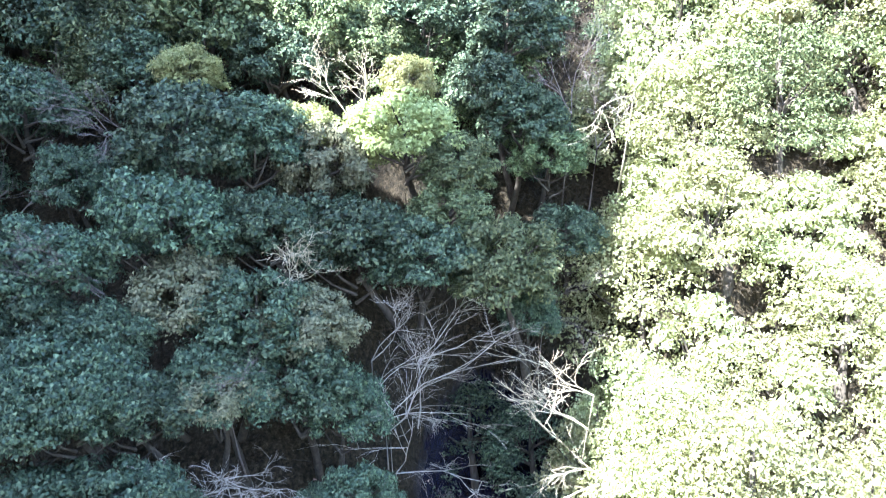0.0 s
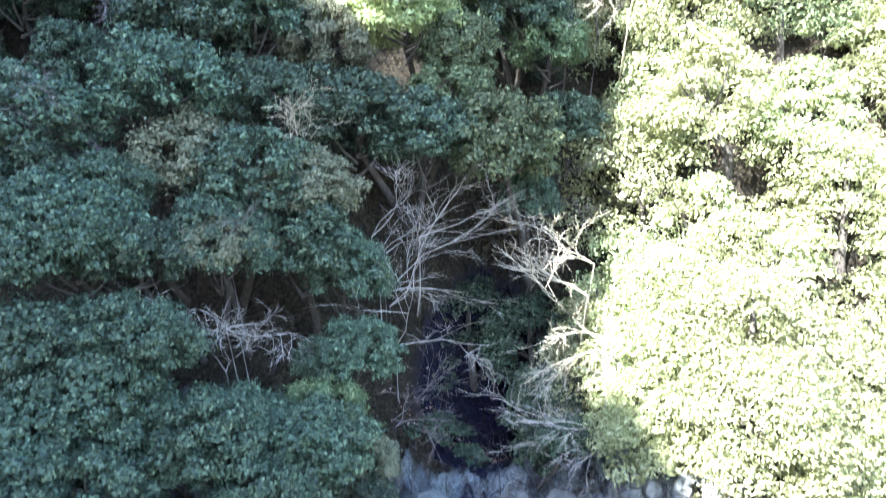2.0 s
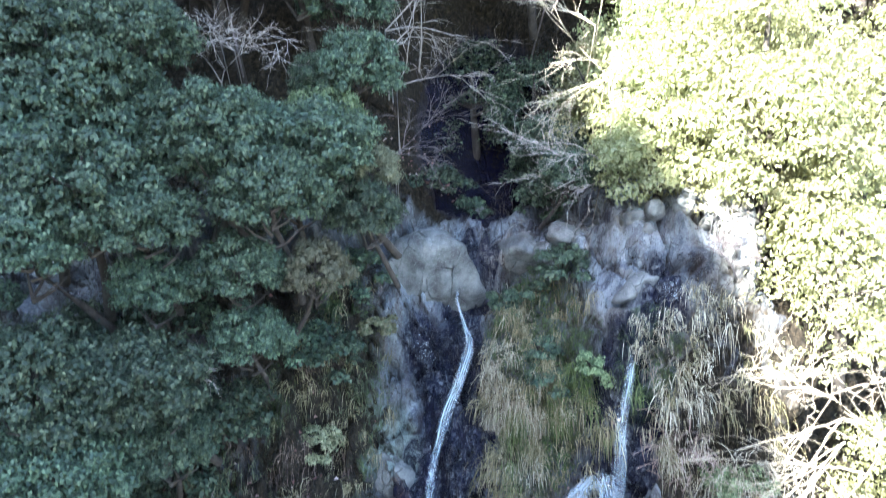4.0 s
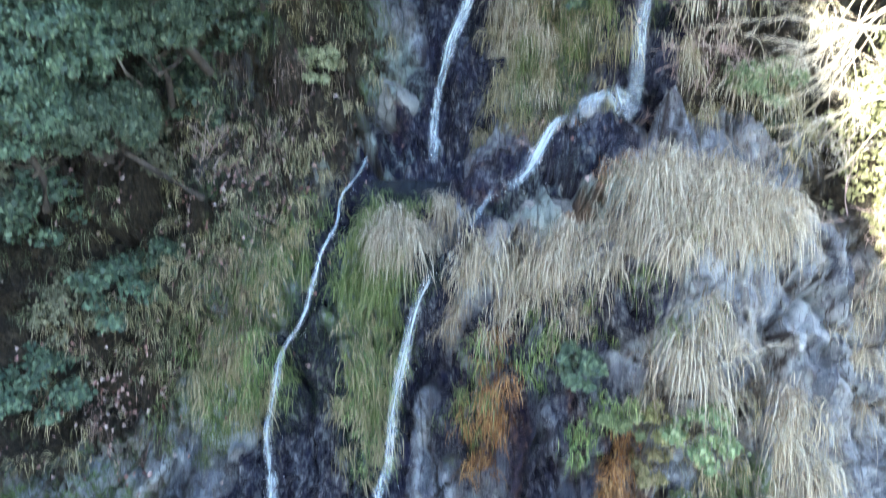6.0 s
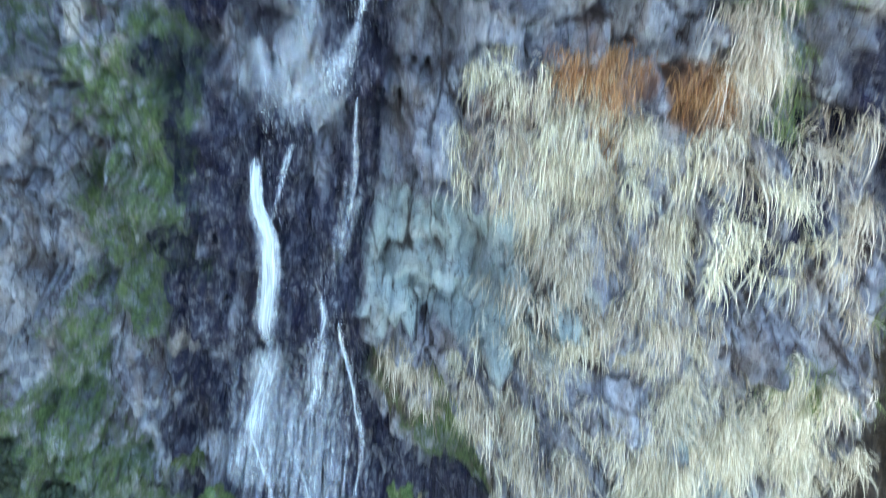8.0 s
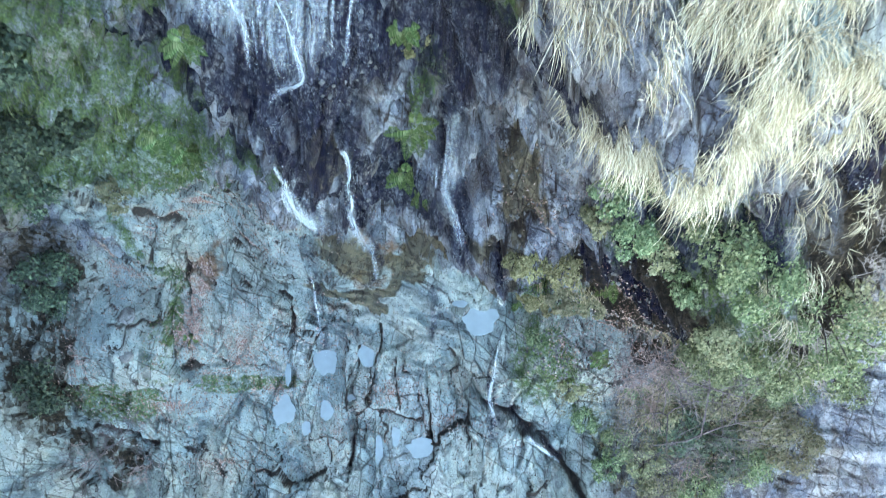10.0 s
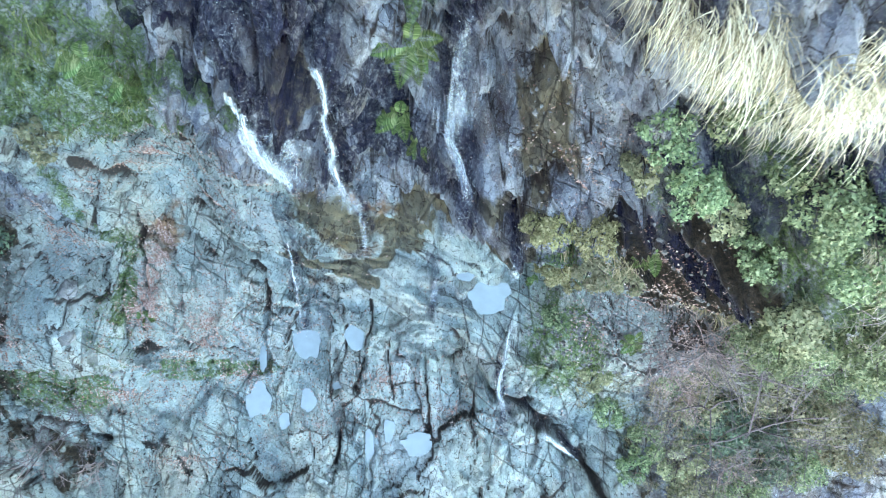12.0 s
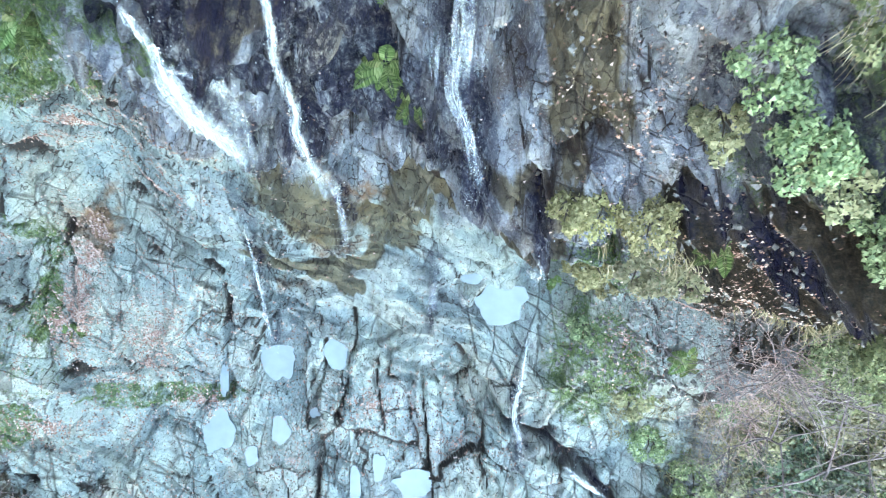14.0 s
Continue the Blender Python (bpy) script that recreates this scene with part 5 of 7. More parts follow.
def water_strand(line, width, white, seed):
    """A ribbon of falling water that follows the rock, fraying at its edges."""
    rng = np.random.default_rng(seed)
    line = np.array(line)
    seg = np.concatenate([[0], np.cumsum(np.hypot(np.diff(line[:, 0]), np.diff(np.interp(line[:, 1], V_FINE, ARC))))])
    n = max(8, int(seg[-1] / 0.12))
    s = np.linspace(0, seg[-1], n)
    x = np.interp(s, seg, line[:, 0]) + 0.04 * vnoise(s * 1.3, s * 0, s * 0 + seed, 3)
    v = np.interp(s, seg, line[:, 1])
    d = np.max([smooth_form(x + o, v) + rock_relief(x + o, v) for o in (-width * 0.5, -width * 0.2, 0, width * 0.2, width * 0.5)], axis=0)
    d = np.max([np.roll(np.pad(d, 4, "edge"), k)[4:-4] for k in (-4, -3, -2, -1, 0, 1, 2, 3, 4)], axis=0)
    d = np.convolve(np.pad(d, 8, "edge"), np.ones(17) / 17, "valid")
    centre = np.stack(place(x, v, d), -1)
    smooth = np.stack([np.convolve(np.pad(centre[:, k], 2, "edge"), np.ones(5) / 5, "valid") for k in range(3)], 1)
    back = np.linspace(0, 1, n)
    tangent = np.gradient(smooth, axis=0)
    tangent /= np.linalg.norm(tangent, axis=1, keepdims=True)
    side = np.cross(tangent, np.array([0, -0.75, 0.65]))
    side /= np.linalg.norm(side, axis=1, keepdims=True) + 1e-6
    out = np.cross(side, tangent)
    out = np.where(out[:, 1:2] * -0.75 + out[:, 2:3] * 0.65 < 0, -out, out)
    w = width * (0.8 + 0.35 * vnoise(s * 0.8, s * 0, s * 0 + seed, 5)) * (0.5 + 0.6 * ease(0, 0.6, back))
    cols = 13
    e = np.linspace(-1, 1, cols)
    P = smooth[:, None] + side[:, None] * (e[None, :, None] * w[:, None, None] * 0.9)
    P = P + out[:, None] * (0.10 + 0.07 * (1 - e ** 2)[None, :, None] + 0.03 * rng.normal(0, 1, (n, cols, 1)))
    i = (np.arange(n - 1)[:, None] * cols + np.arange(cols - 1)[None]).reshape(-1)
    ob = mesh_object("falling_water", P.reshape(-1, 3), np.stack([i, i + 1, i + cols + 1, i + cols], 1), FOAM, smooth=True)
    fade = np.minimum(1, np.minimum(s / 0.3, (seg[-1] - s) / 0.9))
    values = dict(across=np.repeat((e * 0.5)[None], n, 0) * w[:, None] * 2.5 + seed * 3.1, along=np.repeat(s[:, None], cols, 1) + seed,
                  white=(white * (1.1 - 1.25 * np.abs(e) ** 1.5)[None] - 0.12 * (np.abs(e) ** 2)[None]) - 0.55 * (1 - fade[:, None]))
    for name, value in values.items():
        ob.data.attributes.new(name, "FLOAT", "POINT").data.foreach_set("value", value.reshape(-1).astype(np.float32))
    tagged(ob, "white strand of falling water over dark wet rock", "waterfall", "strands of the waterfall")


for k, (line, width, white) in enumerate(STRANDS):
    water_strand(line, width, white, k + 1)


def still_pool(x, v, rx, rv, mat, label, seed):
    rng = random.Random(seed)
    z = ground_at(x, v).z + 0.10
    y = ground_at(x, v).y
    bm = bmesh.new()
    rim = []
    for k in range(40):
        a = 2 * math.pi * k / 40
        r = 1.1 + 0.45 * noise.noise((math.cos(a) * 1.5, math.sin(a) * 1.5, seed)) + 0.2 * noise.noise((math.cos(a) * 4, math.sin(a) * 4, seed))
        rim.append(bm.verts.new((x + rx * r * math.cos(a), y + rv * r * math.sin(a), z)))
    low = [bm.verts.new((p.co.x, p.co.y, z - 0.12)) for p in rim]
    bm.faces.new(rim)
    for k in range(40):
        bm.faces.new((rim[k], low[k], low[(k + 1) % 40], rim[(k + 1) % 40]))
    bmesh.ops.recalc_face_normals(bm, faces=bm.faces)
    me = bpy.data.meshes.new("rock_pool")
    bm.to_mesh(me)
    bm.free()
    me.materials.append(mat)
    tagged(new("rock_pool", me), label, "pool", "rock pools")


for k, (x, v, rx, rv) in enumerate(BASINS):
    if v < 5:
        still_pool(x, v, rx, rv, POOL_PALE, "small still pool in a slab hollow, sky reflection put into its colour", k)
    else:
        still_pool(x, v, rx, rv, POOL_DARK, "dark plunge pool on a ledge of the falls", k)


# ---- boulders ----
def stone_material():
    m, t, b = material("pale_boulder", 0.85)
    n, g = noise_of(t, 1.6, 7, 0.65), noise_of(t, 14, 7, 0.7)
    col = ramp(t, n, (0.36, (0.06, 0.06, 0.058)), (0.5, (0.16, 0.165, 0.162)), (0.66, (0.29, 0.295, 0.28)))
    col = mixed(t, ramp(t, g, (0.4, 0.0), (0.7, 0.5)), col, (0.12, 0.11, 0.10))
    lines, chip = crack_lines(t, 1.1, (1, 1, 0.6), 0.4, 0.02)
    col = mixed(t, ramp(t, lines, (0.2, 0.0), (0.9, 0.7)), col, (0.03, 0.028, 0.028))
    col = mixed(t, ramp(t, noise_of(t, 30, 8, 0.85), (0.55, 0.0), (0.62, 0.5)), col, (0.45, 0.46, 0.44))
    t.links.new(col, b.inputs["Base Color"])
    bump_into(t, b, weighed(t, (g, 0.6), (n, 0.8), (chip, 0.4), (lines, -0.5)), 1.0, 0.08)
    return m


STONE = stone_material()


def boulder(at, size, turn, seed, label="pale grey weathered boulder at the head of the falls", name="boulder", group="boulders at the head of the falls", detail=3):
    bm = bmesh.new()
    bmesh.ops.create_icosphere(bm, subdivisions=detail, radius=1.0)
    rng = random.Random(seed)
    cuts = [(Vector((rng.gauss(0, 1), rng.gauss(0, 1), rng.gauss(0, 1))).normalized(), rng.uniform(0.5, 0.85)) for _ in range(15)]
    for p in bm.verts:
        d = p.co.normalized()
        r = min([1.0] + [h / max(0.05, d.dot(n)) for n, h in cuts if d.dot(n) > 0.05])
        r *= 1 + 0.16 * noise.fractal(d * 1.7 + Vector((seed, 0, 0)), 1.0, 2.0, 4)
        p.co = d * r
        p.co = Vector((p.co.x * size[0], p.co.y * size[1], p.co.z * size[2]))
    for e in bm.edges:
        e.smooth = e.calc_face_angle(0) < 0.30
    for f in bm.faces:
        f.smooth = True
    me = bpy.data.meshes.new(name)
    bm.to_mesh(me)
    bm.free()
    me.materials.append(STONE)
    ob = new(name, me)
    ob.matrix_basis = pose(*at, *turn)
    return tagged(ob, label, "boulder", group)


def boulder_on(x, v, size, turn, seed, lift=0.3, **more):
    p = ground_at(x, v)
    return boulder((p.x, p.y, p.z + size[2] * lift), size, turn, seed, **more)


boulder_on(0.1, 19.85, (1.5, 1.0, 1.6), (20, 0, 10), 1, -0.18, label="large smooth grey rock dome beside the water chute", detail=4)
boulder_on(3.4, 19.71, (0.9, 0.45, 0.35), (0, 20, -10), 5, 0.2)
boulder_on(4.2, 18.88, (0.75, 0.35, 0.28), (0, -35, 5), 6, 0.3, label="slanting bare rock rib beside the second fall")
boulder_on(1.3, 22.4, (0.35, 0.3, 0.22), (0, 0, 0), 7, 0.3)
boulder((2.05, 19.9, 35.4), (0.55, 0.9, 0.62), (0, 10, 15), 21, detail=4)
boulder((3.0, 19.7, 35.3), (0.58, 0.9, 0.48), (8, 20, -10), 22, detail=4)
boulder((4.15, 19.5, 35.85), (1.05, 0.8, 0.42), (0, -14, 6), 23, label="long pale boulder leaning over the stream", detail=4)
for k in range(16):
    r = random.Random(50 + k)
    q = r.uniform(0.16, 0.34)
    boulder_on(4.5 + (k % 8) * 0.27 + r.uniform(-0.1, 0.1), 19.55 + (k // 8) * 0.35 + r.uniform(-0.1, 0.1), (q * 1.2, q, q * 0.9), (r.uniform(0, 60), r.uniform(0, 60), r.uniform(0, 180)), 60 + k, 0.4, label="grey broken stone in the rubble above the falls", group="rubble above the falls", name="stone", detail=2)
boulder_on(-1.1, 17.34, (0.7, 0.45, 0.9), (0, 10, 0), 8, -0.25, label="bluish grey rock knob beside the first fall")
boulder_on(2.2, 14.34, (0.9, 0.5, 0.22), (25, 10, 10), 10, -0.2, label="flat grey rock between the two falls")
boulder_on(3.2, 16.7, (0.35, 0.3, 0.35), (0, 10, 10), 11, 0.0, label="small wet grey rock beside the second fall")
boulder_on(-10.5, -0.84, (0.45, 0.4, 0.2), (0, 0, 20), 12, 0.2, label="pale lichened stone on the slab")
boulder_on(-10.4, -1.72, (0.4, 0.3, 0.16), (0, 0, 50), 13, 0.2, label="pale lichened stone on the slab")


# ---- grass, ferns, shrubs ----
DRY = leaf_material("dry_straw_grass", (0.16, 0.13, 0.085), (0.44, 0.39, 0.28), (0.70, 0.66, 0.52), 0.7, 0.3)
OLIVE = leaf_material("half_dry_grass", (0.12, 0.12, 0.055), (0.30, 0.27, 0.15), (0.52, 0.46, 0.30), 0.7, 0.25)
GREEN = leaf_material("green_grass", (0.06, 0.095, 0.03), (0.13, 0.185, 0.065), (0.30, 0.34, 0.16), 0.6, 0.3)
PALE_GREEN = leaf_material("pale_green_weed", (0.10, 0.13, 0.07), (0.24, 0.30, 0.17), (0.46, 0.52, 0.34), 0.7, 0.3)
WEED = leaf_material("green_weed", (0.06, 0.09, 0.03), (0.15, 0.20, 0.07), (0.36, 0.40, 0.18), 0.6, 0.3)
BANK_WEED = leaf_material("bank_weed", (0.045, 0.05, 0.03), (0.11, 0.12, 0.065), (0.24, 0.235, 0.14), 0.7, 0.2)
WITHERED = leaf_material("withered_weed", (0.06, 0.045, 0.035), (0.15, 0.11, 0.085), (0.32, 0.25, 0.19), 0.8, 0.15)
LITTER = leaf_material("fallen_leaf", (0.14, 0.075, 0.055), (0.34, 0.22, 0.17), (0.60, 0.50, 0.43), 0.8, 0.1)


def blade_mesh(rng, roots, start, length, width, fall=0.75, steps=5):
    """Arching blades as tapered ribbons; their vertices and faces."""
    n = len(roots)
    L = length * rng.uniform(0.55, 1.25, (n, 1))
    f = np.linspace(0, 1, steps)[None, :, None]
    P = roots[:, None] + start[:, None] * L[:, None] * f * (1 - 0.35 * f) + np.array([0, 0, -1.0]) * (L[:, None] * fall * f ** 2)
    side = np.cross(start, np.array([0.0, 0.0, 1.0])) + rng.normal(0, 0.5, (n, 3))
    side /= np.linalg.norm(side, axis=1, keepdims=True) + 1e-6
    w = width * (1 - 0.85 * np.linspace(0, 1, steps) ** 1.5)[None, :, None]
    V = np.stack([P - side[:, None] * w / 2, P + side[:, None] * w / 2], 2).reshape(-1, 3)
    base = (np.arange(n)[:, None] * steps * 2 + np.arange(steps - 1)[None] * 2).reshape(-1)
    return V, np.stack([base, base + 1, base + 3, base + 2], 1)


def outward(x, v):
    s = np.interp(v, V_FINE, SLOPE)
    n = np.sqrt(1 + s * s)
    return np.stack([np.zeros_like(n), -s / n, 1 / n], -1)


def grass_patch(name, mat, spots, blades, label, seed, width=0.016):
    """Hanging tufts scattered over soft spots (x, v, half widths, tufts, blade length)."""
    rng = np.random.default_rng(seed)
    vs, fs, count = [], [], 0
    for x0, v0, rx, rv, tufts, length in spots:
        a, q = rng.uniform(0, 2 * math.pi, tufts), np.sqrt(rng.uniform(0, 1, tufts))
        tx, tv = x0 + rx * q * np.cos(a), v0 + rv * q * np.sin(a)
        root = np.repeat(surface(tx, tv, -0.03), blades, 0) + rng.normal(0, 0.09, (tufts * blades, 3))
        way = np.repeat(outward(tx, tv) * 0.75 + np.array([0, 0, 0.28]) + rng.normal(0, 0.2, (tufts, 3)), blades, 0)
        way = way + rng.normal(0, 0.33, way.shape)
        V, F = blade_mesh(rng, root, way, length * np.repeat(rng.uniform(0.6, 1.15, (tufts, 1)), blades, 0), width)
        vs.append(V)
        fs.append(F + count)
        count += len(V)
    ob = mesh_object(name, np.concatenate(vs), np.concatenate(fs), mat)
    return tagged(ob, label, "grass", kind="stuff")


grass_patch("dry_grass", DRY, [(4.2, 14.05, 1.3, 0.6, 55, 1.1), (6, 16.7, 0.6, 0.8, 14, 1.0), (-0.8, 14.12, 0.55, 0.3, 40, 0.9), (0.2, 14.41, 0.25, 0.2, 14, 0.7), (1.5, 18.04, 0.4, 0.4, 26, 0.7), (2.3, 17.95, 0.3, 0.3, 12, 0.7), (1.4, 13.56, 1.1, 0.25, 40, 0.9), (-0.6, 13.98, 0.7, 0.3, 36, 0.9), (2.5, 13.49, 1.5, 0.4, 60, 1.0), (4.1, 14.05, 1.2, 0.5, 36, 1.0), (4.2, 13.91, 1.6, 0.5, 50, 1.1),
            (3.6, 13.49, 1.2, 0.35, 34, 1.1), (3.8, 12.46, 0.4, 0.5, 10, 1.2), (7.3, 12.66, 0.8, 0.7, 22, 1.1)], 46, "pale dry grass hanging in tufts from the upper ledge", 1)
grass_patch("dry_grass", DRY, [(5.8, 11.32, 0.6, 0.8, 22, 1.2), (7.6, 10.04, 0.7, 0.8, 18, 1.1), (4.6, 9.32, 0.5, 1.0, 26, 1.2), (1.4, 8.54, 0.6, 0.45, 18, 0.9), (2.7, 7.9, 1.0, 0.35, 20, 0.9), (3.4, 7.57, 1.2, 0.3, 18, 1.0), (6.3, 7.98, 0.8, 0.8, 24, 1.1)],
            46, "pale dry grass tufts on the middle rock face", 2)
grass_patch("dry_grass", DRY, [(-0.6, 6.28, 0.5, 0.2, 9, 0.6), (1.4, 6.51, 0.6, 0.3, 24, 0.8), (2.4, 5.82, 0.7, 0.3, 34, 0.95), (4, 5.85, 1.1, 0.5, 60, 1.0), (4.4, 6.51, 1.1, 0.5, 54, 1.0), (5.9, 5.65, 0.9, 0.5, 18, 0.8), (5.6, 4.61, 1.2, 0.5, 14, 0.8), (7.6, 4.22, 0.9, 0.9, 18, 0.8), (3.3, 6.94, 1.9, 0.6, 140, 0.6), (4.9, 6.57, 1.7, 0.7, 120, 0.8), (2.5, 8.13, 1.6, 0.6, 80, 0.7), (7.2, 5.88, 1.0, 0.8, 60, 0.8), (5.7, 6.86, 1.0, 0.6, 60, 0.8), (4.4, 5.59, 1.6, 0.5, 50, 0.9), (1, 7.12, 0.6, 0.3, 12, 0.7)],
            42, "thick mat of pale dry grass over the lower ledge", 3, 0.013)
grass_patch("half_dry_grass", OLIVE, [(2.6, 19.02, 1.0, 0.45, 34, 0.7), (2.1, 17.81, 1.0, 1.1, 80, 0.8), (-2.2, 18.36, 1.2, 1.4, 60, 0.5), (5.6, 17.38, 1.0, 1.3, 60, 0.7), (6.4, 15.55, 0.8, 0.8, 30, 0.8), (4.2, 11.52, 0.9, 0.6, 20, 0.7), (9.6, -4.34, 3.0, 2.8, 260, 0.6), (6.5, -5.53, 1.6, 1.8, 60, 0.45), (6.9, -4.24, 1.3, 1.8, 60, 0.5), (8.3, -6.72, 1.8, 1.2, 50, 0.6), (4.4, -4.14, 0.9, 1.0, 26, 0.45), (6.6, 0.93, 1.4, 1.0, 30, 0.5), (3.2, 1.49, 0.9, 0.6, 20, 0.35), (3.3, 17.6, 0.5, 0.7, 14, 0.8), (-3.7, 15.26, 1.9, 1.4, 120, 0.5), (-4.9, 13.35, 1.9, 1.0, 90, 0.5), (-4, 12.53, 1.0, 0.7, 40, 0.6), (-1.3, 12.32, 0.6, 1.1, 50, 0.7), (-7.4, 12.19, 1.2, 1.0, 30, 0.5), (1.2, 16.94, 0.6, 0.5, 10, 0.5),
                                      (-2.8, 13.77, 0.5, 0.7, 16, 0.6), (-7, 13.63, 1.4, 1.0, 30, 0.6)], 34, "olive half-dry grass on the steep bank", 4)
grass_patch("green_grass", GREEN, [(-1.4, 14.34, 0.35, 0.35, 30, 0.6), (-0.6, 14.62, 0.6, 0.12, 14, 0.5), (-1.4, 13.63, 0.5, 0.45, 30, 0.7), (3, 17.99, 0.35, 0.4, 26, 0.6), (1.9, 17.51, 0.3, 0.5, 22, 0.6), (-1, 14.62, 0.5, 0.3, 10, 0.7), (-1.2, 12.86, 0.5, 1.0, 36, 0.7), (-3.5, 13.14, 1.0, 1.0, 40, 0.5), (-5, 12.46, 1.2, 1.0, 36, 0.45), (-2.5, 14.12, 0.7, 0.8, 20, 0.5), (0.6, 11.86, 0.5, 0.5, 14, 0.5), (-0.9, 13.63, 0.5, 0.4, 14, 0.8), (3, 12.93, 1.4, 0.3, 10, 0.7), (5.8, 10.59, 0.5, 0.5, 10, 0.8), (5.4, 8.65, 0.4, 0.7, 10, 0.7), (5.8, 7.23, 0.4, 0.3, 10, 0.5), (0.3, 6.42, 0.5, 0.3, 10, 0.5),
                                   (7.9, 7.23, 0.7, 0.7, 14, 0.8), (3.7, 18.08, 0.5, 0.5, 12, 0.6), (9.3, -2.25, 2.4, 2.6, 170, 0.6), (-7.9, 2.51, 1.5, 0.5, 40, 0.25), (-8.5, 3.59, 1.2, 0.5, 30, 0.3), (11, 0.99, 1.6, 1.5, 40, 0.8), (3.9, -2.78, 0.8, 1.2, 18, 0.4), (-8.9, 4.22, 1.8, 0.6, 40, 0.5)], 36, "fresh green grass among the dry tufts", 5)


grass_patch("half_dry_grass", BANK_WEED, [(-5.1, 17.51, 0.9, 0.47, 26, 0.5), (-5.5, 15.84, 0.9, 1.01, 26, 0.5), (-3.8, 14.34, 0.8, 0.69, 26, 0.5), (-5.5, 14.05, 0.9, 0.73, 26, 0.5), (-6.8, 14.55, 0.9, 0.76, 26, 0.5), (-6.1, 13.14, 0.9, 0.74, 26, 0.5), (-5.2, 12.19, 0.9, 0.7, 26, 0.5),
                                      (-8.2, 13.91, 0.9, 0.74, 26, 0.5), (-3.4, 15.08, 0.9, 0.92, 26, 0.5), (-4.0, 17.9, 0.8, 0.4, 22, 0.4), (-4.3, 17.08, 0.7, 0.38, 22, 0.4), (-2.0, 18.22, 0.8, 0.45, 22, 0.4)], 26, "olive half-dry grass covering the shaded bank", 8)
grass_patch("green_grass", PALE_GREEN, [(8.0, -1.9, 1.0, 1.08, 30, 0.5), (10.3, -3.35, 1.1, 1.33, 30, 0.5), (11.3, -4.94, 1.1, 1.34, 26, 0.5), (9.7, -5.13, 1.1, 1.34, 30, 0.5), (8.5, -4.24, 1.1, 1.35, 30, 0.5), (7.4, -6.32, 1.2, 1.37, 26, 0.5), (6.2, -5.93, 1.1, 1.36, 20, 0.4), (7.0, 2.7, 0.7, 0.4, 20, 0.5)],
            30, "pale green grass and weeds on the gorge bank", 11)
grass_patch("dry_grass", DRY, [(2.0, 19.12, 0.4, 0.24, 14, 0.6), (1.5, 18.51, 0.4, 0.23, 14, 0.6), (1.8, 17.9, 0.4, 0.22, 14, 0.6), (2.8, 17.95, 0.4, 0.21, 10, 0.6), (2.1, 17.42, 0.4, 0.21, 10, 0.6), (4.5, 18.41, 0.5, 0.28, 14, 0.6), (5.1, 17.95, 0.5, 0.26, 14, 0.6), (4.9, 17.64, 0.5, 0.27, 14, 0.6), (5.4, 18.6, 0.5, 0.28, 14, 0.6), (5.4, 17.34, 0.5, 0.26, 14, 0.6)],
            30, "straw-coloured tufts on the knoll between the falls", 12)
RUSTY = leaf_material("rusty_dead_fern", (0.10, 0.045, 0.02), (0.26, 0.13, 0.06), (0.42, 0.26, 0.13), 0.8, 0.2)
grass_patch("dead_fern", RUSTY, [(1, 12.26, 0.3, 0.7, 26, 0.5), (3, 11.19, 0.35, 0.6, 24, 0.5), (2.5, 9.04, 0.8, 0.25, 26, 0.5), (4, 8.87, 0.6, 0.3, 26, 0.6), (1.9, 9.09, 0.5, 0.2, 12, 0.5), (2.6, 15.94, 0.4, 0.2, 8, 0.3), (3.1, 14.48, 0.4, 0.2, 10, 0.3), (4.8, 10.59, 0.3, 0.4, 8, 0.5)],
            30, "rust-brown dead fern hanging on the rock face", 6)
grass_patch("dry_grass", DRY, [(0.9, 9.04, 0.8, 0.25, 22, 0.6), (0.6, 8.29, 0.5, 0.4, 12, 0.5), (2.2, 8.38, 0.9, 0.4, 26, 0.7), (4.2, 8.09, 0.6, 0.5, 22, 0.8), (0.4, 6.72, 0.4, 0.25, 8, 0.5), (5.3, 8.13, 0.6, 0.5, 16, 0.8)], 40, "thin dry grass on the middle rock face", 7)

grass_patch("dead_fern", WITHERED, [(-3.9, 15.94, 0.7, 0.82, 18, 0.4), (-4.0, 13.63, 0.7, 0.57, 18, 0.4), (-4.3, 12.93, 0.7, 0.57, 18, 0.4), (-7.5, 12.73, 0.7, 0.58, 18, 0.4), (-6.5, 11.92, 0.7, 0.58, 18, 0.4), (-3.1, 17.21, 0.7, 0.38, 18, 0.4), (-4.5, 17.73, 0.7, 0.38, 18, 0.4),
                                   (-2.9, 18.55, 0.8, 0.45, 18, 0.4), (-2.7, 17.38, 0.8, 0.4, 18, 0.4), (-3.3, 15.84, 0.7, 0.85, 18, 0.4)], 24, "brown withered fern and weeds on the shaded bank", 9)
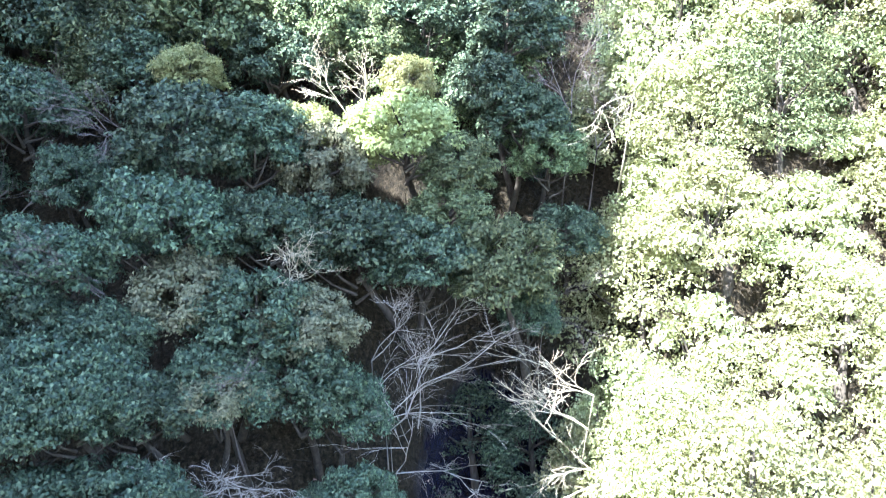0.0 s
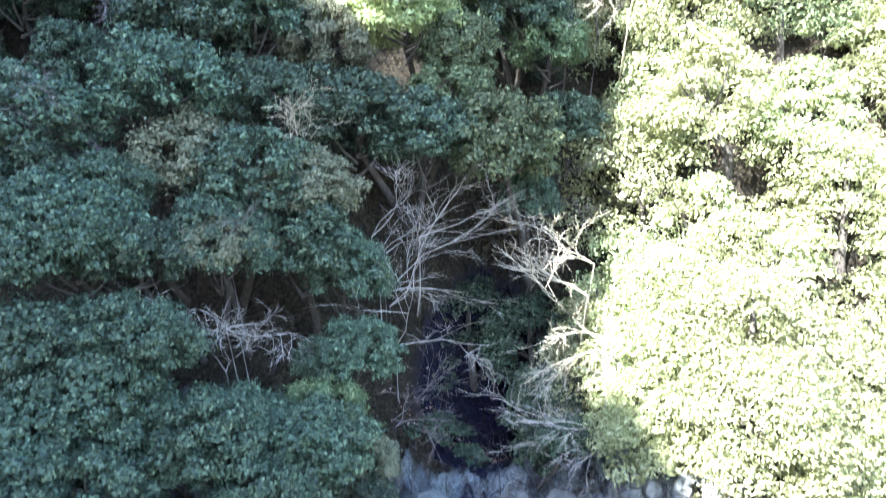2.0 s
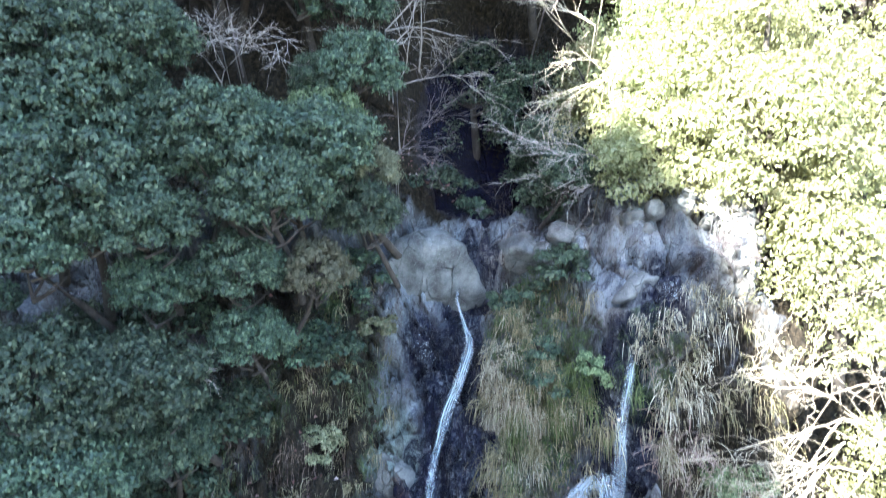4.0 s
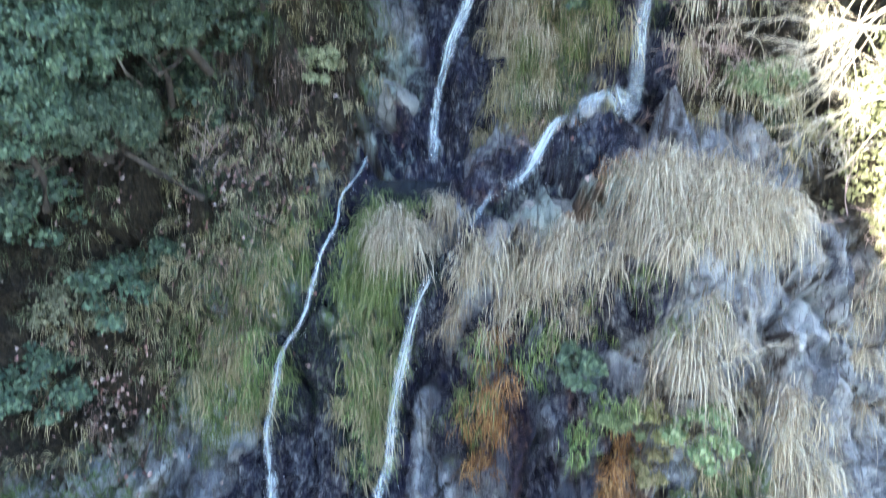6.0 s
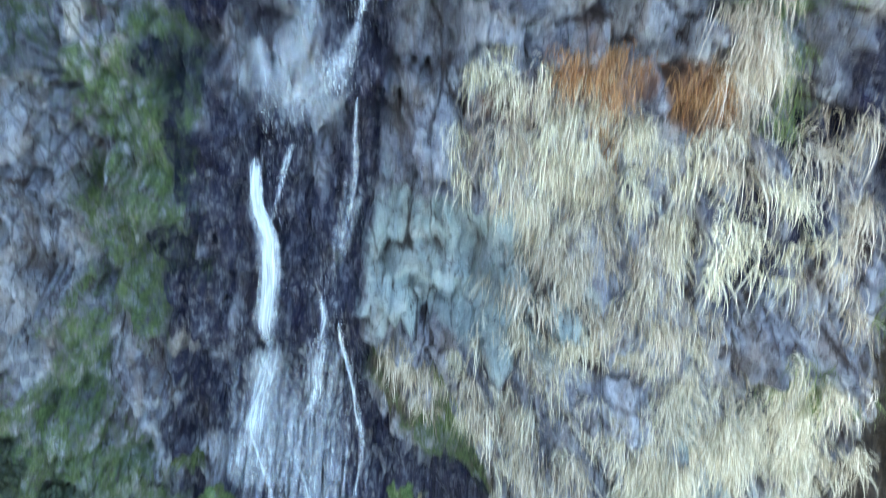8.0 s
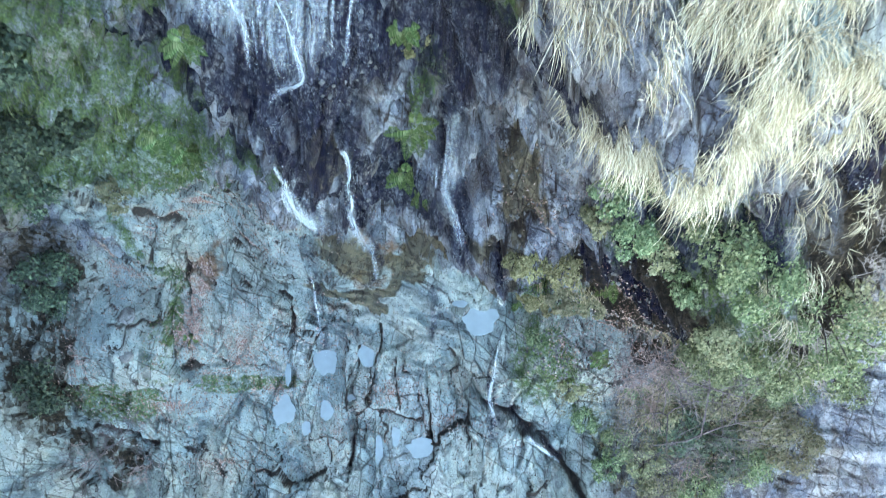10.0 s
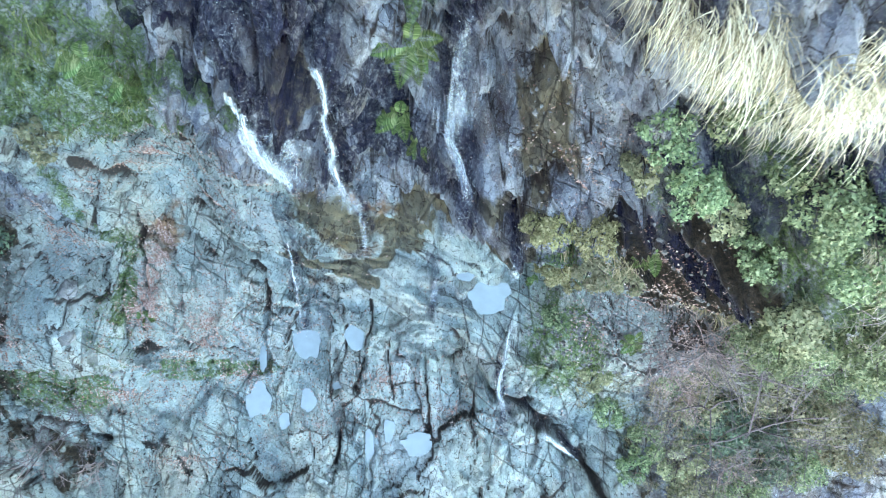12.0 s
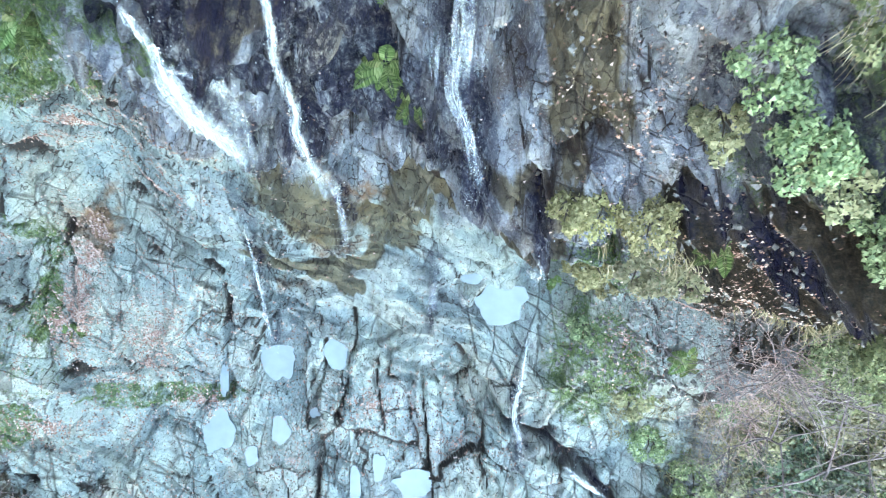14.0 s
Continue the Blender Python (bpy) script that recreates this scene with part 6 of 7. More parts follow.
grass_patch("dry_grass", DRY, [(-0.9, 6.63, 0.4, 0.16, 14, 0.6), (-0.3, 6.54, 0.4, 0.15, 14, 0.6), (0.6, 6.66, 0.4, 0.16, 14, 0.7), (1.4, 6.57, 0.4, 0.15, 14, 0.7), (2.1, 6.57, 0.4, 0.14, 14, 0.7), (1.5, 7.46, 0.4, 0.16, 10, 0.6), (2.2, 7.64, 0.4, 0.16, 10, 0.6), (1.1, 8.82, 0.4, 0.25, 12, 0.6),
                               (2.0, 8.33, 0.4, 0.22, 12, 0.6), (4.5, 8.54, 0.4, 0.25, 12, 0.7), (4.9, 9.15, 0.4, 0.25, 12, 0.7), (1.8, 7.64, 0.4, 0.18, 10, 0.6), (2.3, 8.93, 0.4, 0.26, 12, 0.6)], 34, "separate tufts of straw grass along the rock brow", 10, 0.018)

grass_patch("dry_grass", DRY, [(0.2, 13.14, 0.3, 0.28, 12, 0.6), (1, 13, 0.3, 0.26, 12, 0.6), (2.1, 12.86, 0.3, 0.24, 12, 0.6), (3.4, 12.32, 0.3, 0.21, 12, 0.6), (5, 12.06, 0.3, 0.22, 12, 0.6), (5.7, 11.66, 0.3, 0.25, 12, 0.6), (5.9, 11.12, 0.3, 0.27, 12, 0.6), (4.6, 8.87, 0.4, 0.23, 12, 0.6), (0.6, 8.59, 0.4, 0.24, 12, 0.6), (1.4, 8.59, 0.4, 0.24, 12, 0.6), (4.6, 9.54, 0.3, 0.23, 12, 0.6)], 30, "straw tufts hanging over the middle rock face", 13, 0.018)
grass_patch("dead_fern", RUSTY, [(0.6, 11.92, 0.2, 0.2, 12, 0.4), (0.7, 11.39, 0.3, 0.2, 12, 0.4), (1, 11.92, 0.2, 0.19, 12, 0.4), (2.8, 11.19, 0.2, 0.18, 12, 0.4), (3, 11.59, 0.2, 0.18, 12, 0.4), (2.5, 9.09, 0.3, 0.17, 12, 0.4), (2.6, 8.59, 0.3, 0.17, 12, 0.4), (4.1, 8.98, 0.3, 0.17, 12, 0.4)], 26, "rust-brown dead fern on the wet rock wall", 14)
grass_patch("green_grass", WEED, [(1.6, 12.53, 0.3, 0.25, 12, 0.4), (0.8, 12.66, 0.3, 0.25, 12, 0.4), (2.8, 11.99, 0.3, 0.23, 12, 0.4), (2.3, 11.59, 0.3, 0.24, 12, 0.4), (4.7, 10.72, 0.3, 0.24, 12, 0.4), (4.8, 10.26, 0.3, 0.23, 12, 0.4), (5.9, 9.98, 0.3, 0.22, 12, 0.4), (-1.3, 12.79, 0.3, 0.27, 12, 0.4), (-1.6, 12.06, 0.3, 0.27, 12, 0.4), (-1.2, 11.45, 0.3, 0.28, 12, 0.4), (-3.8, 12.46, 0.4, 0.29, 12, 0.4), (-4.5, 12.19, 0.4, 0.31, 12, 0.4), (-3.3, 12.79, 0.3, 0.26, 12, 0.4), (1.9, 12.73, 0.3, 0.23, 12, 0.4)], 28, "green weeds on the wet rock wall", 15)


def litter(spots, seed, size, mat, label, category, name):
    rng = np.random.default_rng(seed)
    at, out = [], []
    for x0, v0, rx, rv, n in spots:
        a, q = rng.uniform(0, 2 * math.pi, n), rng.normal(0, 0.6, n)
        tx, tv = x0 + rx * q * np.cos(a), v0 + rv * q * np.sin(a)
        at.append(surface(tx, tv, 0.025))
        out.append(outward(tx, tv))
    V, F = leaves(rng, np.concatenate(at), np.concatenate(out), size, 0.35, 0.0, 0.6)
    tagged(mesh_object(name, V, F, mat), label, category, kind="stuff")


litter([(-8.5, -1.28, 0.35, 0.7, 1200), (-7.8, 1.49, 1.2, 0.3, 1000), (-11, 0.43, 0.3, 0.8, 600), (4.8, 2.03, 1.0, 0.8, 750), (-8.1, -0.14, 0.2, 0.4, 400), (-8.6, -0.66, 0.35, 1.6, 1000), (-8.9, -1.46, 1.2, 0.8, 600), (-7.2, -2.61, 1.0, 0.5, 500), (-10.5, 0.14, 1.2, 1.0, 800), (-6.2, -3.95, 1.4, 0.5, 400), (-9.5, -4.24, 2.5, 1.2, 1000), (-6.3, 0.77, 2.2, 0.6, 700), (-12, -1.99, 1.5, 3, 1000),
        (4.8, 0.08, 1.4, 1.2, 700), (4.5, 1.33, 1.8, 1.2, 600), (5.3, 1.69, 1.6, 1.0, 450), (3.6, -1.37, 1.4, 1.4, 400), (-9.2, 1.44, 0.6, 0.4, 300), (-8.3, -0.22, 0.2, 1.0, 520), (5.9, -1.28, 1.5, 1.2, 300), (-0, -4.94, 4, 2, 500), (-4, -5.53, 3, 2, 500), (-8, -6.52, 3, 1, 700), (-7, -2, 4.5, 3, 3000), (-2, -4, 5, 3, 1600), (5, 0, 3.5, 4, 1000), (-6, 2, 3.5, 1, 1500), (2.5, 3, 2, 1.5, 900), (8, -2, 3, 4, 2500)], 5, 0.055, LITTER, "fallen brown and reddish leaves strewn on the slab", "leaf litter", "leaf_litter")
litter([(-4.2, 15.36, 2.4, 2.0, 900), (-6.8, 12.59, 2.0, 2.0, 500), (0, 22.5, 2.5, 0.8, 200), (2.5, 16.32, 1.5, 1.5, 250)], 6, 0.10, LITTER, "fallen leaves caught on the steep bank", "leaf litter", "leaf_litter")


def shrub(x, v, radius, mat, label, seed, size=0.13, count=1500, lift=0.0, flat=0.8, category="shrub", group="shrubs on the rock"):
    """A low leafy bush: several short stems and clumps of leaves."""
    rng, r = np.random.default_rng(seed), random.Random(seed)
    p = ground_at(x, v)
    bush = new("shrub")
    bush.matrix_basis = Matrix.Translation(p)
    n = outward(np.array([x]), np.array([v]))[0]
    lean = Vector((0, float(n[1]) * radius * 0.7, radius * 0.25))
    vv, ff = [], []
    for i in range(6):
        a = i * 1.05 + r.uniform(-0.3, 0.3)
        tip = lean + Vector((math.cos(a) * radius * 0.7, math.sin(a) * radius * 0.5, radius * r.uniform(0.2, 0.7)))
        tube(vv, ff, [Vector((0, 0.15, -0.2)), tip * 0.5 + Vector((0, 0, 0.05)), tip], (0.03, 0.02, 0.006), 5)
    mesh_object("stem", vv, ff, BARK, bush)
    cv, cf = crown_arrays(rng, radius, radius * 1.3 * flat, 11, count, size)
    mesh_object("foliage", cv + np.array([lean.x, lean.y, lean.z - radius * 0.5 + lift]), cf, mat, bush)
    return tagged(bush, label, category, group)


SHRUBS = []
SHRUBS += [(3.6, 11.86, 0.35, "y"), (3.4, 11.39, 0.35, "y"), (2.9, 11.92, 0.35, "l"), (5.1, 10.72, 0.35, "l"), (3.2, 19.5, 0.4, "d"), (2.3, 19.9, 0.35, "d"), (2.6, 19.3, 0.4, "d"), (2.5, 18.5, 0.4, "d"), (3.1, 19.41, 0.65, "d"), (-1.9, 19.52, 0.8, "d"), (-2.2, 18.46, 0.7, "d"), (-1.8, 20.6, 0.8, "d"), (-1.4, 18.88, 0.45, "o"), (-2.6, 17.6, 0.6, "o")]
SHRUBS += [(1, 21.9, 0.5, "d"), (2.9, 21.4, 0.7, "d"), (0, 22.2, 0.8, "d"), (3.6, 22.2, 0.8, "d"), (1.7, 19.21, 0.4, "d"), (2.6, 18.22, 0.5, "d"), (3.45, 18.2, 0.4, "l"), (5.9, 17.21, 0.6, "l"), (6.3, 15.75, 0.6, "d"), (-3, 18.6, 0.8, "d"), (-4.3, 17.9, 0.9, "d"), (-6.6, 13.91, 0.9, "d"), (-8, 12.59, 0.9, "d"), (-5.5, 14.27, 0.45, "d")]
SHRUBS += [(-9, 10.8, 0.8, "d"), (-9.7, 3.88, 0.8, "d"), (-10.6, 4.1, 0.9, "d"), (-11.8, 2.7, 0.8, "d"), (-9.4, 2.51, 0.5, "o"), (3.9, 11.72, 0.5, "l"), (4, 10.92, 0.5, "l"), (2.3, 12.46, 0.35, "d"), (4.2, 4.73, 0.6, "l"), (4.2, 3.78, 0.55, "l"), (4.9, 3.41, 0.5, "o"), (5.6, 3.22, 0.5, "l"), (6.4, 2.79, 0.6, "o"), (3.7, 3.22, 0.4, "o")]
SHRUBS += [(3.6, 4.18, 0.5, "l"), (2.4, 2.32, 0.5, "y"), (1.7, 2.41, 0.35, "y"), (3, 2.37, 0.45, "y"), (3.1, 1.69, 0.4, "o"), (8.3, 0.93, 0.9, "l"), (8.7, -0.06, 0.9, "l"), (7.7, -1.02, 0.8, "l"), (9.7, -2.25, 1.0, "l"), (9.2, -3.75, 0.9, "o"), (8, -5.23, 0.8, "d"), (10.6, -4.84, 1.0, "o"), (11, 0.6, 1.1, "l"), (7.2, 1.59, 0.7, "l")]
SHRUBS += [(6.9, -6.42, 0.7, "o"), (4.9, -4.94, 0.5, "l"), (4.1, -3.55, 0.5, "o"), (12.1, -1.46, 1.1, "o"), (-13, 0.48, 1.0, "d"), (-13.5, -3.25, 0.9, "d"), (-12.8, 3.41, 1.1, "d"), (-14, 5.5, 1.2, "d"), (3.2, -0.31, 0.35, "y"), (2.8, -1.46, 0.35, "l"), (5.8, 4.42, 0.7, "l"), (6.8, 4.1, 0.8, "l"), (7.8, 2.79, 0.8, "l"), (9.2, 3.22, 0.9, "o")]
SHRUBS += [(8.2, 3.55, 1.0, "l"), (-9.8, 4.85, 0.7, "d"), (-10.5, 5.59, 0.9, "d"), (7.4, -0.22, 0.6, "o"), (10, -0.75, 0.8, "o"), (4.2, 1.1, 0.4, "o"), (2.4, 1.22, 0.4, "y"), (5.9, -5.63, 0.6, "l"), (9.3, -5.93, 0.9, "d"), (6.1, -3.25, 0.5, "l"), (7.3, -4.54, 0.6, "o"), (8.5, -2.52, 0.8, "l"), (9.7, -0.93, 0.9, "l"), (11.2, -3.35, 1.0, "l")]
SHRUBS += [(12, -5.53, 1.1, "o"), (10.4, -6.42, 0.9, "l"), (8.8, -7.21, 0.8, "l"), (7.5, -7.51, 0.7, "o"), (12.6, 0.6, 1.1, "l"), (12.2, 1.74, 1.1, "o"), (5.7, -6.72, 0.5, "l"), (13.2, -2.96, 1.1, "l"), (-0.9, 5.19, 0.3, "y")]
LEAF_OLIVE = leaf_material("pale_olive_leaf", (0.12, 0.13, 0.07), (0.22, 0.22, 0.125), (0.34, 0.32, 0.20), 0.65, 0.3)
YELLOW = leaf_material("yellowing_leaf", (0.12, 0.12, 0.05), (0.25, 0.245, 0.115), (0.42, 0.40, 0.22), 0.6, 0.3)
LOOKS = {"d": (LEAF_DARK, "dark green broadleaf shrub rooted in the rock", 0.115), "l": (LEAF_SHRUB, "light green leafy shrub on the rock ledge", 0.085), "o": (LEAF_OLIVE, "dull olive bush on the gorge bank", 0.10), "y": (YELLOW, "low yellow-green bush beside the wet rock", 0.08)}
for k, (x, v, radius, kind) in enumerate(SHRUBS):
    mat, label, size = LOOKS[kind]
    shrub(x, v, radius, mat, label, 300 + k, size, int(2600 * max(0.5, radius) ** 1.4 * (0.13 / size)))


def fern(x, v, reach, seed):
    """A fern: arching fronds, each with two rows of leaflets."""
    rng, r = np.random.default_rng(seed), random.Random(seed)
    thing = new("fern")
    thing.matrix_basis = Matrix.Translation(ground_at(x, v))
    for i in range(9):
        a = i * 0.7 + r.uniform(-0.2, 0.2)
        run = Vector((math.cos(a), math.sin(a) * 0.8 - 0.5, 0.55)).normalized()
        side = run.cross(Vector((0, 0, 1))).normalized()
        vv, ff = [], []
        L = reach * r.uniform(0.7, 1.1)
        stem = [run * (L * f) + Vector((0, 0, -L * 0.7 * f * f)) for f in np.linspace(0, 1, 7)]
        tube(vv, ff, stem, [0.006] * 7, 3)
        for j in range(26):
            f = 0.12 + 0.86 * j / 26
            p = run * (L * f) + Vector((0, 0, -L * 0.7 * f * f))
            for s in (-1, 1):
                w = L * 0.24 * math.sin(math.pi * min(1, 0.15 + f * 0.85)) + 0.01
                tip = p + side * (s * w) + run * (w * 0.35) + Vector((0, 0, -w * 0.25))
                b = len(vv)
                vv += [tuple(p), tuple(p.lerp(tip, 0.5) + run * 0.016), tuple(tip), tuple(p.lerp(tip, 0.5) - run * 0.016)]
                ff.append((b, b + 1, b + 2, b + 3))
        mesh_object("frond", vv, ff, GREEN, thing)
    return tagged(thing, "bright green fern in a wet rock crevice", "fern", "ferns in the wet rock")


for k, (x, v, reach) in enumerate([(-0.9, 4.42, 0.8), (-1.3, 2.75, 0.7), (-0.8, 2.41, 0.6), (-6.5, 5.19, 0.8), (-5.5, 5.13, 0.7), (-7.3, 3.78, 0.8), (-7.3, 2.98, 0.7), (4.8, -1.46, 0.55), (4.4, 1.93, 0.6), (-8.6, -1.64, 0.4), (2.3, -1.02, 0.45), (-1, 5.38, 0.5)]):
    fern(x, v, reach, 400 + k)


# ---- trees near the falls, and bare winter trees ----
def ground_under(x, y):
    """The highest ground near (x, y)."""
    vs = np.linspace(-8, 40, 960)
    p = surface(np.full_like(vs, x), vs)
    close = p[np.abs(p[:, 1] - y) < 0.25]
    return Vector(close[close[:, 2].argmax()].tolist())


def bare_tree(name, at, height, spread, seed, mat, label, lean=(0, 0), depth=5, group="bare winter trees"):
    """A leafless tree: trunk, limbs and fine twigs."""
    r = random.Random(seed)
    tree = new(name)
    tree.matrix_basis = Matrix.Translation(at)
    wood, twigs = ([], []), ([], [])

    def grow(p, way, length, radius, level):
        q = p
        pts, rad = [q], [radius]
        for i in range(3):
            way = (way + Vector((r.gauss(0, 0.14), r.gauss(0, 0.14), r.gauss(0.03, 0.10)))).normalized()
            q = q + way * (length / 3)
            pts.append(q)
            rad.append(radius * (1 - 0.16 * (i + 1)))
        tube(*(wood if level < 2 else twigs), pts, rad, 6 if level < 2 else 3)
        if level >= depth:
            return
        for i in range(3 if level else 4):
            f = r.uniform(0.45, 1.0)
            start = pts[0].lerp(pts[-1], f) if f < 0.98 else pts[-1]
            k = min(2, int(f * 3))
            start = pts[k].lerp(pts[k + 1], f * 3 - k) if f < 1 else pts[-1]
            turn = Vector((r.gauss(0, 1) * spread * 1.25, r.gauss(0, 1) * spread, r.uniform(-0.3, 0.35)))
            grow(start, (way * 0.75 + turn * 0.75).normalized(), length * r.uniform(0.55, 0.8), max(0.006, radius * 0.62), level + 1)

    grow(Vector((0, 0, -0.3)), Vector((lean[0], lean[1], 1)).normalized(), height * 0.5, 0.010 + height * 0.006, 0)
    mesh_object("trunk", *wood, mat, tree, "", True)
    mesh_object("crown", *twigs, mat, tree, "thin leafless branches")
    return tagged(tree, label, "tree", group)


PALE, GREY = "leafless tree in pale bark, coloured as if catching the light", "grey leafless tree among evergreens"
for k, (x, y, top, spread, lean, pale) in enumerate([
        (9.2, 0.5, 12.5, 1.0, (-0.3, -0.1), 1), (8.6, 1.8, 13.5, 1.0, (-0.4, -0.2), 1), (7.6, -3.6, 6.4, 1.1, (-0.2, 0.1), 0), (6.8, -4.6, 5.0, 1.1, (-0.2, 0.1), 0), (8.9, -5.0, 6.4, 1.1, (-0.2, 0.1), 0), (-11.8, -6.2, 4.2, 1.1, (0.3, 0.1), 0),
        (-12.5, 22, 50, 0.7, (0, 0), 0), (5.6, 15.0, 36.2, 0.9, (-0.5, -0.4), 1), (5.4, 14.2, 34.4, 1.0, (-0.5, -0.6), 0)]):
    base = ground_under(x - lean[0] * 1.2, y - lean[1] * 1.2)
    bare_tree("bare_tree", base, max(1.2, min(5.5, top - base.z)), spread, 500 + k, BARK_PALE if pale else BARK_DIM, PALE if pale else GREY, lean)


def winter_tree(x, y, z, tx, ty, tz, spread, look_of):
    """A leafless tree whose limbs part at the first point and reach to the second; its stem comes up from the slope behind."""
    r = random.Random("%s %s" % (x, z))
    tree = new("bare_tree")
    tree.matrix_basis = Matrix.Translation((x, y, z))
    wood, twigs = ([], []), ([], [])
    tip = Vector((tx - x, ty - y, tz - z))
    size = tip.length

    def grow(p, way, length, radius, level):
        pts, rad = [p], [radius]
        for i in range(4):
            way = (way + Vector((r.gauss(0, 0.24), r.gauss(0, 0.16), r.gauss(-0.02, 0.17)))).normalized()
            p = p + way * (length / 4)
            pts.append(p)
            rad.append(radius * (1 - 0.17 * (i + 1)))
        tube(*(wood if level < 1 else twigs), pts, rad, 6 if level < 1 else 3)
        if level >= 3:
            return
        for i in range(4 if level < 2 else 3):
            f = r.uniform(0.2, 0.98) * 4
            k = int(f)
            turn = Vector((r.gauss(0, 1.3), r.gauss(0, 0.7), r.gauss(0.08, 0.45))) * spread
            grow(pts[k].lerp(pts[k + 1], f - k), (way * 0.9 + turn * 0.55).normalized(), length * r.uniform(0.45, 0.7), max(0.0045, radius * 0.55), level + 1)

    for i in range(2):
        grow(Vector((0, 0, 0)), (tip.normalized() + Vector((r.gauss(0, 0.3), r.gauss(0, 0.3), r.gauss(0, 0.3)))).normalized(), size * r.uniform(0.7, 1.1), 0.007 + 0.0045 * size, 0)
    tube(*wood, [Vector((r.uniform(-0.3, 0.3), 3.4, -3.2)), Vector((0, 1.2, -1.6)), Vector((0, 0, 0))], (0.03, 0.025, 0.02), 6)
    # look_of 2 takes the bark that has the sun in its colour
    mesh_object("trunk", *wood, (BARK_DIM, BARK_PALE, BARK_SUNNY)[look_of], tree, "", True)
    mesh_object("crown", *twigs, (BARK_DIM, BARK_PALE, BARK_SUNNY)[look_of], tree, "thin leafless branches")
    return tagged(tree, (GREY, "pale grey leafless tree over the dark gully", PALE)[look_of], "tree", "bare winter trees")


winter_tree(-1.2, 21.2, 40.6, 0.9, 20.4, 42.6, 0.75, 1)
winter_tree(-1.3, 20.8, 41.0, 1.4, 20.0, 41.3, 0.75, 1)
winter_tree(-1.7, 21.2, 42.5, -0.1, 20.4, 44.1, 0.75, 1)
winter_tree(-0.4, 21.4, 42.5, 1.6, 20.6, 44.4, 0.70, 1)
winter_tree(-1.0, 20.6, 39.6, 1.3, 19.8, 40.8, 0.80, 1)
winter_tree(-1.5, 21.0, 41.8, -1.0, 20.2, 43.1, 0.80, 1)
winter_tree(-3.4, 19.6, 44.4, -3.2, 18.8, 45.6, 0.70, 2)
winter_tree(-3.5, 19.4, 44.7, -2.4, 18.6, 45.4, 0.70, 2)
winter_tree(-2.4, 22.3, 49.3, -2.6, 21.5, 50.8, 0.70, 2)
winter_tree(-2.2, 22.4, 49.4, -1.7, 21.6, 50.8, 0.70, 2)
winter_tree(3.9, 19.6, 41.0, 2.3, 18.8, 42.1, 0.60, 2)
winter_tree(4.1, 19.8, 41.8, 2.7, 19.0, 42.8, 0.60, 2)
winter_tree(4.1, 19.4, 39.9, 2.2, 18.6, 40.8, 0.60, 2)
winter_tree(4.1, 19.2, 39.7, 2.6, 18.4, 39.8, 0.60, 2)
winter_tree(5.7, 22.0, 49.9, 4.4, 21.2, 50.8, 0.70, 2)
winter_tree(-7.5, 18.0, 44.3, -7.7, 17.2, 46.1, 0.50, 0)
winter_tree(-7.8, 18.4, 44.5, -9.0, 17.6, 46.6, 0.50, 0)
winter_tree(-8.0, 20.5, 48.6, -8.0, 19.7, 49.8, 0.60, 0)
winter_tree(-8.4, 20.8, 48.3, -9.4, 20.0, 49.4, 0.60, 0)
winter_tree(-4.6, 17.3, 40.4, -3.6, 16.5, 40.9, 0.90, 1)
winter_tree(-4.3, 17.3, 40.2, -5.0, 16.5, 40.9, 0.90, 1)
winter_tree(-7.4, 20.5, 47.2, -7.0, 19.7, 47.7, 0.60, 2)
winter_tree(4.1, 23.0, 49.6, 3.8, 22.2, 51.7, 0.60, 0)
winter_tree(4.9, 23.2, 48.6, 4.5, 22.4, 50.2, 0.60, 0)
winter_tree(3.2, 22.6, 43.6, 3.7, 21.8, 44.6, 0.70, 0)
winter_tree(-4.5, 16.9, 39.5, -3.9, 16.1, 40.8, 0.90, 1)
winter_tree(-0.9, 18.6, 37.9, -0.1, 17.8, 38.9, 0.90, 0)
winter_tree(4.0, 18.8, 37.3, 2.3, 18.0, 38.0, 0.70, 1)
winter_tree(4.3, 18.8, 37.5, 2.4, 18.0, 38.9, 0.70, 1)
winter_tree(-4.6, 17.3, 42.2, -4.2, 16.5, 42.7, 0.70, 0)
winter_tree(-1.0, 19.4, 37.9, 0.4, 18.6, 38.3, 0.80, 0)
winter_tree(4.5, 19.1, 37.4, 2.5, 18.3, 37.9, 0.70, 1)
winter_tree(-1.8, 19.6, 37.9, -2.0, 18.8, 39.2, 0.60, 0)
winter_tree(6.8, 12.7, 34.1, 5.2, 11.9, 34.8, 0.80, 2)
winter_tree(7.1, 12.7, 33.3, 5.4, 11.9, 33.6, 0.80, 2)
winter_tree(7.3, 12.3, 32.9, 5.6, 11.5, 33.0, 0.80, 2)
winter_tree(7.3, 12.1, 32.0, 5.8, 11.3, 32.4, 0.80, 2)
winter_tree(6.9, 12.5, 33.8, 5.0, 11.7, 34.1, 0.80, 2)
winter_tree(-6.2, 14.3, 33.2, -5.4, 13.5, 34.1, 0.80, 1)

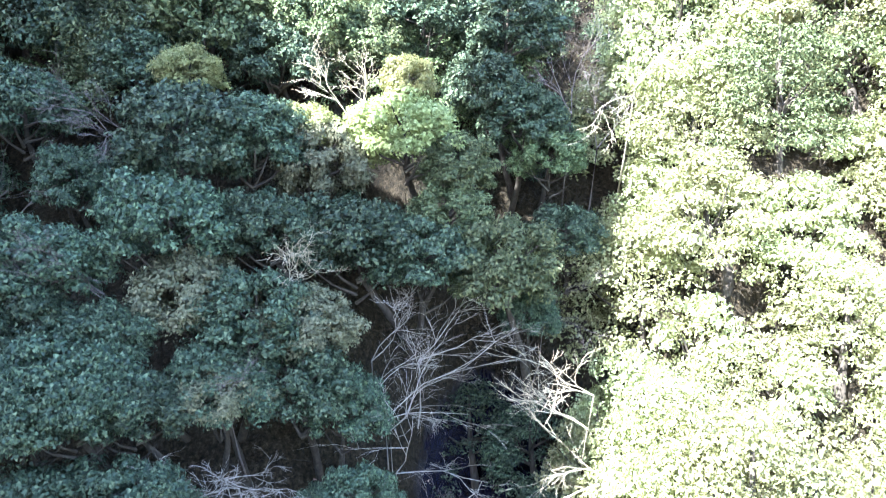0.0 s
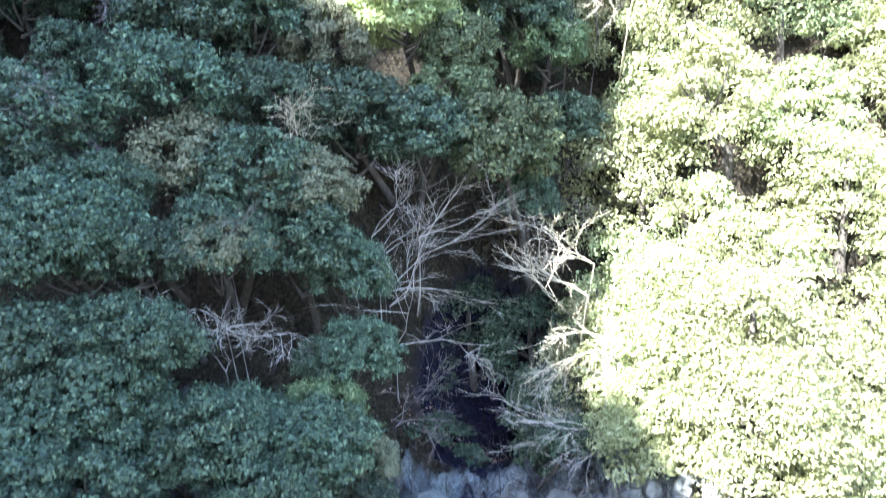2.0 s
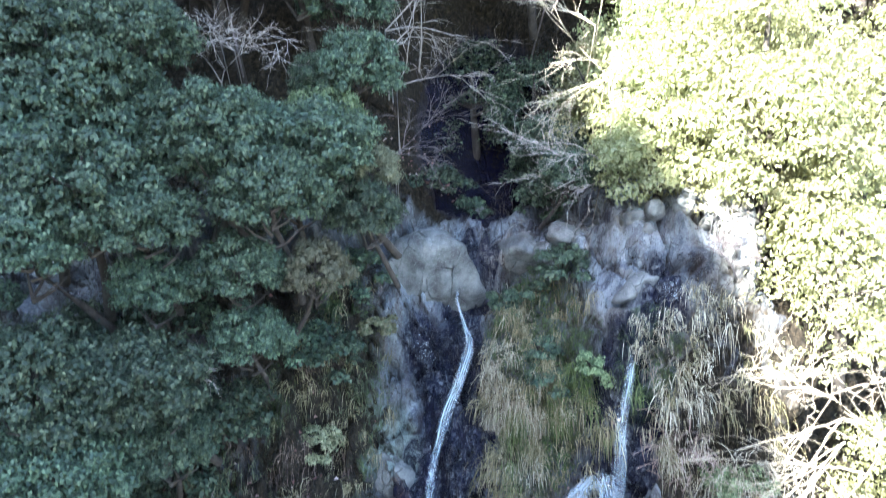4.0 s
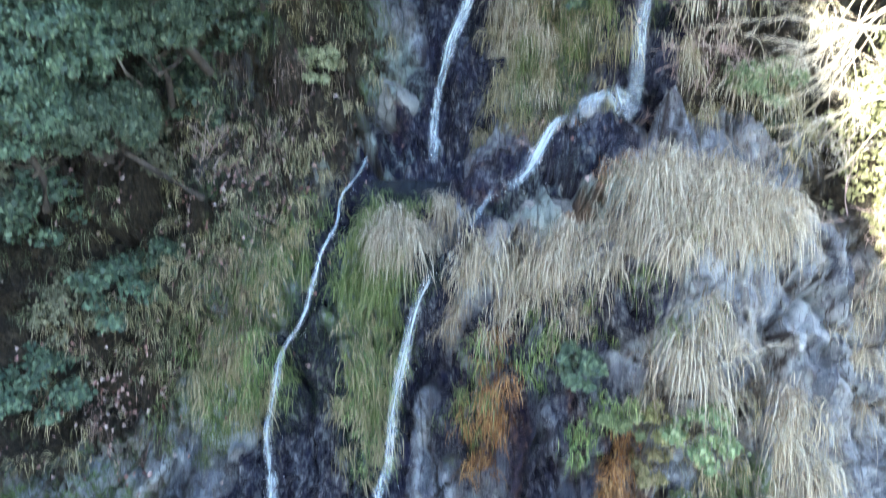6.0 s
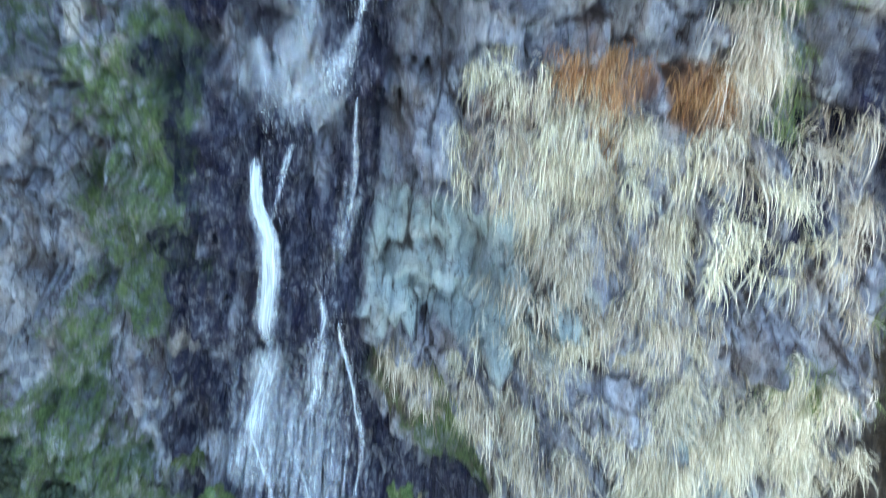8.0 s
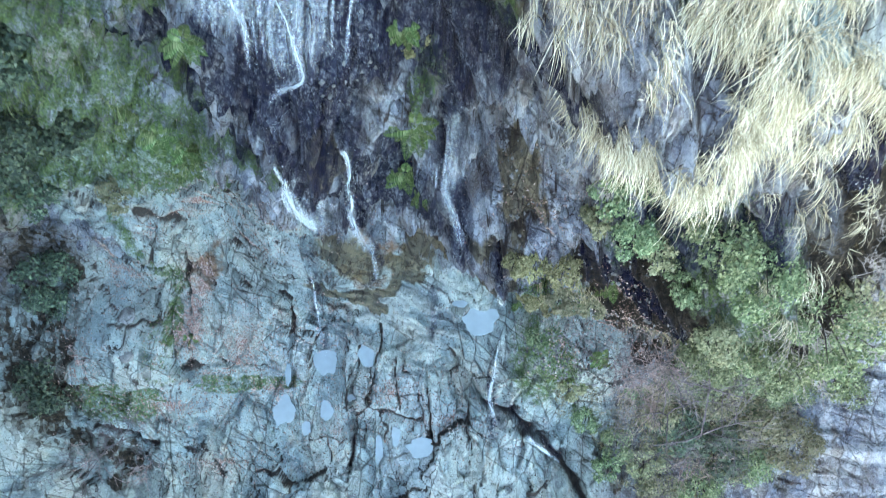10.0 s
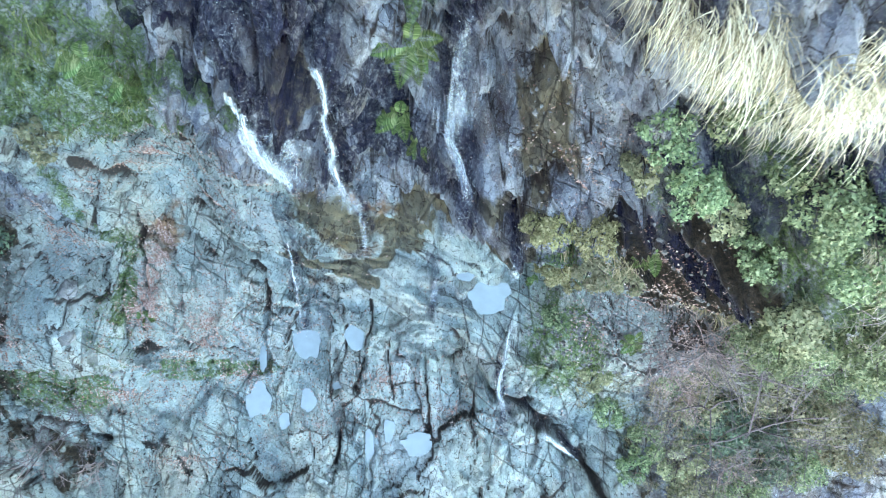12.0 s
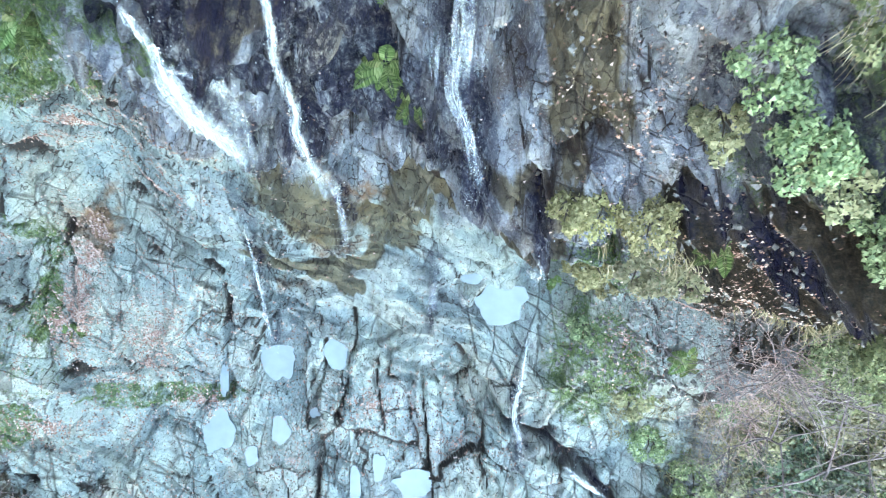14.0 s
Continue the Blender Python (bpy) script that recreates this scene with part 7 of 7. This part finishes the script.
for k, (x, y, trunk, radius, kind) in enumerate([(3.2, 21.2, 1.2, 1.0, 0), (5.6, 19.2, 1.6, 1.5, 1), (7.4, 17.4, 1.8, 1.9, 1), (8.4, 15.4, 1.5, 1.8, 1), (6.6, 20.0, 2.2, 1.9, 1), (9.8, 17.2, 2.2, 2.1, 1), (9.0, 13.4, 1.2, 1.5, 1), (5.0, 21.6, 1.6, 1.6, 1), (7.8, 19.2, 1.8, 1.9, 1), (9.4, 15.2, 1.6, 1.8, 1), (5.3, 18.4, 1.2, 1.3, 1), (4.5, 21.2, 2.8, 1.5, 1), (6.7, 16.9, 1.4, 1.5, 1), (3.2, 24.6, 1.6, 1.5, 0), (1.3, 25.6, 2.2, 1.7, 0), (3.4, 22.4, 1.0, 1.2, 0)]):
    tree = leafy_tree("broadleaf_tree" if kind else "evergreen_tree", 600 + k, (LEAF_DARK, LEAF_LIT_BANK, LEAF_SHRUB)[kind], radius, radius * 1.35, trunk * 0.8, 34, 12500, 0.105)
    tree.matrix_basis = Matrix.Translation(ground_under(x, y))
    tagged(tree, ("dark green evergreen tree leaning over the gorge", "yellow-green leafy tree with the bank's sunlight in its leaf colour", "fresh green tree with its top in the sun")[kind], "tree", ("evergreens beside the falls", BANK, WOOD)[kind])
# ---- brushwood, more leaning trees, spray ----
def brush(x, v, reach, stems, mat, label, seed):
    """Tangled leafless brushwood growing out of the rock."""
    rng = np.random.default_rng(seed)
    p = ground_at(x, v)
    thing = new("brushwood")
    thing.matrix_basis = Matrix.Translation(p)
    n = Vector(outward(np.array([x]), np.array([v]))[0].tolist())
    vv, ff = [], []
    for i in range(stems):
        way = (n * 0.7 + Vector(rng.normal(0, 0.55, 3).tolist()) + Vector((0, 0, 0.15))).normalized()
        L = reach * rng.uniform(0.5, 1.2)
        q = Vector(rng.normal(0, 0.22 * reach, 3).tolist()) - n * 0.1
        pts = [q]
        for k in range(5):
            way = (way + Vector(rng.normal(0, 0.16, 3).tolist()) + Vector((0, 0, -0.10))).normalized()
            q = q + way * L / 5
            pts.append(q)
            if k > 0:
                for _ in range(2):
                    w2 = (way + Vector(rng.normal(0, 0.6, 3).tolist())).normalized()
                    e = q + w2 * L * rng.uniform(0.15, 0.35)
                    tube(vv, ff, [q, (q + e) / 2 + Vector((0, 0, 0.01)), e], (0.006, 0.005, 0.003), 3)
        tube(vv, ff, pts, (0.012, 0.011, 0.009, 0.008, 0.006, 0.004), 4)
    mesh_object("branch", vv, ff, mat, thing)
    return tagged(thing, label, "brushwood", "brushwood on the rock")


BARK_RED = bark_material("reddish_twig_bark", (0.22, 0.15, 0.13), (0.48, 0.38, 0.34))
for k, (x, v, reach, stems, pale) in enumerate([(5, 18.13, 0.9, 26, 1), (5.3, 17.51, 1.0, 30, 2), (4.9, 16.94, 1.0, 26, 2), (5.9, 16.61, 1.0, 22, 1), (5.6, 18.6, 0.9, 24, 0), (6.6, 15.55, 1.2, 26, 1), (7.5, 15.08, 1.3, 26, 1), (7.2, 16.42, 1.2, 24, 1), (7.8, 13.98, 1.3, 26, 2), (-3.2, 16.89, 0.7, 16, 2), (-4.8, 15.55, 0.8, 16, 2), (-5.3, 12.79, 0.9, 14, 2),
                                                (5.6, -1.9, 1.2, 34, 2), (6.5, -1.46, 1.2, 34, 2), (6.8, -4.24, 1.2, 34, 2), (7.1, -1.99, 1.2, 30, 1), (5.4, -0.14, 0.8, 20, 2), (8.2, 2.41, 1.4, 34, 1), (9.2, 1.59, 1.5, 34, 1), (8, 3.41, 1.4, 30, 1), (-12.5, -6.22, 1.2, 24, 2), (-10.6, -6.62, 1.0, 20, 2), (8.4, -6.42, 1.2, 30, 2), (2, 22.4, 1.0, 18, 0), (0.2, 22.8, 1.0, 18, 0), (2.9, 23.2, 1.2, 18, 0), (3.6, 25, 1.4, 20, 0), (4.2, 26.8, 1.4, 20, 0), (2.6, 24.4, 1.2, 20, 0), (3.4, 25.8, 1.6, 26, 0), (4, 27.4, 1.8, 28, 0), (4.8, 28.6, 1.8, 28, 0), (5.2, 30, 1.8, 28, 0), (5.8, 31.4, 1.8, 28, 0), (4.6, 27, 1.8, 26, 0), (2, 24, 1.4, 22, 0), (5.4, 29.2, 1.8, 28, 0)]):
    brush(x, v, reach, stems, (BARK, BARK_PALE, BARK_RED)[pale], ("dark leafless brushwood", "pale leafless brushwood", "reddish brown tangled brushwood")[pale] + " on the steep rock", 700 + k)


def fill_left_bank():
    """Bushes that close the evergreen bank beside the falls."""
    rng = random.Random(21)
    kinds = [understorey("bush", 40 + i, LEAF_DARK, 1.0, 0.14, 2000) for i in range(2)] + [understorey("bush", 43, LEAF_DULL, 0.8, 0.10, 1800)]
    spots, used = [], set()
    tries = [(rng.uniform(-12.5, -3.8), rng.uniform(12.8, 20.5)) for _ in range(600)]
    points = surface(np.array([q[0] for q in tries]), np.array([q[1] for q in tries]))
    for (x, v), p in zip(tries, points.tolist()):
        if x > -4.4 - 0.55 * max(0, 17.5 - v) or len(spots) > 26:
            continue
        p = Vector(p)
        if all((p - q).length > 1.15 for q in spots):
            spots.append(p)
            i = rng.choice((0, 1, 0, 1, 2))
            s = rng.uniform(0.7, 1.2)
            m = Matrix.Translation(p) @ Matrix.Rotation(rng.uniform(0, 6.28), 4, "Z") @ Matrix.Diagonal((s, s, s, 1))
            ob = copy_thing(kinds[i], m) if i in used else kinds[i]
            used.add(i)
            ob.matrix_basis = m
            tagged(ob, "olive bush on the bank beside the falls" if i == 2 else "dark green bush on the bank beside the falls", "bush", "undergrowth beside the falls")


fill_left_bank()


def rubble(spots, seed):
    """Small broken stones lying on the rock."""
    rng = np.random.default_rng(seed)
    corner = np.array([(1, 0, 0), (-1, 0, 0), (0, 1, 0), (0, -1, 0), (0, 0, 1), (0, 0, -1)], float)
    tri = np.array([(0, 2, 4), (2, 1, 4), (1, 3, 4), (3, 0, 4), (2, 0, 5), (1, 2, 5), (3, 1, 5), (0, 3, 5)])
    vs, fs, count = [], [], 0
    for x0, v0, rx, rv, n, size in spots:
        a, q = rng.uniform(0, 2 * math.pi, n), np.sqrt(rng.uniform(0, 1, n))
        at = surface(x0 + rx * q * np.cos(a), v0 + rv * q * np.sin(a), 0.02)
        V = at[:, None] + corner[None] * rng.uniform(0.4, 1.2, (n, 6, 1)) * size * rng.uniform(0.4, 1.2, (n, 1, 1)) + rng.normal(0, 0.2 * size, (n, 6, 3))
        vs.append(V.reshape(-1, 3))
        fs.append((tri[None] + 6 * np.arange(n)[:, None, None]).reshape(-1, 3) + count)
        count += 6 * n
    tagged(mesh_object("rubble", np.concatenate(vs), np.concatenate(fs), STONE), "small broken grey stones scattered over the rock", "stones", kind="stuff")


rubble([(3.3, -0.75, 1.4, 2.4, 420, 0.07), (4.6, 1.64, 1.8, 1.4, 350, 0.07), (2.3, 3.03, 1.2, 1.6, 250, 0.06), (-5.1, 2.08, 3.5, 0.8, 260, 0.06), (-9, -4.54, 3, 2, 200, 0.06), (4.8, -1.72, 1.4, 1.6, 250, 0.08), (2.5, 15.75, 1.2, 1.2, 60, 0.08), (-2, 5.96, 2, 1, 120, 0.07), (-7.3, 9.04, 2, 2, 120, 0.08)], 3)


def spray(seed):
    """Drops thrown off the falls."""
    rng = np.random.default_rng(seed)
    at = []
    for line, width, white in STRANDS:
        line = np.array(line)
        n = int(260 * white)
        f = rng.uniform(0, len(line) - 1, n)
        x, v = np.interp(f, np.arange(len(line)), line[:, 0]), np.interp(f, np.arange(len(line)), line[:, 1])
        at.append(surface(x + rng.normal(0, width * 0.5, n), v, 0.2) + rng.normal(0, 0.06, (n, 3)))
    at = np.concatenate(at)
    V, F = leaves(rng, at, rng.normal(0, 1, (len(at), 3)), 0.022, 0.9, 0.4, 0.7)
    m, t, b = material("water_drop", 0.2)
    b.inputs["Base Color"].default_value = (0.75, 0.82, 0.85, 1)
    tagged(mesh_object("spray_drops", V, F, m), "white water drops thrown off the falls", "spray", kind="stuff")


spray(9)
